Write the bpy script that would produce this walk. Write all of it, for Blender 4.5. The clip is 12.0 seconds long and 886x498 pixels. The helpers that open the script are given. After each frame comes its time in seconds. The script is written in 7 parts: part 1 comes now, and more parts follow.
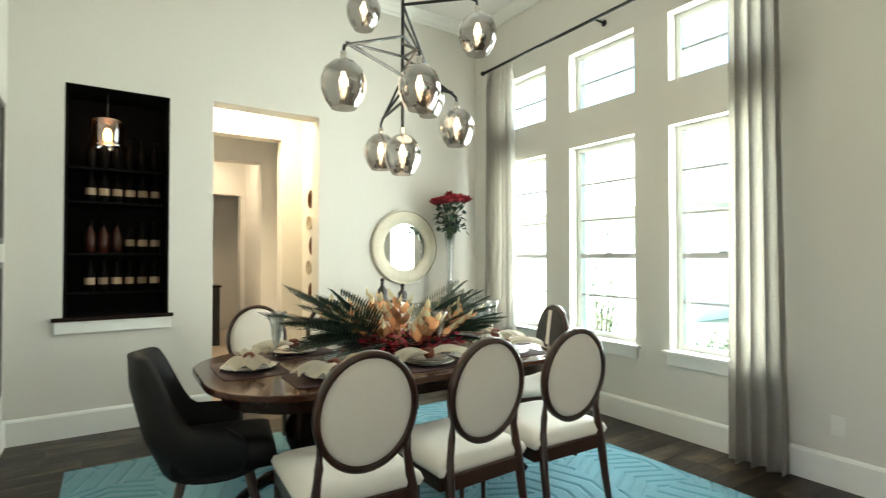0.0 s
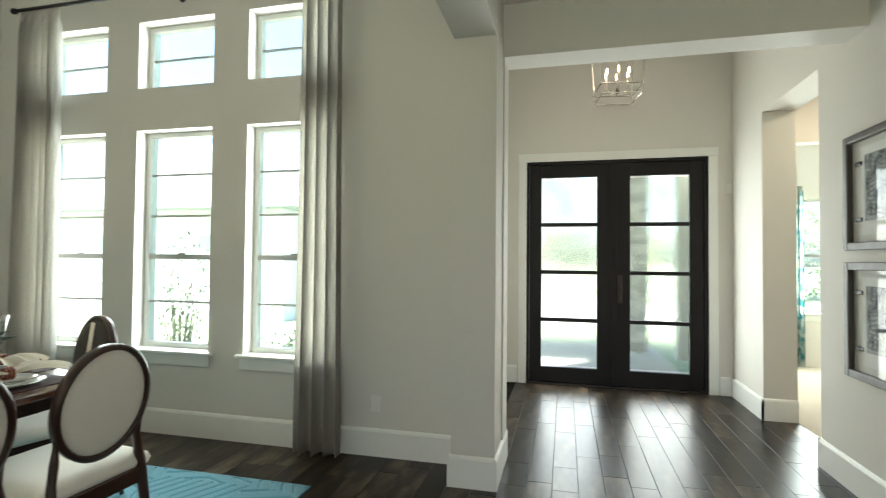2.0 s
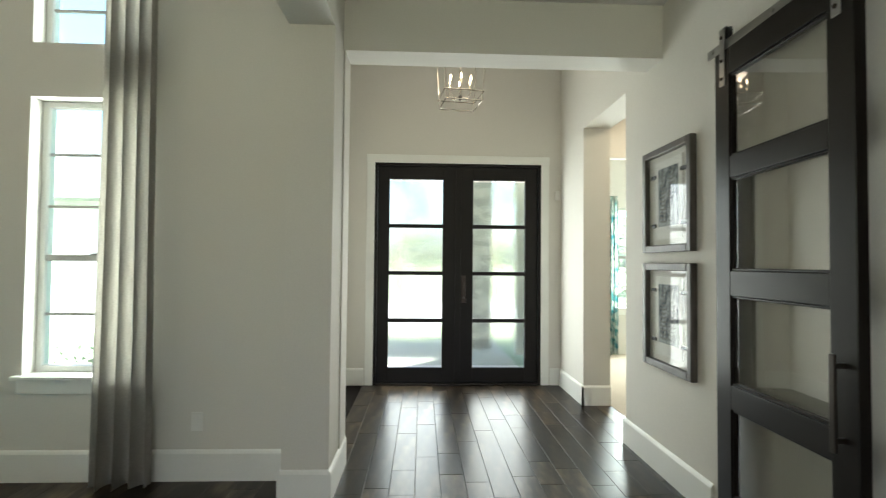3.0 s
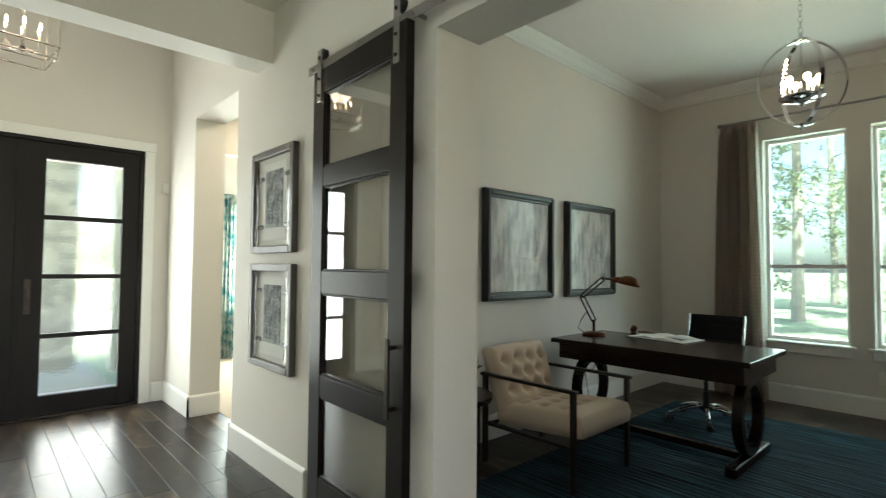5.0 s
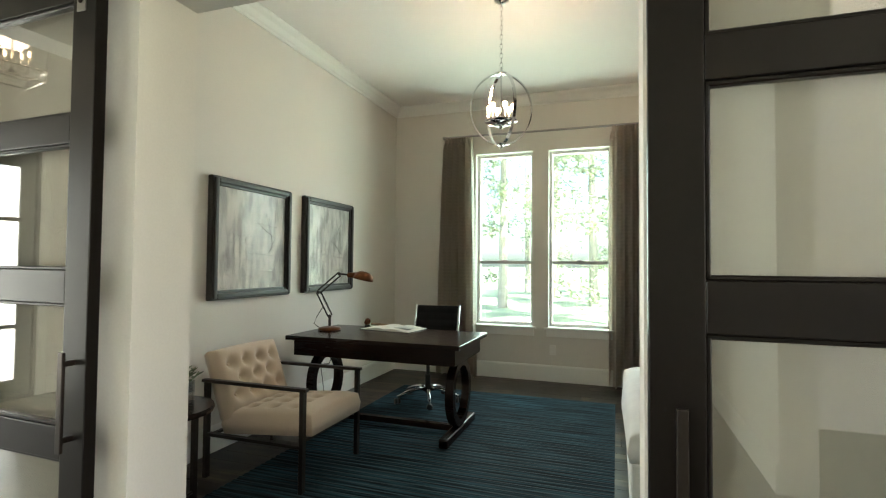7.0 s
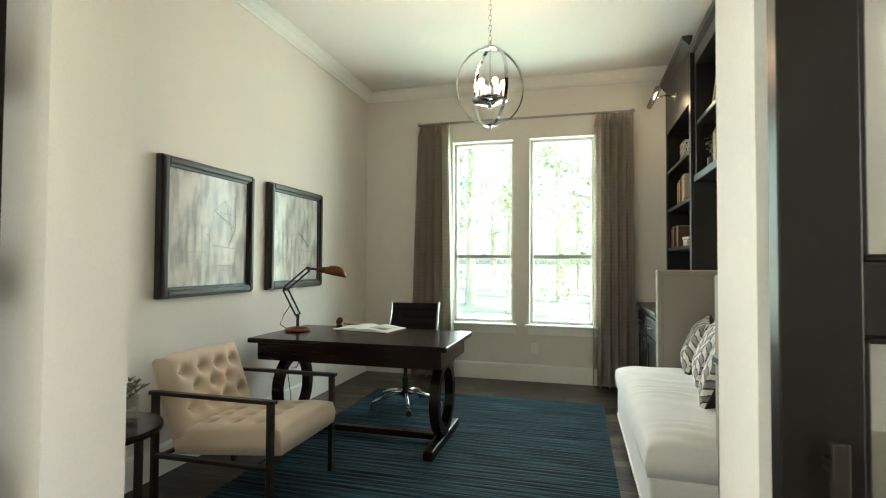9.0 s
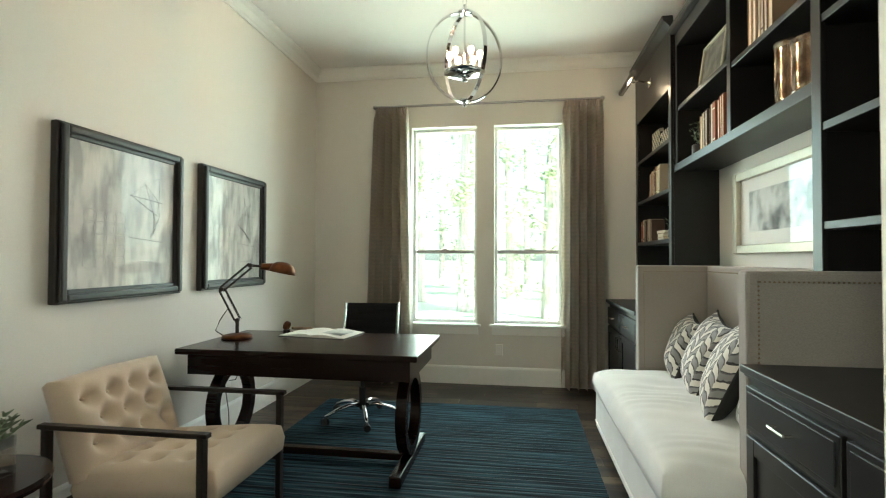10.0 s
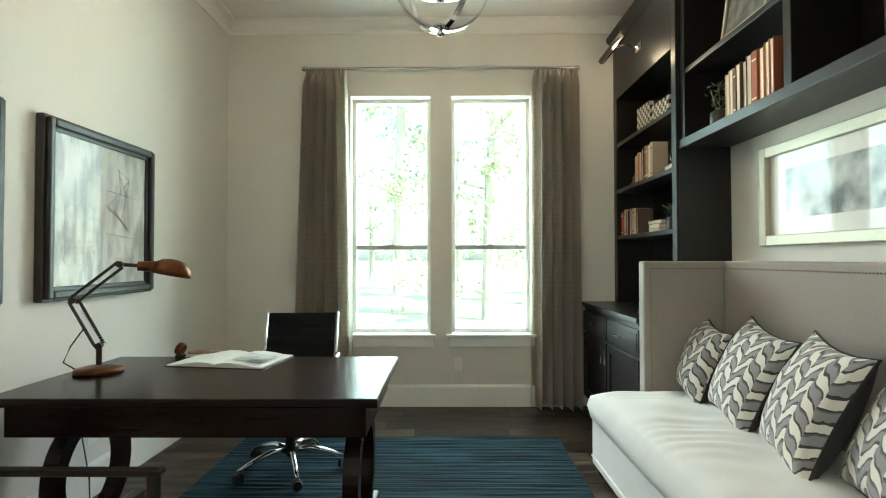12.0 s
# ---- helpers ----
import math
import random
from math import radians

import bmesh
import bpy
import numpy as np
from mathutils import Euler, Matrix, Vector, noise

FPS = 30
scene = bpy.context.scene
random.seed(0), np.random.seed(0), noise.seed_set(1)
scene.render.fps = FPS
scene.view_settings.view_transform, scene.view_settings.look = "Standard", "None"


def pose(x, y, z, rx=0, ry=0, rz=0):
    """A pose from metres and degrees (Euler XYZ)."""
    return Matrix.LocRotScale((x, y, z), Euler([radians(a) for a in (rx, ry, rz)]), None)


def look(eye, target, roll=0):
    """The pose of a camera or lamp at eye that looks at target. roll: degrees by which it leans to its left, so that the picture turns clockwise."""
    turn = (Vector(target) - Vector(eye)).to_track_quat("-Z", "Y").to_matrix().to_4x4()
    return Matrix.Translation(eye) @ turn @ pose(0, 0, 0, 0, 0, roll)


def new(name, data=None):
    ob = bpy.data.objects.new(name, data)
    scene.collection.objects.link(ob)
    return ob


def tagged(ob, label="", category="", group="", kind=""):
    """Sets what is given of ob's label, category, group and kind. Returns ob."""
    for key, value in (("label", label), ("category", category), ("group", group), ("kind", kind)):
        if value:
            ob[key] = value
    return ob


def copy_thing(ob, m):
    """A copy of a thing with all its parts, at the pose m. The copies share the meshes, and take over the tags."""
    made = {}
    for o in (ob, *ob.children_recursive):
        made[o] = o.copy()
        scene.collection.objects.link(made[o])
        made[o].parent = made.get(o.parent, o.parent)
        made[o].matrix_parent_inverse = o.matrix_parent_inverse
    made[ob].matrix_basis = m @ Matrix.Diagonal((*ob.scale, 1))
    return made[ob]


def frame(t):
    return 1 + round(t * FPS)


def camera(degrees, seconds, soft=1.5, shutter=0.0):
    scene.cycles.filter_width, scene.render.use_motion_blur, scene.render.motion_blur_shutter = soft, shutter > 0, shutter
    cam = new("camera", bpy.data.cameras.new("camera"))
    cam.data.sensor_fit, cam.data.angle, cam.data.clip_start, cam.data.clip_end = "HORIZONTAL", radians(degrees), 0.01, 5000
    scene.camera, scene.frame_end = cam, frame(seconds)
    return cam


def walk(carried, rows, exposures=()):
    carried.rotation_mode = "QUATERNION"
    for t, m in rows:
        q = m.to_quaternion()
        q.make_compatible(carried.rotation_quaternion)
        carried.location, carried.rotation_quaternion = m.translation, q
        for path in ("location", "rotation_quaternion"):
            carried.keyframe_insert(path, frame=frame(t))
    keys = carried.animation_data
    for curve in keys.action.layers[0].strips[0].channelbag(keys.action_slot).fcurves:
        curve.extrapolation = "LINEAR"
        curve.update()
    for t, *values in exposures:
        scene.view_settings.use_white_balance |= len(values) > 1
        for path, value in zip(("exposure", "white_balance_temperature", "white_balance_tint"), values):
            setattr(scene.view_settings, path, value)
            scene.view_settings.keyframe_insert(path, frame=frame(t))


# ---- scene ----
# camera and walk
cam = camera(82.7, 12.0, soft=1.1, shutter=0.25)
PATH = [
    (0, (0.214, 0.081, 1.331), (1.316, 1.75, 1.365), 0.0),
    (0.5, (0.261, 0.089, 1.326), (1.663, 1.514, 1.362), 0.2),
    (1, (0.34, 0.062, 1.330), (1.986, 1.198, 1.369), 0.4),
    (1.5, (0.406, 0.038, 1.326), (2.235, 0.844, 1.371), 0.5),
    (2, (0.471, 0.012, 1.328), (2.414, 0.484, 1.378), 0.55),
    (2.5, (0.55, -0.035, 1.327), (2.538, 0.177, 1.380), 0.55),
    (2.7, (0.573, -0.061, 1.330), (2.57, 0.039, 1.385), 0.55),
    (4.5, (0.578, -0.204, 1.334), (2.263, -1.279, 1.404), 0.5),
    (5, (0.546, -0.239, 1.334), (2.014, -1.596, 1.407), 0.5),
    (5.5, (0.523, -0.265, 1.339), (1.755, -1.839, 1.408), 0.5),
    (6, (0.505, -0.294, 1.343), (1.5, -2.028, 1.409), 0.55),
    (6.5, (0.49, -0.310, 1.344), (1.281, -2.145, 1.409), 0.5),
    (7, (0.494, -0.317, 1.340), (1.147, -2.206, 1.402), 0.5),
    (7.5, (0.496, -0.315, 1.328), (1.08, -2.227, 1.392), 0.4),
    (9.5, (0.876, -0.808, 1.302), (1.31, -2.76, 1.348), 0.3),
    (10, (0.992, -1.02, 1.298), (1.292, -2.997, 1.338), 0.2),
    (10.5, (1.078, -1.25, 1.286), (1.288, -3.238, 1.328), 0.1),
    (11, (1.168, -1.463, 1.276), (1.301, -3.458, 1.32), 0.1),
    (11.5, (1.247, -1.674, 1.272), (1.3, -3.673, 1.314), 0.0),
    (12, (1.296, -1.899, 1.272), (1.31, -3.899, 1.312), -0.1),
]
walk(cam, [(t, look(eye, target, roll)) for t, eye, target, roll in PATH],
     exposures=[(0, 3.05, 6370, 9.6), (1.0, 2.85, 6320, 9.2), (2.5, 2.4, 6250, 9.2), (4.5, 2.58, 6330, 9.6), (5.5, 2.98, 6420, 10.2), (6.5, 3.36, 6660, 11.2),
                (7.5, 3.55, 6680, 11.4), (9.5, 3.80, 6640, 10.2), (12.0, 3.85, 6390, 8.7)])

# ---- light ----
world = bpy.data.worlds.new("sky")
scene.world = world
world.use_nodes = True
wn = world.node_tree.nodes
sky = wn.new("ShaderNodeTexSky")
sky.sky_type, sky.sun_disc = "NISHITA", False
sky.sun_elevation, sky.sun_rotation = radians(58), radians(-50)
sky.air_density, sky.dust_density = 1.0, 3.0
wn["Background"].inputs["Strength"].default_value = 0.15
world.node_tree.links.new(sky.outputs["Color"], wn["Background"].inputs["Color"])

sun_data = bpy.data.lights.new("sun", "SUN")
sun_data.energy, sun_data.angle, sun_data.color = 5.0, radians(0.6), (1.0, 0.95, 0.88)
sun = new("sun", sun_data)
sun.matrix_world = look((-9, 8, 18), (0, 0, 0))


def area(name, loc, target, w, h, power, color=(1, 1, 1)):
    d = bpy.data.lights.new(name, "AREA")
    d.shape, d.size, d.size_y, d.energy, d.color = "RECTANGLE", w, h, power, color
    ob = new(name, d)
    ob.matrix_world = look(loc, target)
    return ob


def bulb_light(name, loc, power, color=(1.0, 0.78, 0.5), r=0.03):
    d = bpy.data.lights.new(name, "POINT")
    d.energy, d.color, d.shadow_soft_size = power, color, r
    ob = new(name, d)
    ob.location = loc
    return ob


# daylight entering at the windows
DAY = (0.925, 1.0, 0.905)
for win_y in (1.965, 2.955, 3.95):
    area("dining_daylight", (3.825, win_y, 1.485), (0.5, win_y, 1.485), 0.62, 1.62, 5.3, DAY)
    area("transom_daylight", (3.825, win_y, 2.935), (0.5, win_y, 2.935), 0.62, 0.46, 1.3, DAY)
area("study_daylight", (1.35, -6.52, 1.7), (1.35, -2.0, 1.2), 1.6, 2.1, 12.0, (0.97, 1.0, 0.95))
for leaf_y in (-0.026, -0.951):
    area("entry_daylight", (6.165, leaf_y, 1.225), (2.0, leaf_y, 1.225), 0.575, 2.06, 5.8, (0.97, 1.0, 0.92))
area("bedroom_daylight", (7.9, -3.4, 1.45), (5.0, -2.6, 1.2), 0.8, 1.5, 22, DAY)
# added warm fill from the unseen living side, tints hall beam and pier
area("living_warm_fill", (-4.6, -0.4, 1.7), (0.0, -0.4, 1.3), 2.2, 2.2, 3.2, (1.0, 0.76, 0.56))

# ---- materials ----


def mat(name, color, rough=0.6, metal=0.0, grain=0.0, scale=40.0, blotch=0.06, blotch_scale=2.0, bump=0.0, stretch=(1, 1, 1),
        island=0.0, spec=0.5, coat=0.0, sheen=0.0, dark=None, by_object=0.0, through_light=0.0, lattice=None):
    m = bpy.data.materials.new(name)
    m.use_nodes = True
    nt = m.node_tree
    n, l = nt.nodes, nt.links
    bs = n["Principled BSDF"]
    bs.inputs["Roughness"].default_value = rough
    bs.inputs["Metallic"].default_value = metal
    bs.inputs["Specular IOR Level"].default_value = spec
    bs.inputs["Coat Weight"].default_value = coat
    bs.inputs["Coat Roughness"].default_value = 0.12
    bs.inputs["Sheen Weight"].default_value = sheen
    tc = n.new("ShaderNodeTexCoord")
    mp = n.new("ShaderNodeMapping")
    mp.inputs["Scale"].default_value = stretch
    l.new(tc.outputs["Object"], mp.inputs["Vector"])
    fine = n.new("ShaderNodeTexNoise")
    fine.inputs["Scale"].default_value, fine.inputs["Detail"].default_value = scale, 6
    l.new(mp.outputs["Vector"], fine.inputs["Vector"])
    big = n.new("ShaderNodeTexNoise")
    big.inputs["Scale"].default_value, big.inputs["Detail"].default_value = blotch_scale, 3
    l.new(tc.outputs["Object"], big.inputs["Vector"])

    def vary(col_socket, fac_socket, amount):
        hsv = n.new("ShaderNodeHueSaturation")
        mr = n.new("ShaderNodeMapRange")
        mr.inputs["From Min"].default_value, mr.inputs["From Max"].default_value = 0.25, 0.75
        mr.inputs["To Min"].default_value, mr.inputs["To Max"].default_value = 1 - amount, 1 + amount
        l.new(fac_socket, mr.inputs["Value"])
        l.new(mr.outputs["Result"], hsv.inputs["Value"])
        l.new(col_socket, hsv.inputs["Color"])
        return hsv.outputs["Color"]

    base = n.new("ShaderNodeRGB")
    base.outputs[0].default_value = (*color, 1)
    col = base.outputs[0]
    if dark:
        mix = n.new("ShaderNodeMix")
        mix.data_type = "RGBA"
        mix.inputs["B"].default_value = (*dark, 1)
        ramp = n.new("ShaderNodeMapRange")
        ramp.inputs["From Min"].default_value, ramp.inputs["From Max"].default_value = 0.42, 0.62
        l.new(fine.outputs["Fac"], ramp.inputs["Value"])
        l.new(ramp.outputs["Result"], mix.inputs["Factor"])
        l.new(col, mix.inputs["A"])
        col = mix.outputs["Result"]
    elif grain:
        col = vary(col, fine.outputs["Fac"], grain)
    if blotch:
        col = vary(col, big.outputs["Fac"], blotch)
    if island:
        geo = n.new("ShaderNodeNewGeometry")
        col = vary(col, geo.outputs["Random Per Island"], island)
    if by_object:
        info = n.new("ShaderNodeObjectInfo")
        col = vary(col, info.outputs["Random"], by_object)
    if lattice:
        sep = n.new("ShaderNodeSeparateXYZ")
        l.new(tc.outputs["Object"], sep.inputs[0])
        waves = []
        for op in ("ADD", "SUBTRACT"):
            q = n.new("ShaderNodeMath")
            q.operation = op
            l.new(sep.outputs["X"], q.inputs[0])
            l.new(sep.outputs["Z"], q.inputs[1])
            w = n.new("ShaderNodeMath")
            w.operation = "MULTIPLY"
            w.inputs[1].default_value = lattice[0]
            l.new(q.outputs[0], w.inputs[0])
            sn = n.new("ShaderNodeMath")
            sn.operation = "SINE"
            l.new(w.outputs[0], sn.inputs[0])
            waves.append(sn)
        pr = n.new("ShaderNodeMath")
        pr.operation = "MULTIPLY_ADD"
        l.new(waves[0].outputs[0], pr.inputs[0])
        l.new(waves[1].outputs[0], pr.inputs[1])
        pr.inputs[2].default_value = 0.5
        col = vary(col, pr.outputs[0], lattice[1])
    l.new(col, bs.inputs["Base Color"])
    if rough > 0.05:
        mr = n.new("ShaderNodeMapRange")
        mr.inputs["To Min"].default_value, mr.inputs["To Max"].default_value = rough * 0.85, min(1, rough * 1.15)
        l.new(big.outputs["Fac"], mr.inputs["Value"])
        l.new(mr.outputs["Result"], bs.inputs["Roughness"])
    if through_light:
        tl = n.new("ShaderNodeBsdfTranslucent")
        l.new(col, tl.inputs["Color"])
        ms = n.new("ShaderNodeMixShader")
        ms.inputs[0].default_value = through_light
        l.new(bs.outputs[0], ms.inputs[1])
        l.new(tl.outputs[0], ms.inputs[2])
        l.new(ms.outputs[0], n["Material Output"].inputs["Surface"])
    if bump:
        b = n.new("ShaderNodeBump")
        b.inputs["Strength"].default_value, b.inputs["Distance"].default_value = min(1, bump), 0.002
        l.new(fine.outputs["Fac"], b.inputs["Height"])
        l.new(b.outputs["Normal"], bs.inputs["Normal"])
    return m


def glow(name, color, strength):
    m = bpy.data.materials.new(name)
    m.use_nodes = True
    bs = m.node_tree.nodes["Principled BSDF"]
    bs.inputs["Base Color"].default_value = (*color, 1)
    bs.inputs["Emission Color"].default_value = (*color, 1)
    bs.inputs["Emission Strength"].default_value = strength
    return m


def pane_glass(name, tint=(0.97, 0.99, 0.98), gloss=0.04, rough=0.0, ripple=0.0, edge=0.85):
    """Thin clear sheet: see-through with a mirror gloss that grows at grazing angles."""
    m = bpy.data.materials.new(name)
    m.use_nodes = True
    n, l = m.node_tree.nodes, m.node_tree.links
    n.remove(n["Principled BSDF"])
    tr = n.new("ShaderNodeBsdfTransparent")
    tr.inputs["Color"].default_value = (*tint, 1)
    gl = n.new("ShaderNodeBsdfGlossy")
    gl.inputs["Roughness"].default_value = rough
    fr = n.new("ShaderNodeLayerWeight")
    fr.inputs["Blend"].default_value = 0.5
    pw = n.new("ShaderNodeMath")
    pw.operation = "POWER"
    pw.inputs[1].default_value = 4.5
    l.new(fr.outputs["Facing"], pw.inputs[0])
    mul = n.new("ShaderNodeMath")
    mul.operation, mul.use_clamp = "MULTIPLY_ADD", True
    mul.inputs[1].default_value, mul.inputs[2].default_value = edge, gloss
    l.new(pw.outputs[0], mul.inputs[0])
    mix = n.new("ShaderNodeMixShader")
    l.new(mul.outputs[0], mix.inputs[0])
    l.new(tr.outputs[0], mix.inputs[1])
    l.new(gl.outputs[0], mix.inputs[2])
    if ripple:
        tx = n.new("ShaderNodeTexNoise")
        tx.inputs["Scale"].default_value = 60
        b = n.new("ShaderNodeBump")
        b.inputs["Strength"].default_value = ripple
        l.new(tx.outputs["Fac"], b.inputs["Height"])
        l.new(b.outputs["Normal"], gl.inputs["Normal"])
    l.new(mix.outputs[0], n["Material Output"].inputs["Surface"])
    return m


def solid_glass(name, color=(1, 1, 1), rough=0.0, ior=1.45, bump=0.0, scale=30):
    m = bpy.data.materials.new(name)
    m.use_nodes = True
    n, l = m.node_tree.nodes, m.node_tree.links
    n.remove(n["Principled BSDF"])
    g = n.new("ShaderNodeBsdfGlass")
    g.inputs["Color"].default_value, g.inputs["Roughness"].default_value, g.inputs["IOR"].default_value = (*color, 1), rough, ior
    if bump:
        tx = n.new("ShaderNodeTexNoise")
        tx.inputs["Scale"].default_value = scale
        tc = n.new("ShaderNodeTexCoord")
        l.new(tc.outputs["Object"], tx.inputs["Vector"])
        b = n.new("ShaderNodeBump")
        b.inputs["Strength"].default_value, b.inputs["Distance"].default_value = bump, 0.01
        l.new(tx.outputs["Fac"], b.inputs["Height"])
        l.new(b.outputs["Normal"], g.inputs["Normal"])
    l.new(g.outputs[0], n["Material Output"].inputs["Surface"])
    return m


M_WALL = mat("wall_paint", (0.665, 0.645, 0.592), 0.75, grain=0.03, scale=110, blotch=0.03, blotch_scale=0.7, bump=0.2)
M_TRIM = mat("trim_paint", (0.78, 0.785, 0.745), 0.4, grain=0.02, scale=90, blotch=0.02, bump=0.05)
M_CEIL = mat("ceiling_paint", (0.80, 0.785, 0.755), 0.85, grain=0.02, scale=200, blotch=0.02, blotch_scale=0.6, bump=0.15)
M_FLOOR = mat("dark_oak_planks", (0.013, 0.0095, 0.0072), 0.30, dark=(0.066, 0.049, 0.032), scale=4.2, stretch=(0.7, 2.6, 1), blotch=0.6, blotch_scale=3.4,
              bump=0.15, by_object=0.55, spec=0.20)
M_SUB = mat("floor_joint", (0.008, 0.006, 0.005), 0.8, spec=0.1)
M_DARKWOOD = mat("espresso_wood", (0.012, 0.0048, 0.0033), 0.22, grain=0.2, scale=12, stretch=(0.3, 4, 4), blotch=0.12, bump=0.03, spec=0.2)
M_FRAMEWOOD = mat("walnut_wood", (0.034, 0.011, 0.0055), 0.30, grain=0.35, scale=14, stretch=(3, 3, 0.4), blotch=0.15, bump=0.05, coat=0.2)
M_CABINET = mat("charcoal_cabinet_paint", (0.0095, 0.0085, 0.008), 0.36, spec=0.4, grain=0.06, scale=60, blotch=0.08, bump=0.04)
M_BARN = mat("slate_barn_door_paint", (0.0085, 0.0065, 0.0052), 0.33, spec=0.20, grain=0.08, scale=70, blotch=0.08, bump=0.05)
M_DOOR = mat("black_brown_door", (0.006, 0.0045, 0.004), 0.45, spec=0.25, grain=0.15, scale=20, stretch=(4, 4, 0.4), blotch=0.1, bump=0.05)
M_STEEL = mat("brushed_steel", (0.35, 0.34, 0.33), 0.32, metal=1.0, grain=0.1, scale=200, blotch=0.05)
M_CHROME = mat("polished_chrome", (0.75, 0.75, 0.76), 0.06, metal=1.0, blotch=0.02)
M_NICKEL = mat("polished_nickel", (0.62, 0.58, 0.52), 0.12, metal=1.0, blotch=0.04)
M_BLACKMETAL = mat("black_metal", (0.012, 0.012, 0.012), 0.4, metal=0.3, blotch=0.05)
M_BRONZE = mat("dark_bronze", (0.045, 0.037, 0.032), 0.35, metal=0.8, grain=0.1, scale=80, blotch=0.1)
M_COPPER = mat("aged_copper", (0.14, 0.055, 0.025), 0.33, metal=1.0, grain=0.2, scale=30, blotch=0.2, blotch_scale=20)
M_PANE = pane_glass("window_glass", (0.86, 0.96, 0.945))
M_PANE_LOWE = pane_glass("coated_window_glass", (0.65, 0.745, 0.725), 0.05)
M_BARNGLASS = pane_glass("barn_door_glass", (0.78, 0.78, 0.75), 0.15)
M_PLAINGLASS = pane_glass("plain_picture_glass", (0.97, 0.98, 0.98), 0.022, edge=0.32)
M_PRINTGLASS = pane_glass("print_glass", (0.97, 0.98, 0.98), 0.025, edge=0.3)
M_PICGLASS = pane_glass("picture_glass", (0.98, 0.98, 0.98), 0.012, edge=0.22)
M_RAIN = solid_glass("rain_glass", (0.80, 0.85, 0.82), 0.12, 1.2, bump=0.8, scale=26)
M_SMOKE = pane_glass("smoked_mirror_glass", (0.42, 0.39, 0.36), 0.34, ripple=0.08)
M_CRYSTAL = pane_glass("clear_thin_glass", (0.92, 0.94, 0.94), 0.22)
M_MIRROR = mat("mirror_silver", (0.92, 0.94, 0.93), 0.02, metal=1.0, blotch=0)
M_LINEN = mat("cream_linen", (0.78, 0.72, 0.64), 0.85, grain=0.06, scale=260, blotch=0.04, bump=0.35, sheen=0.2)
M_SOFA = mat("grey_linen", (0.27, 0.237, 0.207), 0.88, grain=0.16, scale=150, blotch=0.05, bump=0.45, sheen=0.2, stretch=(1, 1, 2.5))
M_SEAT = mat("pale_grey_cushion", (0.68, 0.67, 0.64), 0.85, grain=0.05, scale=220, blotch=0.06, blotch_scale=5, bump=0.35, sheen=0.25)
M_TUFT = mat("beige_upholstery", (0.57, 0.45, 0.34), 0.8, grain=0.05, scale=240, blotch=0.05, bump=0.35, sheen=0.25)
M_DARKLEATHER = mat("charcoal_fabric", (0.0065, 0.0065, 0.007), 0.6, grain=0.12, scale=160, blotch=0.08, bump=0.3, spec=0.3)
M_CURTAIN = mat("greige_curtain", (0.50, 0.475, 0.43), 0.6, grain=0.10, scale=90, blotch=0.04, bump=0.2, sheen=0.2, through_light=0.012)
M_CURTAIN2 = mat("taupe_patterned_curtain", (0.62, 0.55, 0.475), 0.42, grain=0.10, scale=70, blotch=0.05, bump=0.2, sheen=0.2, through_light=0.05, lattice=(75.0, 0.05))
M_BULB = glow("warm_bulb", (1.0, 0.76, 0.46), 3.2)
M_WHITE = mat("white_china", (0.80, 0.79, 0.76), 0.15, blotch=0.02, coat=0.3)
M_PLASTIC = mat("white_plastic", (0.75, 0.74, 0.70), 0.35, blotch=0.02)

# ---- builders ----


def mesh_of(bm, name, smooth=False):
    me = bpy.data.meshes.new(name)
    if smooth:
        for f in bm.faces:
            f.smooth = True
    bm.to_mesh(me)
    bm.free()
    return me


def box(bm, x0, x1, y0, y1, z0, z1, bevel=0.0, seg=2):
    """Adds a box, with its edges rounded where bevel is given."""
    r = bmesh.ops.create_cube(bm, size=1)
    vs = r["verts"]
    for v in vs:
        v.co = Vector((x0 + (v.co.x + 0.5) * (x1 - x0), y0 + (v.co.y + 0.5) * (y1 - y0), z0 + (v.co.z + 0.5) * (z1 - z0)))
    if bevel:
        es = list({e for v in vs for e in v.link_edges})
        bmesh.ops.bevel(bm, geom=es, offset=bevel, segments=seg, profile=0.5, affect="EDGES")
    return bm


def boxed(*dims, bevel=0.0, seg=2):
    return box(bmesh.new(), *dims, bevel=bevel, seg=seg)


def rod(bm, a, b, r, sides=12, r2=None):
    """A bar from a to b."""
    a, b = Vector(a), Vector(b)
    res = bmesh.ops.create_cone(bm, cap_ends=True, segments=sides, radius1=r, radius2=r if r2 is None else r2, depth=(b - a).length)
    m = Matrix.Translation((a + b) / 2) @ (b - a).to_track_quat("Z", "Y").to_matrix().to_4x4()
    bmesh.ops.transform(bm, matrix=m, verts=res["verts"])
    return bm


def lathe(bm, profile, seg=24, at=(0, 0, 0), m=None, cap=True):
    """Turns a profile of (radius, height) round the upright axis."""
    rings = []
    for r, z in profile:
        ring = []
        for i in range(seg):
            a = 2 * math.pi * i / seg
            co = Vector((r * math.cos(a), r * math.sin(a), z))
            co = (m @ co) if m else co
            ring.append(bm.verts.new(co + Vector(at)))
        rings.append(ring)
    for k in range(len(rings) - 1):
        for i in range(seg):
            j = (i + 1) % seg
            bm.faces.new((rings[k][i], rings[k][j], rings[k + 1][j], rings[k + 1][i]))
    for ring, flip in ((rings[0], True), (rings[-1], False)) if cap else ():
        if (ring[0].co - ring[seg // 2].co).length > 1e-4:
            bm.faces.new(ring[::-1] if flip else ring)
    return bm


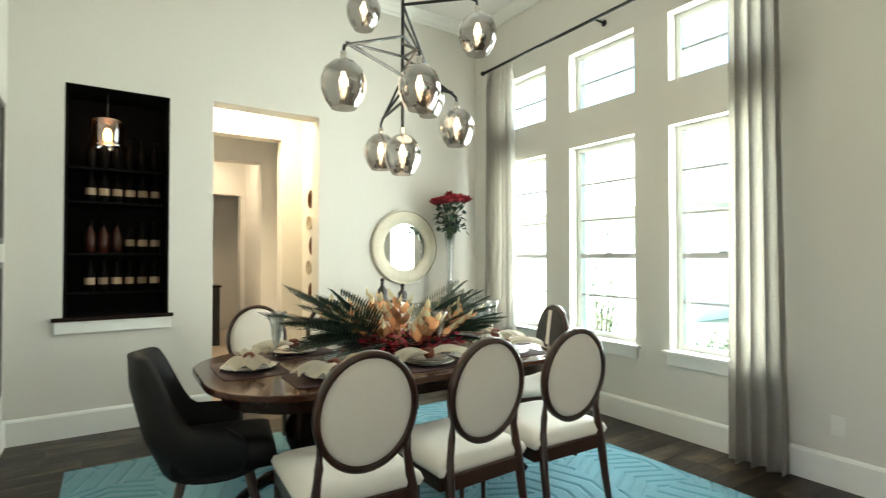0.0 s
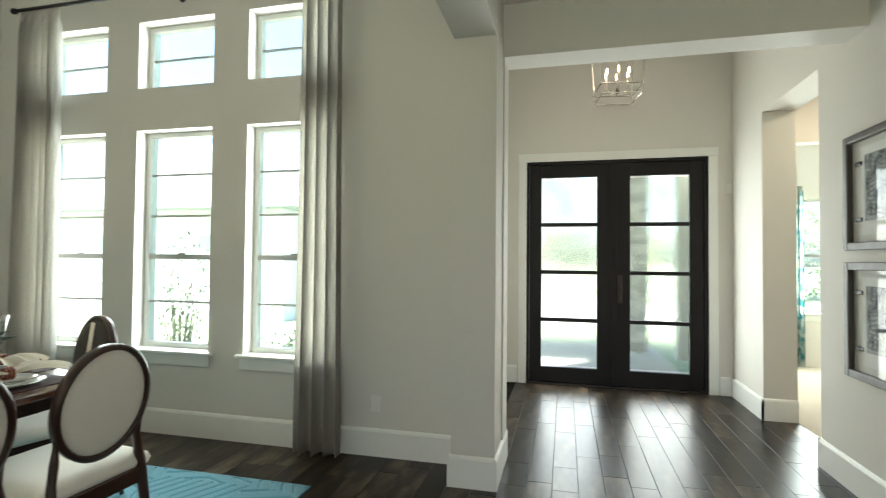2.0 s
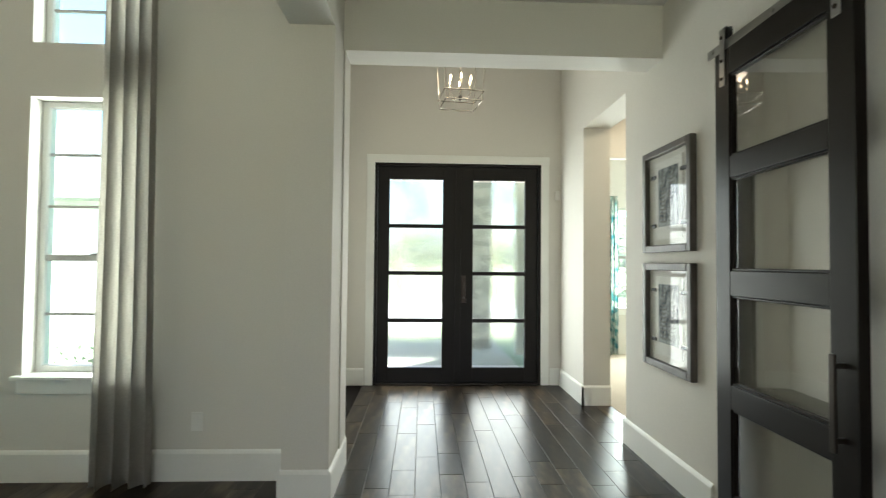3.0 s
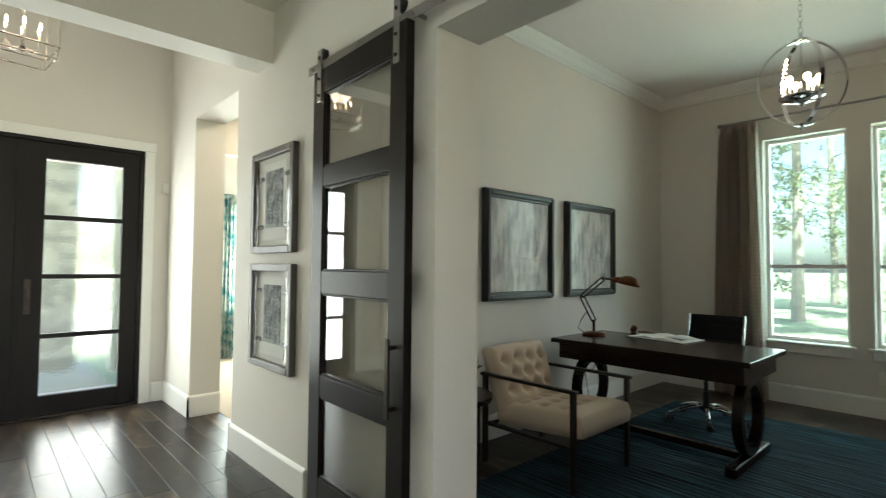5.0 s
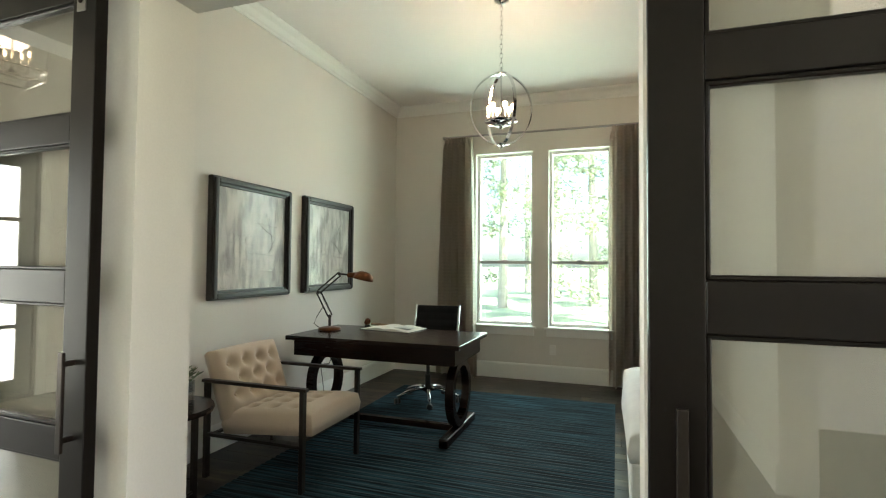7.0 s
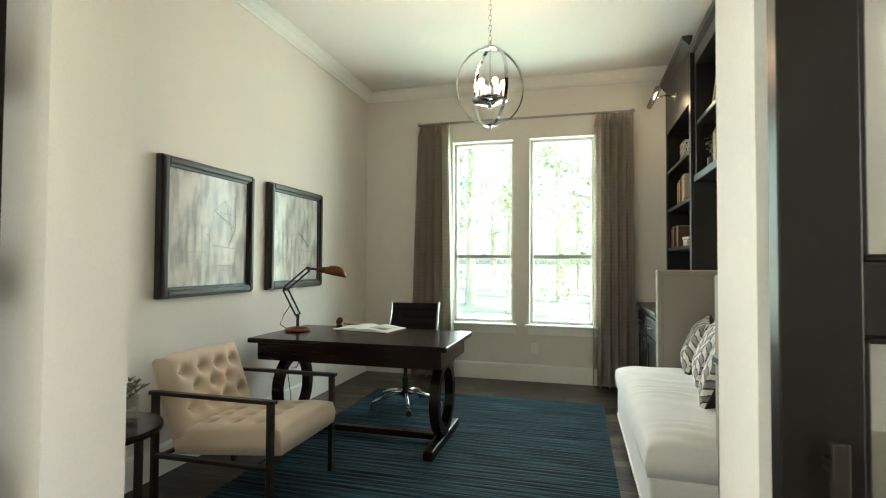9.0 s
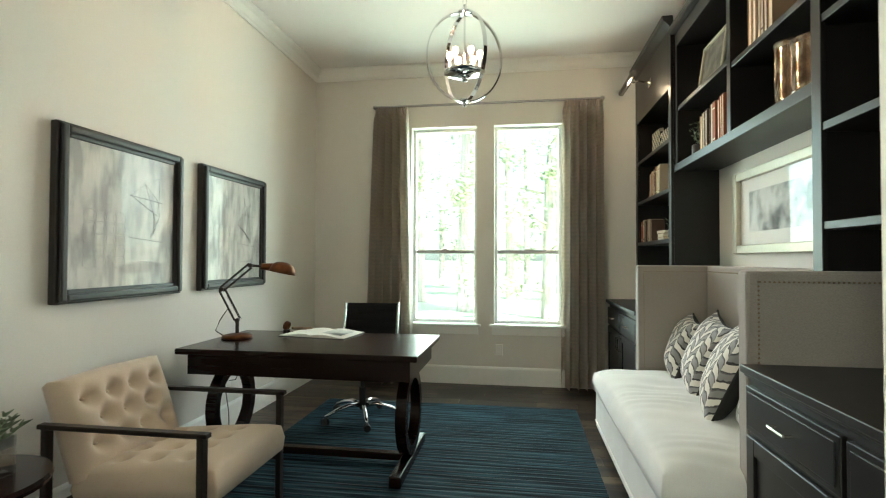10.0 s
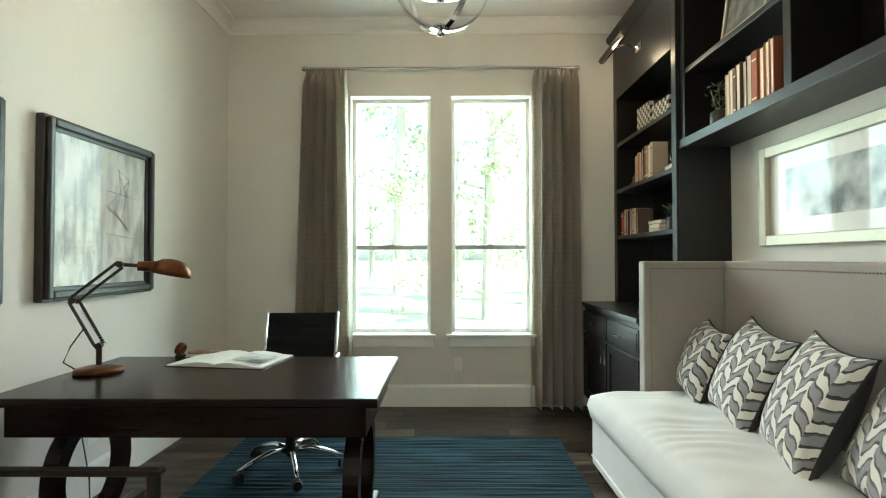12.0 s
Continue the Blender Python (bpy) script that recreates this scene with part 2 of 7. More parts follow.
def tube(bm, pts, r, sides=8, closed=False):
    """A bar of round section along points."""
    pts = [Vector(p) for p in pts]
    n = len(pts)
    rings = []
    up = Vector((0, 0, 1))
    for i, p in enumerate(pts):
        d = (pts[(i + 1) % n] - pts[i - 1]) if closed else (pts[min(i + 1, n - 1)] - pts[max(i - 1, 0)])
        d.normalize()
        side = d.cross(up)
        if side.length < 1e-3:
            side = d.cross(Vector((1, 0, 0)))
        side.normalize()
        nor = side.cross(d).normalized()
        rr = r[i] if isinstance(r, (list, tuple)) else r
        rings.append([bm.verts.new(p + rr * (math.cos(2 * math.pi * k / sides) * side + math.sin(2 * math.pi * k / sides) * nor)) for k in range(sides)])
    for i in range(n if closed else n - 1):
        a, b = rings[i], rings[(i + 1) % n]
        for k in range(sides):
            bm.faces.new((a[k], a[(k + 1) % sides], b[(k + 1) % sides], b[k]))
    if not closed:
        bm.faces.new(rings[0][::-1])
        bm.faces.new(rings[-1])
    bmesh.ops.recalc_face_normals(bm, faces=bm.faces)
    return bm


def prism(bm, outline, z0, z1, bevel=0.0, seg=2):
    """An upright slab over an outline of (x, y)."""
    lo = [bm.verts.new((x, y, z0)) for x, y in outline]
    hi = [bm.verts.new((x, y, z1)) for x, y in outline]
    n = len(outline)
    f = [bm.faces.new(lo[::-1]), bm.faces.new(hi)]
    for i in range(n):
        f.append(bm.faces.new((lo[i], lo[(i + 1) % n], hi[(i + 1) % n], hi[i])))
    bmesh.ops.recalc_face_normals(bm, faces=f)
    if bevel:
        es = [e for ff in f[:2] for e in ff.edges]
        bmesh.ops.bevel(bm, geom=es, offset=bevel, segments=seg, profile=0.5, affect="EDGES")
    return bm


def turn(bm, m):
    bmesh.ops.transform(bm, matrix=m, verts=bm.verts)
    return bm


def thing(name, at=(0, 0, 0), label="", category="", group="", rz=0.0):
    ob = new(name)
    ob.empty_display_size = 0.1
    ob.matrix_world = pose(*at, 0, 0, rz)
    return tagged(ob, label, category, group)


def part(name, bm, material, parent, label="", smooth=False, kind=""):
    """One mesh under a thing or a part, in the thing's own axes."""
    ob = new(name, mesh_of(bm, name, smooth))
    ob.data.materials.append(material)
    ob.parent = parent
    return tagged(ob, label, "", "", kind)


def solid(name, bm, material, label="", category="", group="", kind="", smooth=False):
    """A thing or a piece of the setting that is one mesh."""
    ob = new(name, mesh_of(bm, name, smooth))
    ob.data.materials.append(material)
    return tagged(ob, label, category, group, kind)


def wall(name, axis, a, b, u0, u1, z0, z1, openings, label, material=None):
    """A wall of thickness a to b across axis, from u0 to u1 along the other one, with openings (ua, ub, za, zb) through it."""
    us = sorted({u0, u1, *[o[0] for o in openings], *[o[1] for o in openings]})
    zs = sorted({z0, z1, *[o[2] for o in openings], *[o[3] for o in openings]})
    us, zs = [u for u in us if u0 <= u <= u1], [z for z in zs if z0 <= z <= z1]

    def filled(i, k):
        if not (0 <= i < len(us) - 1 and 0 <= k < len(zs) - 1):
            return False
        u, z = (us[i] + us[i + 1]) / 2, (zs[k] + zs[k + 1]) / 2
        return not any(o[0] < u < o[1] and o[2] < z < o[3] for o in openings)

    bm = bmesh.new()
    made = {}

    def v(c, u, z):
        key = (c, u, z)
        if key not in made:
            made[key] = bm.verts.new((c, u, z) if axis == "x" else (u, c, z))
        return made[key]

    for i in range(len(us) - 1):
        for k in range(len(zs) - 1):
            if not filled(i, k):
                continue
            ua, ub, za, zb = us[i], us[i + 1], zs[k], zs[k + 1]
            bm.faces.new((v(a, ua, za), v(a, ub, za), v(a, ub, zb), v(a, ua, zb)))
            bm.faces.new((v(b, ua, za), v(b, ub, za), v(b, ub, zb), v(b, ua, zb)))
            for di, dk, p, q in ((-1, 0, (ua, za), (ua, zb)), (1, 0, (ub, za), (ub, zb)), (0, -1, (ua, za), (ub, za)), (0, 1, (ua, zb), (ub, zb))):
                if not filled(i + di, k + dk):
                    bm.faces.new((v(a, *p), v(a, *q), v(b, *q), v(b, *p)))
    bmesh.ops.recalc_face_normals(bm, faces=bm.faces)
    return solid(name, bm, material or M_WALL, label, "wall", kind="structure")


# ---- structure ----
X_WIN = 3.737          # dining window wall, room face
Y_FAR = 4.74           # dining far wall, room face
X_LEFT = -0.41         # dining left wall
Y_HALL = -1.64         # hall wall towards the study
Y_IN = -1.90           # its study face
X_ST, X_SB, Y_SW = 3.21, -0.50, -6.28   # study side wall, back wall, window wall
X_DOOR = 6.13          # entry door wall
Z_D, Z_H, Z_F, Z_S = 3.98, 3.02, 3.75, 3.36

solid("floor", boxed(-4.8, 6.35, -6.55, 9.2, -0.12, -0.012), M_SUB, "dark-stained wide-plank hardwood floor", "floor", kind="structure")
WIN_Y = [(3.605, 4.295), (2.61, 3.30), (1.62, 2.31)]
wall("wall_east", "x", X_WIN, X_WIN + 0.22, 0.40, Y_FAR + 0.2, 0, Z_D,
     [(a, b, 0.63, 2.335) for a, b in WIN_Y] + [(a, b, 2.67, 3.20) for a, b in WIN_Y], "greige painted dining wall with six windows")
wall("wall_north", "y", Y_FAR, Y_FAR + 0.2, X_LEFT - 0.2, X_WIN, 0, Z_D,
     [(0.94, 1.87, 0, 2.67), (-0.08, 0.61, 0.875, 2.64)], "greige dining wall with doorway and wine niche")
wall("wall_west", "x", X_LEFT - 0.2, X_LEFT, 0.67, Y_FAR, 0, Z_D, [], "greige painted dining side wall")
solid("pier_wall", boxed(3.42, X_WIN, 0.41, 0.67, 0, Z_D), M_WALL, "greige painted wall pier between dining room and hall", "wall", kind="structure")
solid("beam_dining", boxed(X_LEFT - 0.2, 3.42, 0.41, 0.67, 2.68, Z_D), M_WALL, "painted drop beam over the dining opening", "beam", kind="structure")
solid("beam_foyer", boxed(X_WIN, X_WIN + 0.23, Y_HALL, 0.40, 2.672, Z_F), M_WALL, "painted drop beam at the entry", "beam", kind="structure")
wall("wall_hall", "y", Y_IN, Y_HALL, -4.8, X_DOOR, 0, Z_F, [(0.432, 2.11, 0, 2.355), (4.33, 5.335, 0, 2.65)],
     "greige hall wall with study opening and bedroom passage")
wall("wall_entry", "x", X_DOOR, X_DOOR + 0.2, Y_IN, 0.98, 0, Z_F, [(-1.416, 0.43, 0, 2.44)], "painted entry wall round the double door")
wall("wall_foyer_north", "y", 0.80, 0.98, X_WIN + 0.22, X_DOOR, 0, Z_F, [], "painted foyer side wall")
wall("wall_study_side", "x", X_ST, X_ST + 0.2, Y_SW, Y_IN, 0, Z_S, [], "warm white painted study wall")
wall("wall_study_back", "x", X_SB - 0.2, X_SB, Y_SW, Y_IN, 0, Z_S, [], "warm white painted study wall")
wall("wall_south", "y", Y_SW - 0.22, Y_SW, X_SB - 0.2, X_ST + 0.2, 0, Z_S, [(1.436, 2.133, 0.62, 2.70), (0.558, 1.252, 0.62, 2.70)],
     "warm white study wall with two tall windows")
# hidden closing walls of the living side
wall("wall_living_west", "x", -4.8, -4.6, Y_HALL, 5.0, 0, Z_F, [(-2.0, 1.2, 0.4, 2.9)], "painted living room wall")
wall("wall_living_north", "y", 2.2, 2.4, -4.6, X_LEFT - 0.2, 0, Z_F, [], "painted living room wall")
solid("ceiling", boxed(X_LEFT - 0.2, X_WIN + 0.22, 0.41, Y_FAR + 0.2, Z_D, Z_D + 0.1), M_CEIL, "white painted dining ceiling", "ceiling", kind="structure")
solid("ceiling", boxed(-4.8, X_WIN, Y_HALL, 0.41, Z_H, Z_H + 0.1), M_CEIL, "white painted hall ceiling", "ceiling", kind="structure")
solid("ceiling", boxed(-4.8, X_LEFT - 0.2, 0.41, 2.4, Z_F, Z_F + 0.1), M_CEIL, "white painted living ceiling", "ceiling", kind="structure")
solid("ceiling", boxed(X_WIN + 0.22, X_DOOR + 0.2, Y_IN, 0.98, Z_F, Z_F + 0.1), M_CEIL, "white painted foyer ceiling", "ceiling", kind="structure")
solid("ceiling", boxed(X_SB - 0.2, X_ST + 0.2, Y_SW - 0.22, Y_IN, Z_S, Z_S + 0.1), M_CEIL, "white painted study ceiling", "ceiling", kind="structure")

# ---- trim, windows, doors ----


def rail_profile(name, axis, at, u0, u1, profile, material, label, flip=1):
    """A moulding: a profile of (out, height) run along a wall. axis: the direction of its run; at: the wall's face; flip: side."""
    bm = bmesh.new()
    ends = []
    for u in (u0, u1):
        ends.append([bm.verts.new((u, at + flip * o, z) if axis == "x" else (at + flip * o, u, z)) for o, z in profile])
    k = len(profile)
    for i in range(k):
        bm.faces.new((ends[0][i], ends[0][(i + 1) % k], ends[1][(i + 1) % k], ends[1][i]))
    bm.faces.new(ends[0][::-1])
    bm.faces.new(ends[1])
    bmesh.ops.recalc_face_normals(bm, faces=bm.faces)
    return solid(name, bm, material, label, "trim", kind="structure")


BASE = [(0, 0.0), (0.018, 0.0), (0.018, 0.165), (0.012, 0.178), (0.004, 0.186), (0, 0.186)]
CROWN = [(0, 0.0), (0.012, 0.0), (0.02, 0.018), (0.035, 0.03), (0.06, 0.065), (0.085, 0.085), (0.095, 0.10), (0.095, 0.115), (0, 0.115)]
B_LABEL, C_LABEL = "tall white painted baseboard", "white painted crown moulding"


def base(axis, at, u0, u1, flip):
    rail_profile("baseboard", axis, at, u0, u1, BASE, M_TRIM, B_LABEL, flip)


def crown(axis, at, u0, u1, flip, top):
    rail_profile("crown_moulding", axis, at, u0, u1, [(o, top - 0.115 + z) for o, z in CROWN], M_TRIM, C_LABEL, flip)


base("y", X_WIN, 0.67, Y_FAR, -1)
base("x", Y_FAR, X_LEFT, 0.94, -1)
base("x", Y_FAR, 1.87, X_WIN - 0.018, -1)
base("y", X_LEFT, 0.67, Y_FAR - 0.018, 1)
base("y", 3.42, 0.41, 0.67, -1)
base("x", 0.41, 3.402, X_WIN + 0.24, -1)
base("x", 0.67, 3.402, X_WIN - 0.018, 1)
base("x", Y_HALL, 3.19, 4.33, 1)
base("y", 4.33, Y_IN, Y_HALL + 0.018, 1)
base("y", 5.335, Y_IN, Y_HALL + 0.018, -1)
base("x", Y_HALL, 5.317, X_DOOR, 1)
base("y", X_DOOR, -1.622, -1.52, -1)
base("y", X_DOOR, 0.53, 0.80, -1)
base("x", 0.80, X_WIN + 0.22, X_DOOR - 0.018, -1)
base("y", X_ST, Y_SW, Y_IN, -1)
base("x", Y_SW, 0.17, X_ST - 0.018, 1)
base("x", Y_IN, 2.11, X_ST - 0.018, -1)
base("x", Y_HALL, -4.6, -0.60, 1)
for ax, at, u0, u1, fl, top in (("y", X_ST, Y_SW, Y_IN, -1, Z_S), ("x", Y_SW, X_SB, X_ST, 1, Z_S), ("x", Y_IN, X_SB, X_ST, -1, Z_S),
                                ("y", X_WIN, 0.67, Y_FAR, -1, Z_D), ("x", Y_FAR, X_LEFT, X_WIN, -1, Z_D), ("y", X_LEFT, 0.67, Y_FAR, 1, Z_D)):
    crown(ax, at, u0, u1, fl, top)


def window_unit(name, m, w, z0, z1, bars, meeting, sill, label, glass=None):
    """A window in a wall. Local x runs along the wall, y points out of the room from its face."""
    ob = thing(name, (0, 0, 0), label, "window")
    ob.matrix_world = m
    tagged(ob, kind="structure")
    h = w / 2
    fr = bmesh.new()
    for a, b, c, d in ((-h, -h + 0.035, z0, z1), (h - 0.035, h, z0, z1), (-h + 0.035, h - 0.035, z1 - 0.035, z1), (-h + 0.035, h - 0.035, z0, z0 + 0.04)):
        box(fr, a, b, 0.105, 0.17, c, d, 0.004, 1)
    part("window_frame", fr, M_TRIM, ob)
    edges = [z0 + 0.04] + sorted(bars + ([meeting] if meeting else [])) + [z1 - 0.035]
    for z in bars:
        part("muntin", boxed(-h + 0.035, h - 0.035, 0.122, 0.142, z - 0.008, z + 0.008), M_SASH, ob)
    if meeting:
        part("meeting_rail", boxed(-h + 0.035, h - 0.035, 0.108, 0.15, meeting - 0.02, meeting + 0.02, bevel=0.004), M_SASH, ob, "meeting rail coloured grey as in shade")
        part("sash_lock", boxed(-0.03, 0.03, 0.10, 0.12, meeting + 0.02, meeting + 0.032, bevel=0.004), M_STEEL, ob)
    for a, b in zip(edges, edges[1:]):
        g = part("pane", boxed(-h + 0.036, h - 0.036, 0.129, 0.133, a + 0.009, b - 0.009), glass or M_PANE, ob)
        g.visible_shadow = False
    if sill:
        part("window_sill", boxed(-h - 0.045, h + 0.045, -0.045, 0.105, z0 - 0.022, z0 + 0.003, bevel=0.006), M_TRIM, ob)
        part("apron", boxed(-h - 0.02, h + 0.02, -0.02, -0.001, z0 - 0.105, z0 - 0.022, bevel=0.003), M_TRIM, ob)
    return ob


# bars and rails of the white windows: backlit shade put into the colour
M_SASH = mat("shaded_sash_grey", (0.42, 0.42, 0.40), 0.45, blotch=0.04)
EAST = lambda y: Matrix.Translation((X_WIN, y, 0)) @ pose(0, 0, 0, 0, 0, -90)
for i, (a, b) in enumerate(WIN_Y):
    window_unit("window_%d" % (2 * i + 1), EAST((a + b) / 2), b - a, 0.63, 2.335, [0.99, 1.67, 2.0], 1.345, True, "tall white double-hung dining window over its sill")
    window_unit("window_%d" % (2 * i + 2), EAST((a + b) / 2), b - a, 2.67, 3.20, [2.93], 0, False, "small white transom window over the tall one")
SOUTH = lambda x: Matrix.Translation((x, Y_SW, 0)) @ pose(0, 0, 0, 0, 0, 180)
for i, (a, b) in enumerate(((1.436, 2.133), (0.558, 1.252))):
    window_unit("window_%d" % (7 + i), SOUTH((a + b) / 2), b - a, 0.62, 2.70, [], 1.375, True, "tall white double-hung study window over its sill", M_PANE_LOWE)


def entry_door():
    ob = thing("door_1", (X_DOOR, -0.493, 0), "dark brown double entry door with textured glass panes", "door")
    tagged(ob, kind="structure")
    part("door_frame", box(box(box(bmesh.new(), -0.01, 0.12, 0.893, 0.923, 0, 2.44), -0.01, 0.12, -0.923, -0.893, 0, 2.44), -0.01, 0.12, -0.893, 0.893, 2.41, 2.44), M_DOOR, ob)
    part("threshold", boxed(-0.03, 0.16, -0.893, 0.893, 0, 0.02, bevel=0.005), M_BRONZE, ob)
    for sgn in (1, -1):
        y0, y1 = (0.003, 0.890) if sgn > 0 else (-0.890, -0.003)
        g0, g1 = (0.172, 0.762) if sgn > 0 else (-0.748, -0.168)
        leaf = bmesh.new()
        for a, b, c, d in ((y0, g0, 0.022, 2.408), (g1, y1, 0.022, 2.408), (g0, g1, 0.022, 0.185), (g0, g1, 2.265, 2.408)):
            box(leaf, 0.02, 0.07, a, b, c, d, 0.003, 1)
        door = part("door_leaf", leaf, M_DOOR, ob)
        zs = [0.185, 0.703, 1.224, 1.745, 2.265]
        for z in zs[1:-1]:
            part("glazing_bar", boxed(0.018, 0.072, g0, g1, z - 0.021, z + 0.021, bevel=0.004), M_DOOR, door)
        for a, b in zip(zs, zs[1:]):
            g = part("pane", boxed(0.042, 0.048, g0 + 0.001, g1 - 0.001, a + 0.022, b - 0.022), M_RAIN, door, "rippled obscure glass pane")
            g.visible_shadow = False
        if sgn < 0:
            hb = bmesh.new()
            box(hb, 0.012, 0.02, y1 - 0.085, y1 - 0.04, 0.9, 1.2, 0.003)
            tube(hb, [(0.015, y1 - 0.06, 0.95), (-0.03, y1 - 0.06, 0.97), (-0.035, y1 - 0.06, 1.05), (-0.012, y1 - 0.06, 1.12)], 0.008)
            part("door_handle", hb, M_BRONZE, door, "dark bronze handle set")
    part("astragal", boxed(0.008, 0.019, -0.03, 0.03, 0.022, 2.408, bevel=0.003), M_DOOR, ob)
    cb = bmesh.new()
    box(cb, -0.022, -0.001, 0.923, 1.01, 0, 2.44, 0.004)
    box(cb, -0.022, -0.001, -1.01, -0.923, 0, 2.44, 0.004)
    box(cb, -0.024, -0.001, -1.015, 1.015, 2.44, 2.53, 0.004)
    solid("trim", turn(cb, Matrix.Translation((X_DOOR, -0.493, 0))), M_TRIM, "white casing round the entry door", "trim", kind="structure")


entry_door()


def barn_door(x0, x1, handle_x, label, skew=0.0):
    """A sliding door of four lights hung in front of the hall wall on straps and wheels."""
    ob = thing("sliding_barn_door", ((x0 + x1) / 2, -1.575, 0), label, "barn door", "barn doors", rz=skew)
    h = (x1 - x0) / 2
    st = 0.118
    for a, b in ((-h, -h + st), (h - st, h)):
        part("stile", boxed(a, b, -0.022, 0.022, 0.015, 2.39, bevel=0.003), M_BARN, ob)
    rails = [(0.015, 0.245), (0.655, 0.768), (1.192, 1.310), (1.756, 1.858), (2.26, 2.39)]
    for a, b in rails:
        part("rail", boxed(-h + st, h - st, -0.021, 0.021, a, b, bevel=0.003), M_BARN, ob)
    for (_, a), (b, _) in zip(rails, rails[1:]):
        f = bmesh.new()
        for p, q, r, s in ((-h + st, -h + st + 0.012, a, b), (h - st - 0.012, h - st, a, b), (-h + st, h - st, a, a + 0.012), (-h + st, h - st, b - 0.012, b)):
            box(f, p, q, -0.014, 0.014, r, s, 0.003, 1)
        bead = part("glazing_bead", f, M_BARN, ob)
        g = part("pane", boxed(-h + st + 0.004, h - st - 0.004, -0.003, 0.003, a + 0.004, b - 0.004), M_BARNGLASS, ob, "clear reflective glass pane")
        g.visible_shadow = False
    for x in (-h + 0.07, h - 0.07):
        s = bmesh.new()
        box(s, x - 0.021, x + 0.021, 0.022, 0.028, 2.215, 2.50, 0.002)
        strap = part("hanger_strap", s, M_STEEL, ob, "brushed steel hanger strap")
        for z in (2.25, 2.34, 2.455):
            part("bolt", turn(lathe(bmesh.new(), [(0.009, 0), (0.009, 0.004), (0.005, 0.008), (0, 0.008)], 8), pose(x, 0.028, z, -90)), M_BRONZE, strap)
        wb = turn(lathe(bmesh.new(), [(0.012, -0.01), (0.035, -0.01), (0.03, 0), (0.035, 0.01), (0.012, 0.01)], 20), pose(x, 0.0, 2.478, 90))
        part("wheel", wb, M_BLACKMETAL, ob, smooth=True)
    hx = handle_x - (x0 + x1) / 2
    hb = bmesh.new()
    box(hb, hx - 0.012, hx + 0.012, 0.055, 0.067, 0.70, 1.035, 0.002)
    for z in (0.74, 0.995):
        box(hb, hx - 0.009, hx + 0.009, 0.020, 0.057, z - 0.009, z + 0.009, 0.002)
    part("pull_handle", hb, M_BRONZE, ob, "dark bronze flat bar pull")
    return ob


barn_door(2.19, 3.035, 2.25, "slate-brown sliding barn door with glass panes, slid open over the hall wall", -1.7)
barn_door(-0.425, 0.427, 0.362, "slate-brown sliding barn door with glass panes, slid open beside the study opening")
track = thing("barn_door_track", (1.31, -1.575, 2.43), "long brushed steel barn door rail on the hall wall", "door track")
part("bar", boxed(-1.80, 1.80, -0.004, 0.004, -0.034, 0.012, bevel=0.002), M_STEEL, track)
for i in range(9):
    x = -1.75 + i * 0.4375
    part("standoff", turn(rod(bmesh.new(), (0, 0, 0), (0, 0.074, 0), 0.010), Matrix.Translation((x, -0.064, -0.011))), M_STEEL, track)

# ---- curtains and rods ----


def curtain(name, m, w_top, w_bot, z0, z1, folds, amp, material, label, seed):
    """A hanging panel with a pinch-pleated head and deep soft folds. Local x along the rod, y across it, centred."""
    rnd = random.Random(seed)
    ph = [rnd.uniform(-0.5, 0.5) for _ in range(folds * 2 + 3)]
    size = [rnd.uniform(0.65, 1.25) for _ in range(folds * 2 + 3)]
    n, rows = folds * 16, 44
    bm = bmesh.new()
    grid = []

    def blend(seq, f):
        i = min(int(f), len(seq) - 2)
        q = f - i
        q = q * q * (3 - 2 * q)
        return seq[i] * (1 - q) + seq[i + 1] * q

    for k in range(rows + 1):
        s = (k / rows) ** 1.35
        z = z1 + (z0 - z1) * s
        open_ = min(1.0, s / 0.05)
        open_ = open_ * open_ * (3 - 2 * open_)
        w = w_top * (0.94 + 0.06 * open_) + (w_bot - w_top) * s ** 0.8
        line = []
        for i in range(n + 1):
            u = i / n
            f = u * folds * 2
            a = u * folds * 2 * math.pi + blend(ph, f) * (0.3 + 0.9 * s)
            c = math.sin(a)
            wave = math.copysign(abs(c) ** 0.72, c) * blend(size, f)
            pleat = 0.5 * abs(math.sin(a)) + 0.35 * math.sin(3 * a)
            y = amp * (wave * open_ + 0.45 * pleat * (1 - open_)) + 0.014 * s * math.sin(3 * u + 4 * s + seed)
            x = (u - 0.5) * w + 0.16 * w / folds * math.cos(a) * open_
            hem = 0.006 * math.sin(a * 0.7 + seed) if k == rows else 0
            line.append(bm.verts.new((x, y, z + hem)))
        grid.append(line)
    for k in range(rows):
        for i in range(n):
            bm.faces.new((grid[k][i], grid[k][i + 1], grid[k + 1][i + 1], grid[k + 1][i]))
    bmesh.ops.solidify(bm, geom=bm.faces[:], thickness=0.004)
    ob = solid(name, bm, material, label, "curtain", "curtains", smooth=True)
    ob.matrix_world = m
    return ob


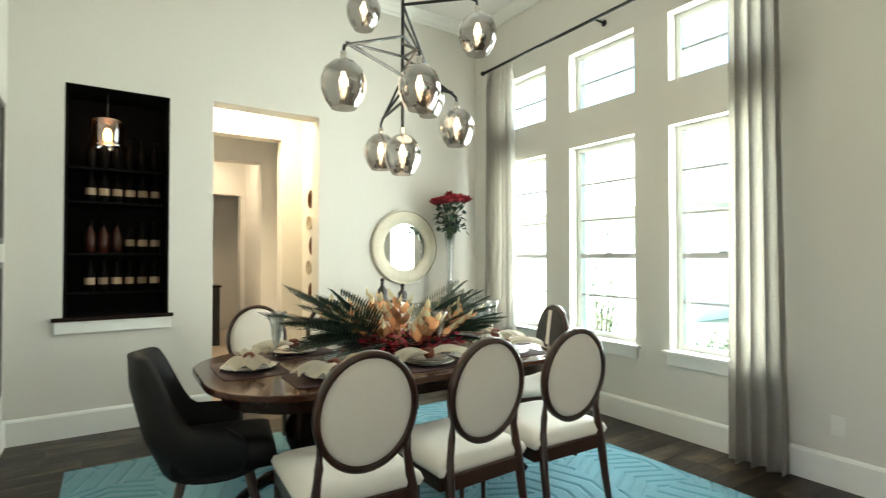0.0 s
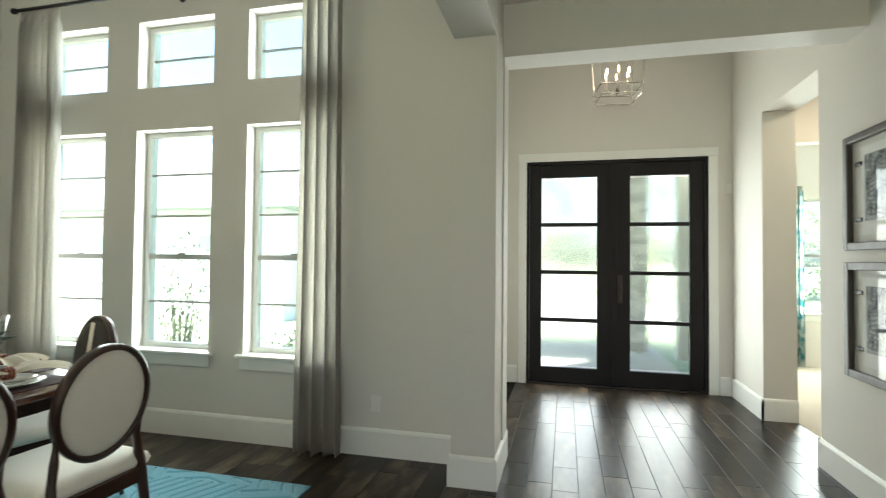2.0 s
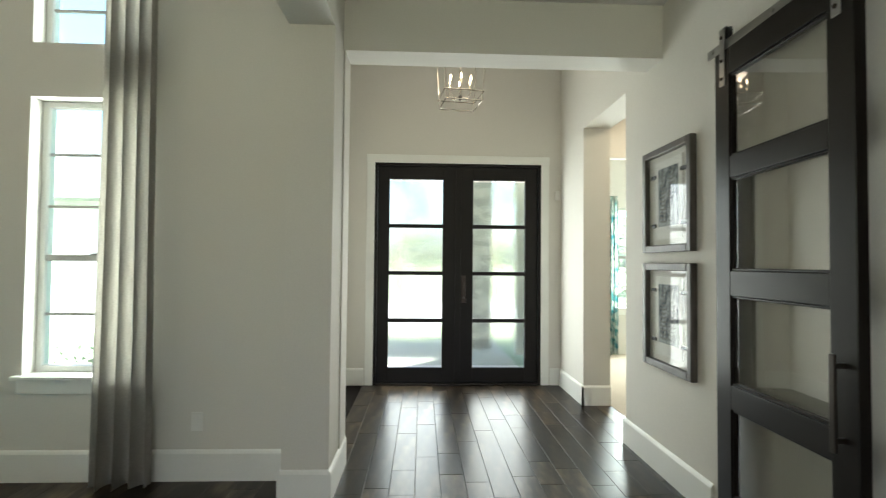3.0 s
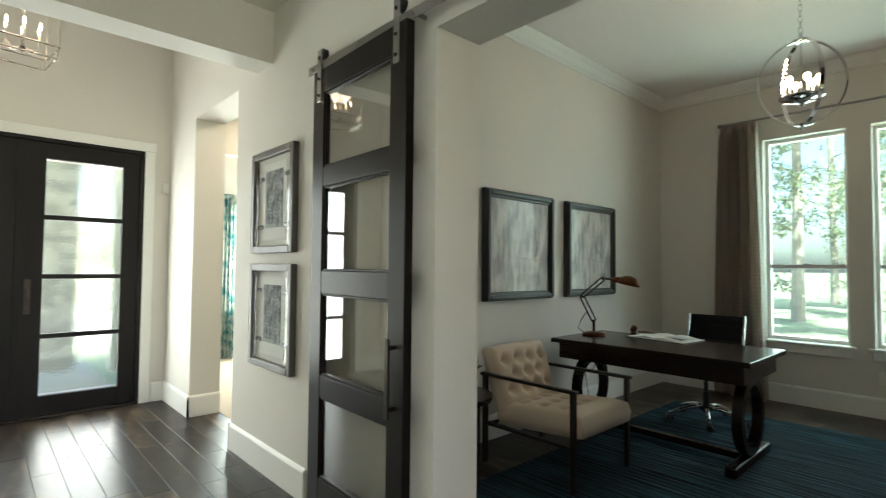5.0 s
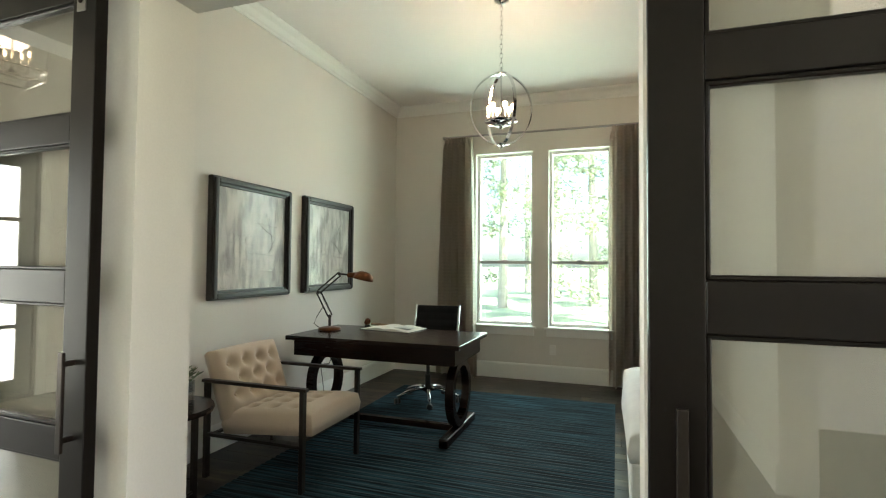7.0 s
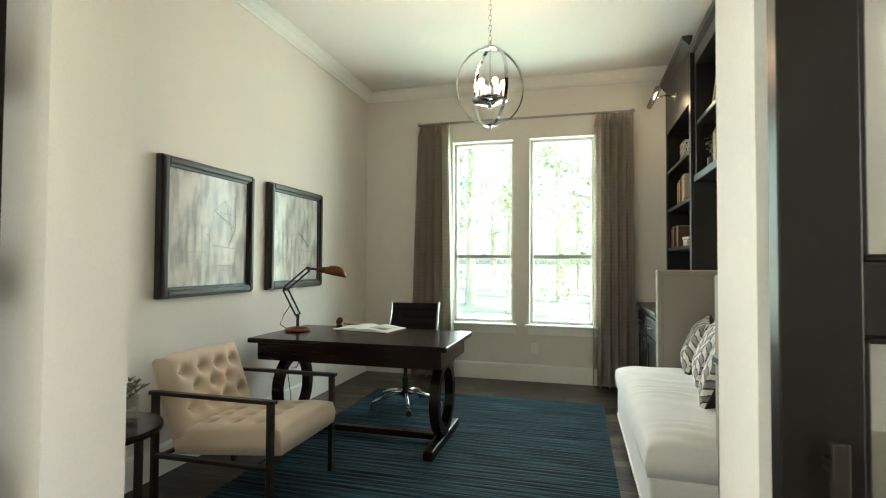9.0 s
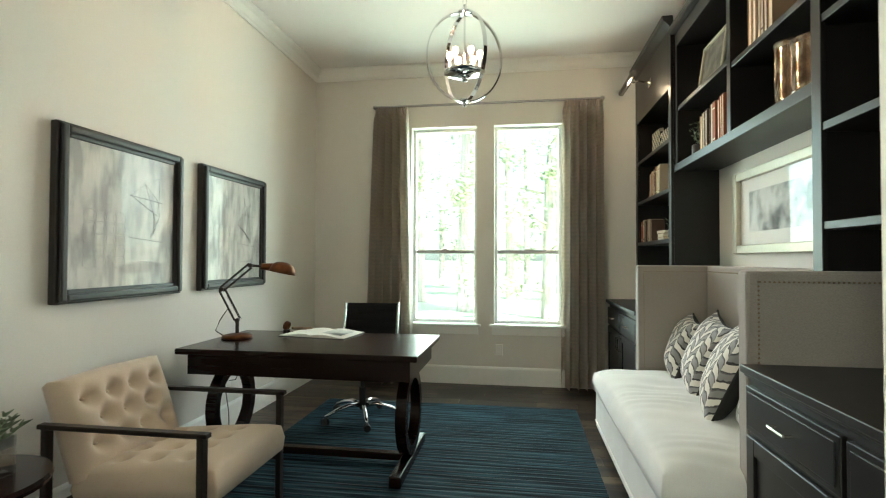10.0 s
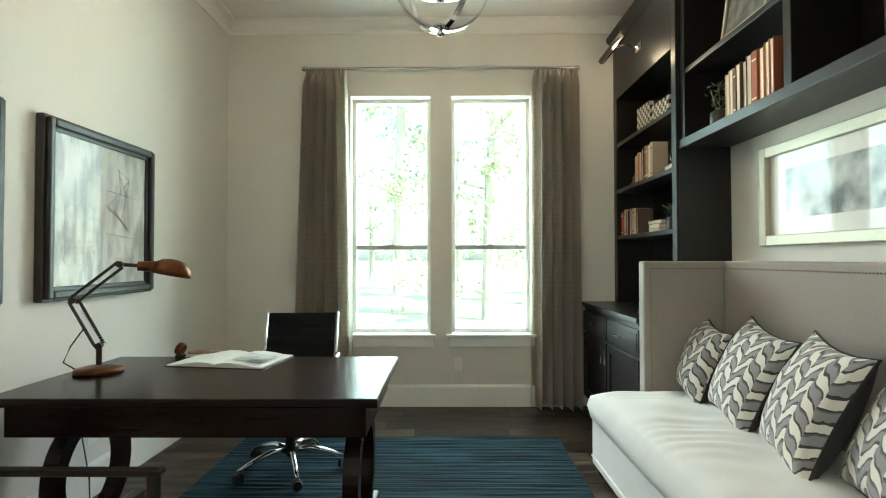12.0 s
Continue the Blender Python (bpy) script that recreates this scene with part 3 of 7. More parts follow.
def curtain_rod(name, a, b, r, material, wall_dir, label, brackets):
    ob = thing(name, ((a[0] + b[0]) / 2, (a[1] + b[1]) / 2, a[2]), label, "curtain rod")
    c = Vector(ob.location)
    a, b = Vector(a) - c, Vector(b) - c
    part("pole", rod(bmesh.new(), a, b, r), material, ob, smooth=False)
    for e, s in ((a, -1), (b, 1)):
        d = (b - a).normalized() * s
        part("finial", rod(rod(bmesh.new(), e, e + d * 0.02, r * 1.7, 14), e + d * 0.02, e + d * 0.032, r * 1.2, 14), material, ob)
    for f in brackets:
        p = a + (b - a) * f
        bm = bmesh.new()
        rod(bm, p, p + Vector(wall_dir), r * 0.7, 8)
        lathe(bm, [(r * 2, 0), (r * 2, 0.006), (0, 0.006)], 14, p + Vector(wall_dir) * 0.97,
              Vector(wall_dir).to_track_quat("Z", "Y").to_matrix().to_4x4())
        part("bracket", bm, material, ob)
    return ob


curtain_rod("curtain_rod", (3.60, 1.40, 3.345), (3.60, 4.40, 3.345), 0.014, M_BLACKMETAL, (0.137, 0, 0), "long black metal curtain rod over the dining windows", (0.02, 0.5, 0.98))
ROT90 = pose(0, 0, 0, 0, 0, 90)
curtain("curtain", Matrix.Translation((3.615, 1.645, 0)) @ ROT90, 0.30, 0.34, 0.015, 3.335, 4, 0.045, M_CURTAIN, "floor-length greige curtain gathered beside the dining windows", 1)
curtain("curtain", Matrix.Translation((3.615, 4.15, 0)) @ ROT90, 0.44, 0.48, 0.015, 3.335, 6, 0.042, M_CURTAIN, "floor-length greige curtain gathered in the dining corner", 2)
curtain_rod("curtain_rod", (0.19, -6.175, 2.905), (2.50, -6.175, 2.905), 0.013, M_STEEL, (0, -0.105, 0), "brushed steel curtain rod over the study windows", (0.02, 0.98))
curtain("curtain", pose(2.32, -6.175, 0), 0.36, 0.50, 0.015, 2.895, 5, 0.078, M_CURTAIN2, "floor-length taupe patterned curtain gathered at the study window", 3)
curtain("curtain", pose(0.355, -6.175, 0), 0.40, 0.43, 0.015, 2.895, 5, 0.078, M_CURTAIN2, "floor-length taupe patterned curtain gathered at the study window", 4)

# ---- wall plates ----


def outlet(m):
    ob = thing("wall_outlet", (0, 0, 0), "white electrical outlet plate on the wall", "outlet", "outlets")
    ob.matrix_world = m
    part("cover_plate", boxed(-0.036, 0.036, 0, 0.006, -0.058, 0.058, bevel=0.003), M_PLASTIC, ob)
    for z in (-0.025, 0.025):
        part("socket", boxed(-0.016, 0.016, 0.006, 0.008, z - 0.014, z + 0.014, bevel=0.001), M_WHITE, ob)
    return ob


outlet(Matrix.Translation((X_WIN, 1.265, 0.355)) @ pose(0, 0, 0, 0, 0, 90))
outlet(pose(1.20, Y_SW, 0.36))
outlet(Matrix.Translation((X_ST, -4.62, 0.34)) @ pose(0, 0, 0, 0, 0, 90))
sensor = thing("thermostat", (X_DOOR, -1.60, 2.10), "small white sensor box on the entry wall", "sensor")
part("case", boxed(-0.022, 0, -0.03, 0.03, -0.05, 0.05, bevel=0.005), M_PLASTIC, sensor)

# ---- pictures ----
M_PRINT = mat("botanical_print", (0.40, 0.42, 0.42), 0.8, dark=(0.06, 0.075, 0.09), scale=9, stretch=(3, 1, 1.6), blotch=0.1)
M_MAT = mat("white_mat_board", (0.78, 0.77, 0.73), 0.8, blotch=0.02)
M_ABSTRACT = mat("grey_wash_painting", (0.53, 0.52, 0.47), 0.5, dark=(0.30, 0.295, 0.27), scale=7, stretch=(2.4, 1, 0.7), blotch=0.22, blotch_scale=5, bump=0.2)
M_PENCIL = mat("graphite_line", (0.21, 0.21, 0.20), 0.7)
M_GREYFRAME = mat("grey_brown_frame", (0.085, 0.075, 0.066), 0.45, grain=0.2, scale=40, stretch=(1, 1, 0.2), blotch=0.1)
M_BLACKFRAME = mat("black_brown_frame", (0.018, 0.016, 0.015), 0.35, grain=0.1, scale=40, blotch=0.1)
M_SILVER = mat("champagne_frame", (0.42, 0.38, 0.30), 0.38, metal=0.5, grain=0.06, scale=60, blotch=0.08)
M_PHOTO = mat("misty_tree_print", (0.66, 0.68, 0.66), 0.7, dark=(0.10, 0.11, 0.11), scale=5, stretch=(1, 1, 1), blotch=0.25, blotch_scale=3)


def frame_bars(w, h, b, d, step=0.0):
    """The four bars of a picture frame, mitred by overlap, facing -y, its back at y = 0."""
    bm = bmesh.new()
    for a, c, e, f in ((-w / 2, -w / 2 + b, -h / 2, h / 2), (w / 2 - b, w / 2, -h / 2, h / 2), (-w / 2 + b, w / 2 - b, h / 2 - b, h / 2), (-w / 2 + b, w / 2 - b, -h / 2, -h / 2 + b)):
        box(bm, a, c, -d, 0, e, f, 0.006, 2)
    return bm


def hall_print(z0, z1, seed):
    ob = thing("framed_print", (0, 0, 0), "grey-brown framed botanical print behind glass on the hall wall", "picture", "hall prints")
    w, h = 0.614, z1 - z0
    ob.matrix_world = Matrix.Translation((3.645, Y_HALL, (z0 + z1) / 2)) @ pose(0, 0, 0, 0, 0, 180)
    part("frame", frame_bars(w, h, 0.045, 0.042), M_GREYFRAME, ob)
    part("backing", boxed(-w / 2 + 0.045, w / 2 - 0.045, -0.008, -0.001, -h / 2 + 0.045, h / 2 - 0.045), M_WALL, ob)
    part("mat_board", boxed(-0.17, 0.17, -0.014, -0.008, -0.25, 0.25), M_MAT, ob, "white mat board")
    part("print", boxed(-0.125, 0.125, -0.0165, -0.014, -0.17, 0.20), M_PRINT, ob, "blue-grey print of fern leaves")
    rnd = random.Random(seed)
    fern = bmesh.new()
    for c in (-0.06, 0.05):
        for k in range(13):
            z = -0.15 + k * 0.026
            for s in (-1, 1):
                ln = 0.05 * (1 - 0.03 * k) * rnd.uniform(0.8, 1.1)
                v = [fern.verts.new(p) for p in ((c, -0.0185, z), (c + s * ln, -0.0185, z + 0.012), (c + s * ln, -0.0185, z + 0.022), (c, -0.0185, z + 0.012))]
                fern.faces.new(v if s > 0 else v[::-1])
    part("leaf_drawing", fern, M_PENCIL, ob)
    for x, z in ((-0.19, 0.16), (0.19, 0.16), (-0.19, -0.16), (0.19, -0.16)):
        part("clip", boxed(x - 0.035, x + 0.035, -0.02, -0.008, z - 0.012, z + 0.012, bevel=0.002), M_BLACKMETAL, ob)
    g = part("glass", boxed(-w / 2 + 0.045, w / 2 - 0.045, -0.030, -0.027, -h / 2 + 0.045, h / 2 - 0.045), M_PRINTGLASS, ob)
    g.visible_shadow = False


hall_print(1.416, 2.084, 1)
hall_print(0.680, 1.347, 2)


def study_picture(y0, y1, seed):
    w, h = abs(y1 - y0), 0.888
    ob = thing("framed_artwork", (0, 0, 0), "black framed grey abstract sketch artwork on the study wall", "picture", "study artworks")
    ob.matrix_world = Matrix.Translation((X_ST, (y0 + y1) / 2, 1.516)) @ pose(0, 0, 0, 0, 0, -90)
    fr = frame_bars(w, h, 0.07, 0.042)
    for a, c, e, f in ((-w / 2 + 0.012, -w / 2 + 0.05, -h / 2 + 0.012, h / 2 - 0.012), (w / 2 - 0.05, w / 2 - 0.012, -h / 2 + 0.012, h / 2 - 0.012),
                       (-w / 2 + 0.05, w / 2 - 0.05, h / 2 - 0.05, h / 2 - 0.012), (-w / 2 + 0.05, w / 2 - 0.05, -h / 2 + 0.012, -h / 2 + 0.05)):
        box(fr, a, c, -0.064, -0.04, e, f, 0.01, 2)
    part("frame", fr, M_BLACKFRAME, ob)
    part("canvas", boxed(-w / 2 + 0.068, w / 2 - 0.068, -0.03, -0.002, -h / 2 + 0.068, h / 2 - 0.068), M_ABSTRACT, ob, "grey washed painting with pencil lines")
    rnd = random.Random(seed)
    bm = bmesh.new()
    for i in range(4):
        for k in range(5):
            cx, cz = -0.25 + 0.065 * i, -0.24 + 0.06 * k
            tube(bm, [(cx + 0.042 * math.cos(t * math.pi / 10), -0.0315, cz + 0.036 * math.sin(t * math.pi / 10)) for t in range(20)], 0.0006, 4, True)
    nodes = [(rnd.uniform(0.02, 0.27), -0.0315, z) for z in (-0.10, -0.08, -0.02, 0.03, 0.05, 0.12, 0.14, 0.22, 0.27)]
    for i, p in enumerate(nodes):
        for q in nodes[i + 1:i + 4]:
            tube(bm, [p, q], 0.0007, 4)
    for z in (-0.10, 0.14):
        tube(bm, [(0.02, -0.0315, z), (0.28, -0.0315, z - 0.02)], 0.0016, 4)
    for k in range(7):
        tube(bm, [(0.08 + 0.024 * k, -0.0315, -0.24), (0.094 + 0.024 * k, -0.0315, -0.24)], 0.002, 4)
    part("pencil_drawing", bm, M_PENCIL, ob, kind="stuff")
    g = part("glass", boxed(-w / 2 + 0.07, w / 2 - 0.07, -0.039, -0.036, -h / 2 + 0.07, h / 2 - 0.07), M_PICGLASS, ob)
    g.visible_shadow = False


study_picture(-3.105, -4.006, 5)
study_picture(-4.216, -5.09, 6)

sp = thing("framed_landscape", (0, 0, 0), "champagne framed misty tree landscape print above the settee", "picture")
sp.matrix_world = Matrix.Translation((X_SB, -4.15, 1.61)) @ pose(0, 0, 0, 0, 0, 90)
part("frame", frame_bars(1.16, 0.54, 0.056, 0.045), M_SILVER, sp)
part("mat_board", boxed(-0.525, 0.525, -0.012, -0.002, -0.215, 0.215), M_MAT, sp)
part("print", boxed(-0.40, 0.40, -0.014, -0.012, -0.13, 0.13), M_PHOTO, sp, "misty grey landscape print")
pg = part("glass", boxed(-0.525, 0.525, -0.03, -0.027, -0.215, 0.215), M_PLAINGLASS, sp)
pg.visible_shadow = False

# ---- study furniture ----


def desk():
    ob = thing("desk", (2.285, -4.155, 0), "dark espresso wooden writing desk with oval ring legs on the rug", "desk")
    w, d = 0.735, 0.405
    part("desktop", boxed(-w, w, -d, d, 0.725, 0.76, bevel=0.006), M_DARKWOOD, ob)
    ap = bmesh.new()
    box(ap, -w + 0.05, w - 0.05, -d + 0.05, d - 0.05, 0.60, 0.725, 0.004)
    part("apron", ap, M_DARKWOOD, ob)
    part("drawer_front", boxed(-0.3, 0.3, -d + 0.04, -d + 0.05, 0.62, 0.71, bevel=0.003), M_DARKWOOD, ob)
    for s in (-1, 1):
        bm = bmesh.new()
        cx, n = s * (w - 0.13), 48
        for k in range(n):
            vs = []
            for t in (2 * math.pi * k / n, 2 * math.pi * (k + 1) / n):
                for rx, rz in ((0.245, 0.265), (0.185, 0.205)):
                    for dx in (-0.032, 0.032):
                        vs.append(bm.verts.new((cx + dx, rx * math.cos(t), 0.34 + rz * math.sin(t))))
            for q in ((0, 1, 5, 4), (2, 6, 7, 3), (0, 4, 6, 2), (1, 3, 7, 5)):
                bm.faces.new([vs[i] for i in q])
        bmesh.ops.remove_doubles(bm, verts=bm.verts, dist=1e-5)
        bmesh.ops.recalc_face_normals(bm, faces=bm.faces)
        part("ring_leg", bm, M_DARKWOOD, ob, "oval ring leg")
        part("foot_rail", boxed(s * (w - 0.13) - 0.035, s * (w - 0.13) + 0.035, -d + 0.03, d - 0.03, 0.014, 0.08, bevel=0.01), M_DARKWOOD, ob)
    part("stretcher", boxed(-w + 0.16, w - 0.16, -0.03, 0.03, 0.03, 0.075, bevel=0.006), M_DARKWOOD, ob)
    return ob


desk()


def desk_lamp():
    ob = thing("desk_lamp", (2.88, -4.19, 0.76), "copper and bronze articulated task lamp on the desk", "lamp", rz=-158)
    part("lamp_base", lathe(bmesh.new(), [(0.095, 0), (0.1, 0.008), (0.095, 0.02), (0.06, 0.028), (0.03, 0.034), (0, 0.034)], 28), M_COPPER, ob, "round aged copper foot", smooth=True)
    part("post", rod(bmesh.new(), (0, 0, 0.03), (0, 0, 0.12), 0.012), M_BRONZE, ob)
    for o in (-0.017, 0.017):
        part("lower_arm", rod(bmesh.new(), (o, 0, 0.125 + o * 0.4), (-0.10 + o, 0, 0.33 + o * 0.4), 0.007), M_BRONZE, ob)
        part("upper_arm", rod(bmesh.new(), (-0.10 - o * 0.5, 0.004, 0.33 + o * 0.8), (0.08 - o * 0.5, 0.004, 0.49 + o * 0.8), 0.007), M_BRONZE, ob)
    part("spring", tube(bmesh.new(), [(0.02 - 0.085 * k / 60 + 0.008 * math.cos(k * 1.3), 0.008 * math.sin(k * 1.3), 0.13 + 0.15 * k / 60) for k in range(61)], 0.0018, 5), M_STEEL, ob)
    for p in ((0, 0, 0.12), (-0.10, 0, 0.33), (0.08, 0, 0.49)):
        part("joint", rod(bmesh.new(), (p[0], -0.022, p[2]), (p[0], 0.022, p[2]), 0.015, 14), M_BRONZE, ob)
    part("neck", rod(bmesh.new(), (0.08, 0, 0.49), (0.17, 0, 0.482), 0.009), M_BRONZE, ob)
    part("socket", rod(bmesh.new(), (0.15, 0, 0.482), (0.23, 0, 0.478), 0.022, 16, 0.028), M_COPPER, ob)
    sh = bmesh.new()
    lathe(sh, [(0.022, 0.06), (0.05, 0.052), (0.075, 0.03), (0.088, 0.0), (0.092, -0.03), (0.09, -0.03), (0.084, 0.0), (0.07, 0.028), (0.045, 0.046), (0.018, 0.054)], 26, cap=False)
    turn(sh, pose(0.29, 0, 0.462, 0, 12, 0) @ Matrix.Diagonal((1.0, 0.85, 0.85, 1)))
    part("shade", sh, M_COPPER, ob, "domed aged copper shade", smooth=True)
    cord = [(-0.09, 0, 0.02), (-0.14, 0.02, 0.05), (-0.11, 0.0, 0.12), (-0.06, 0.0, 0.2)]
    part("cord", tube(bmesh.new(), cord, 0.0035, 6), M_BLACKMETAL, ob)
    return ob


desk_lamp()
for route in ([(3.198, -4.62, 0.36), (3.14, -4.61, 0.37), (3.06, -4.58, 0.50), (3.00, -4.52, 0.60), (2.98, -4.50, 0.72)],
              [(3.05, -4.30, 0.70), (3.06, -4.33, 0.45), (3.045, -4.37, 0.20), (3.06, -4.40, 0.03), (3.08, -4.55, 0.012)]):
    pc = thing("power_cord", route[0], "thin dark power cord hanging behind the desk", "cord", "desk cords")
    part("cable", tube(bmesh.new(), [Vector(q) - Vector(route[0]) for q in route], 0.0035, 6), M_BLACKMETAL, pc, smooth=True)

bk = thing("open_book", (2.375, -4.44, 0.76), "large open picture book lying on the desk", "book", rz=-8)
for s in (-1, 1):
    bm = bmesh.new()
    n = 10
    top, bot = [], []
    for i in range(n + 1):
        u = i / n
        z = 0.008 + 0.022 * math.sin(math.pi * min(1, u * 1.15 + 0.05)) ** 0.7 * (1 - 0.75 * u)
        top.append([bm.verts.new((s * u * 0.245, y, z)) for y in (-0.16, 0.16)])
        bot.append([bm.verts.new((s * u * 0.245, y, 0.003)) for y in (-0.16, 0.16)])
    for i in range(n):
        bm.faces.new((top[i][0], top[i + 1][0], top[i + 1][1], top[i][1]))
        bm.faces.new((bot[i][0], bot[i][1], bot[i + 1][1], bot[i + 1][0]))
        for j in (0, 1):
            bm.faces.new((top[i][j], bot[i][j], bot[i + 1][j], top[i + 1][j]))
    bm.faces.new((top[n][0], bot[n][0], bot[n][1], top[n][1]))
    bmesh.ops.recalc_face_normals(bm, faces=bm.faces)
    part("page_block", bm, M_MAT, bk, smooth=False)
part("cover", boxed(-0.252, 0.252, -0.166, 0.166, 0, 0.003), M_BLACKFRAME, bk)
part("photograph", turn(boxed(-0.07, 0.07, -0.09, 0.09, 0, 0.001), pose(-0.135, 0.02, 0.0225, 0, -5.5, 0)), M_PHOTO, bk, "grey printed photograph")

M_NAPHORN = mat("pale_horn", (0.30, 0.20, 0.12), 0.35, grain=0.4, scale=30, blotch=0.25, blotch_scale=20)
mg = thing("magnifying_glass", (2.64, -4.58, 0.76), "horn-handled brass magnifier lying on the desk", "magnifier", rz=20)
part("handle", tube(bmesh.new(), [(0.03, 0, 0.020), (-0.03, 0, 0.018), (-0.10, 0.004, 0.014), (-0.14, 0.006, 0.010)], [0.010, 0.013, 0.010, 0.005], 10), M_NAPHORN, mg, "pale striped horn handle", smooth=True)
part("lens_ring", turn(lathe(bmesh.new(), [(0.026, -0.018), (0.032, -0.014), (0.034, 0.0), (0.032, 0.014), (0.026, 0.018), (0.020, 0.0), (0.026, -0.018)], 24, cap=False), pose(0.065, 0, 0.040, 70, 0, 70)), M_COPPER, mg, "aged brass lens barrel", smooth=True)
part("foot", boxed(0.04, 0.09, -0.016, 0.016, 0.0, 0.012, bevel=0.005), M_BRONZE, mg)


def office_chair():
    ob = thing("office_chair", (2.24, -4.95, 0.012), "black leather swivel office chair with chrome star base", "office chair", rz=4)
    for k in range(5):
        a = radians(90 + 72 * k + 20)
        c, s = math.cos(a), math.sin(a)
        pts = [(c * r, s * r, z) for r, z in ((0.03, 0.115), (0.12, 0.125), (0.22, 0.10), (0.31, 0.065))]
        leg = part("star_leg", tube(bmesh.new(), pts, [0.020, 0.018, 0.015, 0.013], 8), M_CHROME, ob, smooth=True)
        cb = bmesh.new()
        for dx in (-0.016, 0.016):
            m = Matrix.Translation((c * 0.31, s * 0.31, 0.028)) @ pose(0, 0, 0, 0, 0, math.degrees(a) + 90) @ Matrix.Translation((0, 0, 0)) @ pose(0, 0, 0, 90)
            lathe(cb, [(0, -0.009 + dx), (0.026, -0.009 + dx), (0.028, dx), (0.026, 0.009 + dx), (0, 0.009 + dx)], 14, (0, 0, 0), m)
        part("caster", cb, M_BLACKMETAL, leg)
    part("gas_column", rod(rod(bmesh.new(), (0, 0, 0.08), (0, 0, 0.26), 0.028), (0, 0, 0.26), (0, 0, 0.42), 0.017), M_BLACKMETAL, ob)
    part("tilt_mechanism", boxed(-0.09, 0.09, -0.12, 0.12, 0.40, 0.44, bevel=0.01), M_BLACKMETAL, ob)
    part("lever", rod(bmesh.new(), (0.08, 0.02, 0.42), (0.25, 0.02, 0.40), 0.006), M_CHROME, ob)

    def ribbed(bm, path, w):
        n = len(path)
        vs = [[bm.verts.new((x, p[0], p[1])) for x in (-w, w)] for p in path]
        for i in range(n - 1):
            bm.faces.new((vs[i][0], vs[i][1], vs[i + 1][1], vs[i + 1][0]))
        bmesh.ops.solidify(bm, geom=bm.faces[:], thickness=0.022)
        return bm

    prof = [(0.25 - 0.46 * k / 20, 0.455 + 0.02 * (1 - k / 20) * (k > 0) - 0.012 * (k % 2)) for k in range(21)]
    part("seat_pad", ribbed(bmesh.new(), prof, 0.225), M_DARKLEATHER, ob, smooth=False)
    back = [(-0.22 - 0.12 * (k / 18) ** 1.5 - 0.008 * (k % 3 == 0), 0.47 + 0.43 * k / 18) for k in range(19)]
    part("back_pad", ribbed(bmesh.new(), back, 0.22), M_DARKLEATHER, ob)
    for s in (-1, 1):
        pts = [(s * 0.232, 0.24, 0.455), (s * 0.232, -0.18, 0.445), (s * 0.232, -0.24, 0.48), (s * 0.232, -0.27, 0.66), (s * 0.232, -0.345, 0.905)]
        part("side_rail", tube(bmesh.new(), pts, 0.010, 8), M_CHROME, ob, smooth=True)
        arm = [(s * 0.235, -0.265, 0.64), (s * 0.265, -0.16, 0.655), (s * 0.265, 0.12, 0.655), (s * 0.25, 0.17, 0.60), (s * 0.235, 0.16, 0.46)]
        part("armrest", tube(bmesh.new(), arm, 0.011, 8), M_CHROME, ob, smooth=True)
    return ob


office_chair()


def cushion(bm, x0, x1, y0, y1, z0, z1, puff=0.03, n=14, tufts=(), depth=0.022, rad=0.06):
    """A soft upholstered block: rounded faces, with buttons pulled in at tufts on its top."""
    def soft(u):
        return (1 - abs(2 * u - 1) ** 6) ** 0.6
    tops, bots = [], []
    for i in range(n + 1):
        rt, rb = [], []
        for j in range(n + 1):
            u, v = i / n, j / n
            x, y = x0 + u * (x1 - x0), y0 + v * (y1 - y0)
            lift = puff * soft(u) * soft(v)
            for tx, ty in tufts:
                d2 = (x - tx) ** 2 + (y - ty) ** 2
                lift -= depth * math.exp(-d2 / (rad * rad * 0.35))
            inset = 0.0
            rt.append(bm.verts.new((x, y, z1 - puff * 0.3 + lift)))
            rb.append(bm.verts.new((x, y, z0)))
        tops.append(rt)
        bots.append(rb)
    for i in range(n):
        for j in range(n):
            bm.faces.new((tops[i][j], tops[i + 1][j], tops[i + 1][j + 1], tops[i][j + 1]))
            bm.faces.new((bots[i][j], bots[i][j + 1], bots[i + 1][j + 1], bots[i + 1][j]))
    edge = [(i, 0) for i in range(n)] + [(n, j) for j in range(n)] + [(i, n) for i in range(n, 0, -1)] + [(0, j) for j in range(n, 0, -1)]
    cx, cy = (x0 + x1) / 2, (y0 + y1) / 2
    mids = {}
    for i, j in edge:
        t, b = tops[i][j].co, bots[i][j].co
        out = Vector((t.x - cx, t.y - cy, 0)).normalized() * puff * 0.45
        mids[i, j] = bm.verts.new((t + b) / 2 + out)
    m = len(edge)
    for k in range(m):
        a, b = edge[k], edge[(k + 1) % m]
        bm.faces.new((bots[a[0]][a[1]], bots[b[0]][b[1]], mids[b], mids[a]))
        bm.faces.new((mids[a], mids[b], tops[b[0]][b[1]], tops[a[0]][a[1]]))
    bmesh.ops.recalc_face_normals(bm, faces=bm.faces)
    return bm


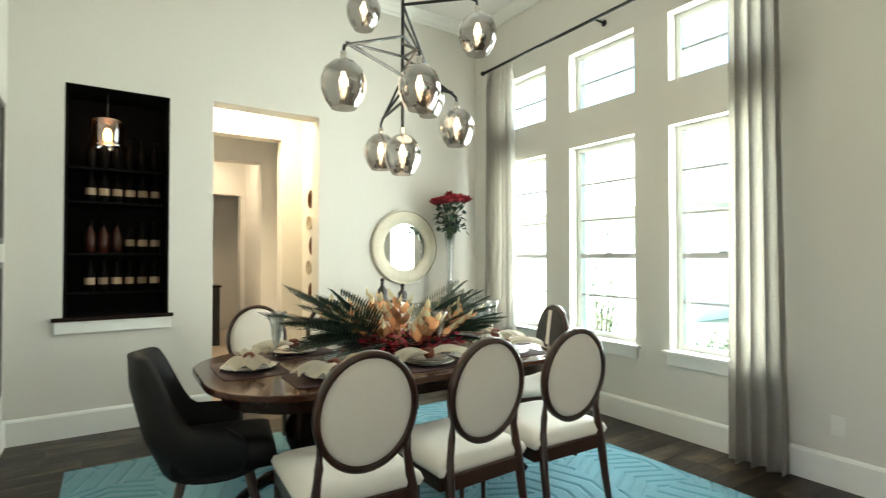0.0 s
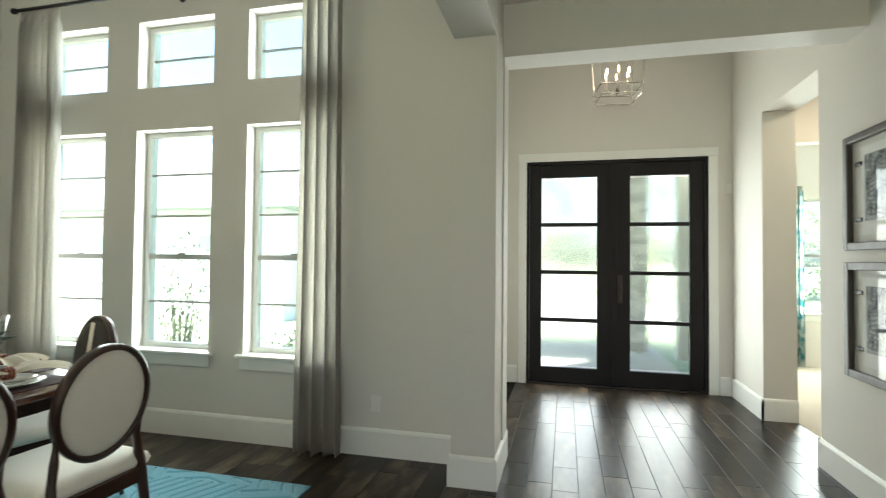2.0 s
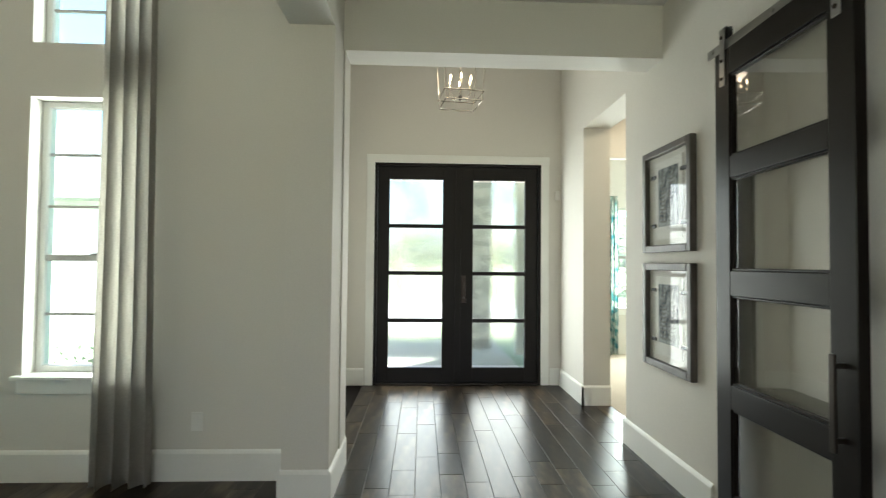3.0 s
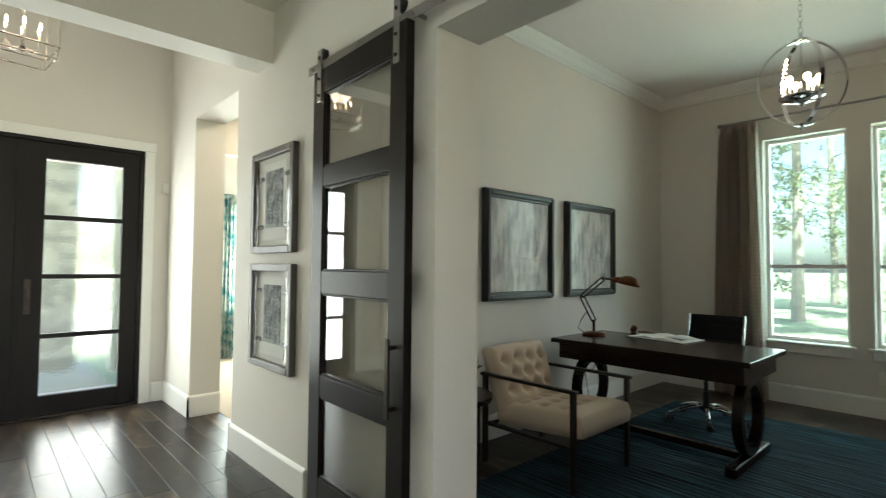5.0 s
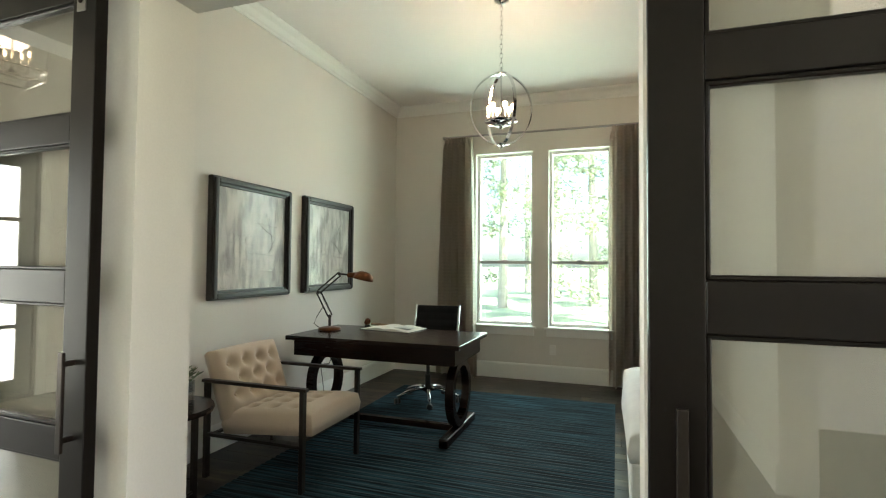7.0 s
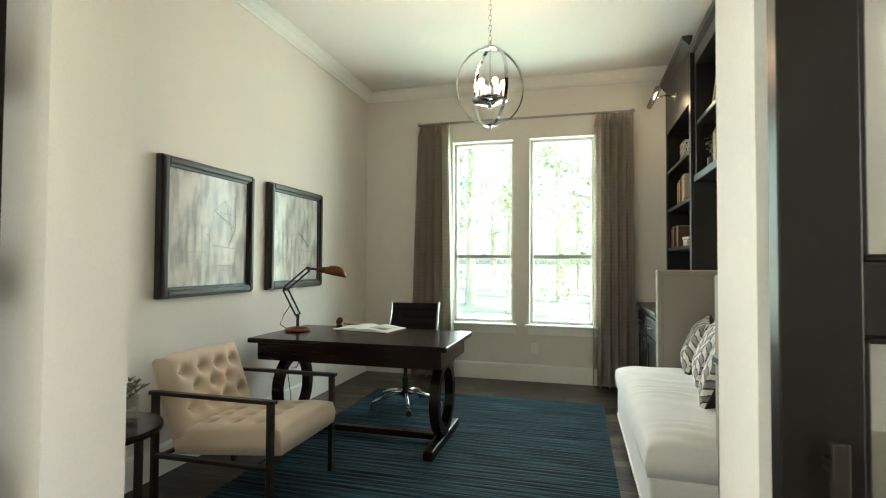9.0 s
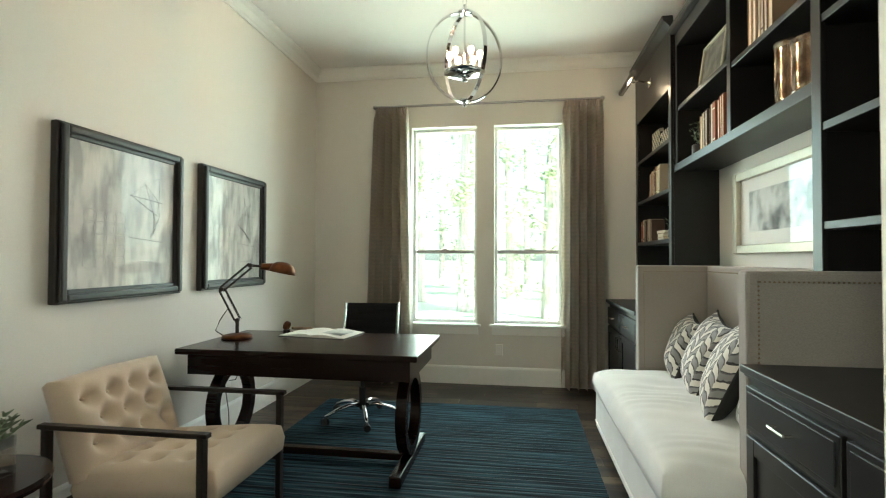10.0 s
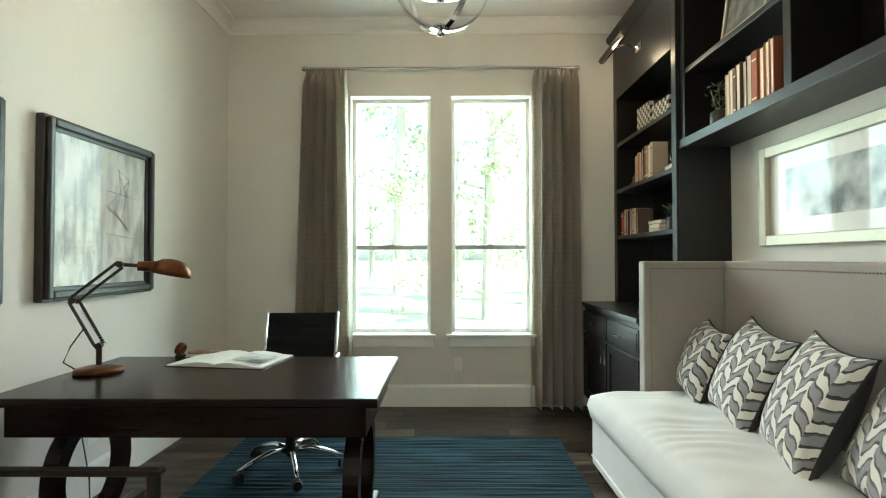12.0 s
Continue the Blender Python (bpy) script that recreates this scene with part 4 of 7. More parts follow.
def armchair():
    """Faces local +x... the back leans at local -x."""
    ob = thing("armchair", (2.585, -3.175, 0), "beige button-tufted lounge chair with dark metal frame beside the desk", "armchair", rz=180)
    for s in (-1, 1):
        y = s * 0.325
        f = bmesh.new()
        for a, b in (((0.36, y, 0.0), (0.36, y, 0.60)), ((-0.34, y, 0.0), (-0.34, y, 0.60)), ((-0.36, y, 0.60), (0.375, y, 0.60)), ((-0.34, y, 0.27), (0.36, y, 0.27))):
            a, b = Vector(a), Vector(b)
            lo, hi = Vector(map(min, a, b)), Vector(map(max, a, b))
            box(f, lo.x - 0.014, hi.x + 0.014, y - 0.019, y + 0.019, max(0, lo.z - 0.010), hi.z + 0.010, 0.003, 1)
        part("side_frame", f, M_BRONZE, ob, "dark bronze flat-bar arm and leg frame")
    for x in (-0.30, 0.30):
        part("cross_bar", boxed(x - 0.012, x + 0.012, -0.31, 0.31, 0.262, 0.278), M_BRONZE, ob)
    tu = [(x, y) for x in (-0.10, 0.06, 0.22) for y in (-0.18, -0.06, 0.06, 0.18)]
    st = cushion(bmesh.new(), -0.24, 0.40, -0.285, 0.285, 0.0, 0.13, 0.034, 64, tu, 0.040, 0.056)
    part("seat_cushion", turn(st, pose(0, 0, 0.29, 0, -5, 0)), M_TUFT, ob, "button-tufted beige seat", smooth=True)
    tb = [(0.12 + 0.10 * r, -0.2 + 0.133 * c + (0.066 if r % 2 else 0)) for r in range(3) for c in range(4 if r % 2 == 0 else 3)]
    bc = cushion(bmesh.new(), 0.0, 0.42, -0.285, 0.285, 0.0, 0.11, 0.042, 64, tb, 0.058, 0.066)
    part("back_cushion", turn(bc, pose(-0.27, 0, 0.35, 0, -70, 180)), M_TUFT, ob, "button-tufted beige back", smooth=True)
    btn = [(Matrix(pose(0, 0, 0.29, 0, -5, 0)) @ Vector((x, y, 0.115))) for x, y in tu] + [(pose(-0.27, 0, 0.35, 0, -70, 180) @ Vector((x, y, 0.080))) for x, y in tb]
    for p in btn:
        part("button", lathe(bmesh.new(), [(0.011, -0.004), (0.011, 0.002), (0.006, 0.006), (0, 0.007)], 8, p), M_TUFT, ob, smooth=True)
    return ob


armchair()

st = thing("side_table", (2.83, -2.44, 0), "round dark wooden side table with slim legs", "side table")
part("tabletop", lathe(bmesh.new(), [(0.235, 0.515), (0.25, 0.52), (0.255, 0.535), (0.25, 0.55), (0, 0.55)], 36), M_DARKWOOD, st)
for k in range(4):
    a = radians(20 + 90 * k)
    part("leg", boxed(0.17 * math.cos(a) - 0.014, 0.17 * math.cos(a) + 0.014, 0.17 * math.sin(a) - 0.014, 0.17 * math.sin(a) + 0.014, 0, 0.515, bevel=0.003), M_BRONZE, st)
part("lower_ring", tube(bmesh.new(), [(0.17 * math.cos(radians(k * 15)), 0.17 * math.sin(radians(k * 15)), 0.10) for k in range(24)], 0.009, 6, True), M_BRONZE, st)
M_LEAF = mat("succulent_green", (0.10, 0.14, 0.075), 0.6, grain=0.2, scale=40, blotch=0.1, island=0.25)
M_NUT = mat("brown_pebbles", (0.16, 0.075, 0.04), 0.6, island=0.35, blotch=0.1)
pl = thing("potted_succulent", (2.80, -2.46, 0.55), "small green succulent in a square glass pot of pebbles", "plant")
pb = bmesh.new()
for a, b, c, d in ((-0.06, 0.06, -0.06, -0.054), (-0.06, 0.06, 0.054, 0.06), (-0.06, -0.054, -0.054, 0.054), (0.054, 0.06, -0.054, 0.054)):
    box(pb, a, b, c, d, 0, 0.10, 0.001, 1)
box(pb, -0.054, 0.054, -0.054, 0.054, 0, 0.01)
part("glass_pot", pb, M_CRYSTAL, pl)
pl.scale = (1.35, 1.35, 1.35)
rnd = random.Random(8)
nb = bmesh.new()
for _ in range(60):
    bmesh.ops.create_icosphere(nb, subdivisions=1, radius=rnd.uniform(0.010, 0.014), matrix=Matrix.Translation((rnd.uniform(-0.042, 0.042), rnd.uniform(-0.042, 0.042), rnd.uniform(0.02, 0.075))))
part("pebbles", nb, M_NUT, pl, kind="stuff")
sp_b = bmesh.new()
for k in range(26):
    a, el = rnd.uniform(0, 2 * math.pi), rnd.uniform(0.5, 1.4)
    ln = rnd.uniform(0.06, 0.12)
    d = Vector((math.cos(a) * math.cos(el), math.sin(a) * math.cos(el), math.sin(el)))
    p0 = Vector((rnd.uniform(-0.03, 0.03), rnd.uniform(-0.03, 0.03), 0.075))
    for q in range(5):
        o = p0 + d * ln * q / 4
        for s in (0, 1, 2):
            aa = a + s * 2.1 + q
            rod(sp_b, o, o + (d * 0.6 + Vector((math.cos(aa), math.sin(aa), 0.2)) * 0.6) * 0.022, 0.0055, 5, 0.001)
part("sprigs", sp_b, M_LEAF, pl, "mass of small green succulent sprigs", kind="stuff")

# rug of the study: fine horizontal cords
M_RUG2 = mat("navy_cord_rug", (0.002, 0.0065, 0.011), 0.92, spec=0.2, dark=(0.025, 0.073, 0.098), scale=3.0, stretch=(0.6, 24, 1), blotch=0.15, bump=0.4)
rg = bmesh.new()
ny = 240
prev = None
for k in range(ny + 1):
    y = -5.49 + 3.14 * k / ny
    z = 0.009 + 0.0035 * math.sin(k * 1.57)
    cur = [rg.verts.new((x, y, z)) for x in (0.51, 2.72)]
    if prev:
        rg.faces.new((prev[0], prev[1], cur[1], cur[0]))
    prev = cur
bmesh.ops.recalc_face_normals(rg, faces=rg.faces)
ext = bmesh.ops.extrude_face_region(rg, geom=rg.faces[:])
for v in [g for g in ext["geom"] if isinstance(g, bmesh.types.BMVert)]:
    v.co.z = 0.001
bmesh.ops.recalc_face_normals(rg, faces=rg.faces)
solid("area_rug", rg, M_RUG2, "navy blue ribbed area rug on the study floor", "rug")

# ---- built-in bookcases ----
M_PAGES = mat("cream_page_edges", (0.60, 0.52, 0.40), 0.85, grain=0.12, scale=60, stretch=(1, 12, 0.2), blotch=0.05, by_object=0.12)
M_BOOKS = [mat("cream_book_cloth", (0.46, 0.38, 0.28), 0.7, by_object=0.2, blotch=0.05), mat("rust_book_cloth", (0.30, 0.075, 0.03), 0.7, by_object=0.3, blotch=0.05),
           mat("tan_book_cloth", (0.34, 0.22, 0.13), 0.7, by_object=0.25, blotch=0.05), mat("brown_book_cloth", (0.09, 0.05, 0.035), 0.7, by_object=0.3, blotch=0.05)]


def base_cabinet(y0, y1, label, doors=2, D=0.60):
    """Base unit along the back wall, fronts facing +x."""
    ob = thing("base_cabinet", (X_SB, (y0 + y1) / 2, 0), label, "cabinet", "base cabinets")
    h = (y1 - y0) / 2
    part("body", boxed(0.002, D, -h, h, 0.09, 0.865, bevel=0.002), M_CABINET, ob)
    part("toe_kick", boxed(0.002, D - 0.06, -h + 0.01, h - 0.01, 0, 0.09), M_CABINET, ob)
    wd = 2 * h / doors
    for k in range(doors):
        a, b = -h + k * wd + 0.012, -h + (k + 1) * wd - 0.012
        dr = part("drawer_front", boxed(D, D + 0.02, a, b, 0.665, 0.83, bevel=0.004), M_CABINET, ob)
        part("bead", boxed(D + 0.02, D + 0.024, a + 0.02, b - 0.02, 0.685, 0.81, bevel=0.003), M_CABINET, dr)
        part("bar_handle", tube(bmesh.new(), [(D + 0.02, (a + b) / 2 - 0.05, 0.748), (D + 0.048, (a + b) / 2 - 0.05, 0.748), (D + 0.048, (a + b) / 2 + 0.05, 0.748), (D + 0.02, (a + b) / 2 + 0.05, 0.748)], 0.006, 8), M_NICKEL, dr, "polished nickel bar handle")
        db = bmesh.new()
        for p, q, r, s in ((a, a + 0.06, 0.11, 0.645), (b - 0.06, b, 0.11, 0.645), (a + 0.06, b - 0.06, 0.11, 0.17), (a + 0.06, b - 0.06, 0.585, 0.645)):
            box(db, D, D + 0.02, p, q, r, s, 0.003, 1)
        box(db, D, D + 0.009, a + 0.058, b - 0.058, 0.168, 0.587)
        dd = part("door", db, M_CABINET, ob)
        hy = b - 0.03 if k % 2 == 0 else a + 0.03
        part("bar_handle", tube(bmesh.new(), [(D + 0.02, hy, 0.50), (D + 0.048, hy, 0.50), (D + 0.048, hy, 0.61), (D + 0.02, hy, 0.61)], 0.006, 8), M_NICKEL, dd, "polished nickel bar handle")
    tp = bmesh.new()
    box(tp, 0.0, D + 0.035, -h - 0.002, h + 0.002, 0.875, 0.905, 0.004)
    box(tp, 0.0, D + 0.022, -h, h, 0.862, 0.875, 0.004)
    part("countertop", tp, M_CABINET, ob)
    return ob


def hutch(y0, y1, front, shelves, label, top=3.08, bottom=0.905, z_open=2.63):
    """Open shelving on the back wall."""
    ob = thing("bookcase", (X_SB, (y0 + y1) / 2, 0), label, "bookcase", "bookcases")
    h, D = (y1 - y0) / 2, front - X_SB
    for s in (-1, 1):
        part("side_panel", boxed(0.002, D - 0.02, min(s * h, s * (h - 0.03)), max(s * h, s * (h - 0.03)), bottom, top - 0.05), M_CABINET, ob)
        part("stile", boxed(D - 0.02, D, min(s * h, s * (h - 0.065)), max(s * h, s * (h - 0.065)), bottom, top - 0.05, bevel=0.003), M_CABINET, ob)
    part("back_panel", boxed(0.002, 0.014, -h + 0.03, h - 0.03, bottom, top - 0.05), M_CABINET, ob)
    part("head_panel", boxed(0.014, D, -h + 0.065, h - 0.065, z_open, top - 0.05, bevel=0.003), M_CABINET, ob)
    for z in shelves:
        part("shelf", boxed(0.014, D - 0.005, -h + 0.03, h - 0.03, z - 0.032, z, bevel=0.003), M_CABINET, ob)
    cr = bmesh.new()
    pr = [(0, 0), (0.012, 0), (0.02, 0.03), (0.06, 0.075), (0.075, 0.085), (0.08, 0.12), (0, 0.12)]
    ends = [[cr.verts.new((D - 0.02 + o, y + (o if y > 0 else -o) * 0.0, top - 0.06 + z)) for o, z in pr] for y in (-h, h)]
    k = len(pr)
    for i in range(k):
        cr.faces.new((ends[0][i], ends[0][(i + 1) % k], ends[1][(i + 1) % k], ends[1][i]))
    cr.faces.new(ends[0][::-1])
    cr.faces.new(ends[1])
    box(cr, 0.002, D - 0.02, -h, h, top - 0.05, top + 0.02)
    bmesh.ops.recalc_face_normals(cr, faces=cr.faces)
    part("cornice", cr, M_CABINET, ob)
    return ob


base_cabinet(-6.26, -5.0, "charcoal painted base cabinet with drawers under the far bookcase")
base_cabinet(-3.085, -1.91, "charcoal painted base cabinet with drawers beside the settee", D=0.63)
hutch(-6.255, -5.075, -0.155, [2.25, 1.86, 1.465], "charcoal open bookcase with books beside the study window", 3.12)
hutch(-3.207, -1.905, -0.155, [2.25, 1.83, 1.447], "charcoal open bookcase near the study opening", 3.12)


def bridge():
    ob = thing("bridge_shelf", (X_SB, -4.14, 0), "charcoal overhead shelf unit bridging the settee", "shelf unit")
    h, D = 0.9325, 0.315
    part("bottom_board", boxed(0.002, D, -h, h, 1.975, 2.01, bevel=0.004), M_CABINET, ob)
    part("edge_moulding", boxed(D, D + 0.012, -h, h, 1.965, 2.02, bevel=0.004), M_CABINET, ob)
    part("back_panel", boxed(0.002, 0.014, -h, h, 2.01, 3.02), M_CABINET, ob)
    for y in (-h, 0.035, h - 0.05):
        part("stile", boxed(0.014, D, y, y + 0.05, 2.01, 2.92, bevel=0.003), M_CABINET, ob)
    part("shelf", boxed(0.014, D - 0.006, -h + 0.05, 0.035, 2.425, 2.457, bevel=0.003), M_CABINET, ob)
    part("shelf", boxed(0.014, D - 0.006, 0.085, h - 0.05, 2.385, 2.417, bevel=0.003), M_CABINET, ob)
    part("head_panel", boxed(0.014, D, -h, h, 2.92, 3.02, bevel=0.003), M_CABINET, ob)
    part("cornice", prism(bmesh.new(), [(0.002, -h), (D + 0.05, -h), (D + 0.05, h), (0.002, h)], 3.02, 3.08, 0.02), M_CABINET, ob)


bridge()


def books(x_front, y0, z, hts, seed, depth=0.12):
    """A row of upright books from y0 on, some showing their spines, some their page edges."""
    r = random.Random(seed)
    y = y0
    for nth, hgt in enumerate(hts):
        w = r.uniform(0.026, 0.046)
        d = depth * r.uniform(0.85, 1.05)
        spine = r.random() < 0.45
        ob = thing("book", (x_front - d / 2 - r.uniform(0, 0.012), y + w / 2, z),
                   "cloth-bound book standing with its spine outward on the shelf" if spine else "cloth-bound book standing with its cream page edge outward on the shelf", "book", "shelf books", rz=r.uniform(-2, 2))
        m = M_BOOKS[(1, 3, 1, 0, 2)[r.randrange(5)]]
        a, b = (d / 2 - 0.004, d / 2) if spine else (-d / 2, -d / 2 + 0.004)
        cv = bmesh.new()
        box(cv, a, b, -w / 2, w / 2, 0, hgt, 0.0015, 1)
        lo, hi = (-d / 2, d / 2 - 0.004) if spine else (-d / 2 + 0.004, d / 2)
        for s in (-1, 1):
            box(cv, lo, hi, min(s * w / 2, s * (w / 2 - 0.005)), max(s * w / 2, s * (w / 2 - 0.005)), 0, hgt)
        part("cover", cv, m, ob)
        part("page_block", boxed(lo + 0.003, hi - 0.004, -w / 2 + 0.005, w / 2 - 0.005, 0.004, hgt - 0.005), M_PAGES, ob, "cream page edges")
        if spine:
            for q in (0.12, 0.82):
                part("spine_band", boxed(d / 2, d / 2 + 0.001, -w / 2 + 0.003, w / 2 - 0.003, hgt * q, hgt * q + 0.008), M_PAGES if m is not M_BOOKS[0] else M_BOOKS[3], ob)
        y += w + r.uniform(0.001, 0.003)
    return y


def flat_books(x, y, z, n, seed):
    r = random.Random(seed)
    for k in range(n):
        t = r.uniform(0.022, 0.032)
        ob = thing("book", (x, y, z), "cloth-bound book lying in a stack on the shelf", "book", "stacked books", rz=r.uniform(-8, 8))
        part("cover", box(box(bmesh.new(), -0.07, 0.07, -0.09, 0.09, 0, 0.003), -0.07, 0.07, -0.09, 0.09, t - 0.003, t), M_BOOKS[r.randrange(4)], ob)
        part("page_block", boxed(-0.066, 0.066, -0.086, 0.086, 0.003, t - 0.003), M_PAGES, ob)
        z += t
    return z


XF = -0.19
books(XF, -5.87, 1.86, [0.22, 0.24, 0.22, 0.23, 0.25, 0.26, 0.25, 0.25, 0.26], 1)
books(XF, -6.19, 1.465, [0.20, 0.22, 0.21, 0.20, 0.22, 0.21, 0.21, 0.20, 0.20], 2)
zt = flat_books(-0.26, -5.52, 1.465, 3, 3)
flat_books(-0.29, -5.33, 1.86, 2, 4)
books(XF - 0.005, -4.605, 2.01, [0.25, 0.26, 0.25, 0.26, 0.26, 0.27, 0.27, 0.27, 0.28, 0.28], 5)
books(XF - 0.005, -3.86, 2.417, [0.26, 0.27, 0.25, 0.28, 0.26, 0.24], 6)
for y, hh, ww in ((-5.79, 0.21, 0.24), (-5.48, 0.15, 0.27)):
    bx = thing("checkered_box", (-0.28, y, 2.25), "black and ivory checkered decorative box on the shelf", "box", "checkered boxes")
    part("body", boxed(-0.05, 0.05, -ww / 2, ww / 2, 0, hh, bevel=0.003), M_CHROME, bx)
    for i in range(3):
        for k in range(int(hh / 0.03)):
            part("tile", boxed(-0.049 + i * 0.033, -0.018 + i * 0.033, ww / 2, ww / 2 + 0.0025, k * 0.03 + 0.001, k * 0.03 + 0.029), M_BLACKFRAME if (i + k) % 2 else M_PAGES, bx)
    for i in range(int(ww / 0.03)):
        for k in range(int(hh / 0.03)):
            part("tile", boxed(0.05, 0.0525, -ww / 2 + i * 0.03 + 0.001, -ww / 2 + i * 0.03 + 0.029, k * 0.03 + 0.001, k * 0.03 + 0.029), M_BLACKFRAME if (i + k) % 2 else M_PAGES, bx)
orb = thing("wire_orb", (-0.29, -5.33, 1.86 + 0.056), "silver open-work sphere ornament on stacked books", "ornament")
ob_m = bmesh.new()
for e in [(0, 0), (60, 0), (120, 0), (0, 90), (45, 60), (-45, 60)]:
    m = pose(0, 0, 0.065, 0, e[1], e[0]) @ pose(0, 0, 0, 90)
    tube(ob_m, [m @ Vector((0.058 * math.cos(k * math.pi / 12), 0.058 * math.sin(k * math.pi / 12), 0)) for k in range(24)], 0.006, 6, True)
part("rings", ob_m, M_NICKEL, orb, smooth=True)
kn = thing("stone_knot", (-0.24, -5.96, 1.86), "brown carved knot ornament on the shelf", "ornament")
part("knot", tube(bmesh.new(), [(0.02 * math.sin(3 * t), 0.05 * math.cos(t) , 0.05 + 0.04 * math.sin(2 * t)) for t in [k * math.pi / 16 for k in range(32)]], 0.012, 8, True), M_NUT, kn, smooth=True)


def small_plant(x, y, z, hgt, seed, pot_r=0.05):
    r = random.Random(seed)
    ob = thing("shelf_plant", (x, y, z), "small dark green plant in a dark pot on the shelf", "plant", "shelf plants")
    part("pot", lathe(bmesh.new(), [(pot_r * 0.75, 0), (pot_r, 0.02), (pot_r, 0.085), (pot_r * 0.9, 0.09), (pot_r * 0.85, 0.07), (0, 0.07)], 18), M_BLACKFRAME, ob, smooth=True)
    lf = bmesh.new()
    for _ in range(70):
        a, rr, hh = r.uniform(0, 6.28), r.uniform(0.0, 0.065), r.uniform(0.08, hgt)
        c = Vector((rr * math.cos(a), rr * math.sin(a), hh))
        d = Vector((r.uniform(-1, 1), r.uniform(-1, 1), r.uniform(-0.2, 1))).normalized()
        sd = d.cross(Vector((0, 0, 1))).normalized() * 0.009
        vs = [lf.verts.new(p) for p in (c, c + d * 0.018 + sd, c + d * 0.04, c + d * 0.018 - sd)]
        lf.faces.new(vs)
    for k in range(6):
        a = k * 1.05
        rod(lf, (0, 0, 0.06), (0.05 * math.cos(a), 0.05 * math.sin(a), hgt * 0.9), 0.002, 5)
    part("foliage", lf, M_LEAF, ob, kind="stuff")


small_plant(-0.25, -4.74, 2.01, 0.24, 1)
small_plant(-0.25, -5.33, 1.465, 0.18, 2, 0.045)
small_plant(-0.15, -2.62, 0.905, 0.20, 3, 0.06)
M_DARKPRINT = mat("dark_etched_print", (0.045, 0.042, 0.038), 0.3, dark=(0.16, 0.15, 0.13), scale=14, blotch=0.2)
pf = thing("photo_frame", (-0.25, -4.46, 2.457), "silver framed photo leaning on the shelf", "photo frame", rz=90)
part("frame", turn(frame_bars(0.40, 0.28, 0.022, 0.02), pose(0, 0.0, 0.14, -8)), M_SILVER, pf)
part("photograph", turn(boxed(-0.18, 0.18, -0.008, -0.002, -0.12, 0.12), pose(0, 0, 0.14, -8)), M_DARKPRINT, pf)
M_MERC = mat("mercury_glass", (0.17, 0.105, 0.065), 0.14, metal=0.9, dark=(0.42, 0.36, 0.30), scale=26, stretch=(1, 1, 0.5), blotch=0.5, blotch_scale=14, bump=0.4)
for hx, hy, hh, hr in ((-0.285, -3.585, 0.31, 0.082), (-0.27, -3.40, 0.25, 0.085)):
    hv = thing("mercury_glass_hurricane", (hx, hy, 2.01), "mottled amber and silver glass candle cylinder on the shelf", "candle holder", "candle holders")
    part("vessel", lathe(bmesh.new(), [(hr * 0.7, 0), (hr * 1.02, 0.01), (hr * 0.95, 0.03), (hr, 0.06), (hr, hh * 0.5), (hr * 0.98, hh * 0.9), (hr * 1.06, hh), (hr * 1.02, hh), (hr * 0.93, hh * 0.9), (hr * 0.93, 0.05), (0, 0.03)], 32), M_MERC, hv, smooth=True)
ck = thing("desk_clock", (-0.05, -5.33, 0.905), "small round clock on the base cabinet top", "clock")
part("case", turn(lathe(bmesh.new(), [(0, -0.02), (0.05, -0.02), (0.055, 0), (0.05, 0.02), (0.043, 0.022)], 24), pose(0, 0, 0.24, 0, 90)), M_BRONZE, ck, smooth=True)
part("dial", turn(lathe(bmesh.new(), [(0.044, 0.0195), (0.044, 0.0205), (0, 0.0205)], 24), pose(0, 0, 0.24, 0, 90)), M_MAT, ck)
part("stand", lathe(bmesh.new(), [(0.045, 0), (0.045, 0.012), (0.012, 0.03), (0.01, 0.19), (0, 0.19)], 16), M_BRONZE, ck, smooth=True)

M_LAMPTUBE = mat("dark_polished_nickel", (0.20, 0.18, 0.16), 0.22, metal=1.0, blotch=0.05)
lt = thing("picture_light", (-0.155, -5.66, 2.86), "chrome tubular picture light on the bookcase head", "lamp")
part("back_plate", boxed(0, 0.012, -0.05, 0.05, -0.03, 0.03, bevel=0.003), M_NICKEL, lt)
part("arm", tube(bmesh.new(), [(0.012, 0, 0), (0.10, 0, 0.02), (0.19, 0, 0.0)], 0.008, 8), M_NICKEL, lt, smooth=True)
part("tube_shade", rod(bmesh.new(), (0.20, -0.26, 0), (0.20, 0.26, 0), 0.027, 18), M_LAMPTUBE, lt, "dark polished tube shade")

bulb_light("picture_light_bulb", (0.06, -5.66, 2.785), 0.24, r=0.03)

# ---- settee ----
M_NAIL = mat("antique_nailhead", (0.22, 0.17, 0.11), 0.3, metal=1.0, blotch=0.05)


def wrinkle(bm):
    """Soft pull creases across a seat, running from its front edge."""
    for v in bm.verts:
        if v.co.z > 0.42:
            x, y = v.co.x, v.co.y
            fold = math.sin(26 * y + 9 * x + 2.5 * math.sin(5 * y)) * math.exp(-((x - 0.12) / 0.28) ** 2)
            crease = math.sin(61 * y + 14 * x + 3.0 * math.sin(9 * y)) * math.exp(-((x - 0.24) / 0.17) ** 2)
            v.co.z += 0.0030 * fold + 0.003 * math.sin(17 * x - 11 * y) + 0.0034 * crease * (0.5 + 0.5 * math.sin(7.3 * y + 1.0))
    return bm


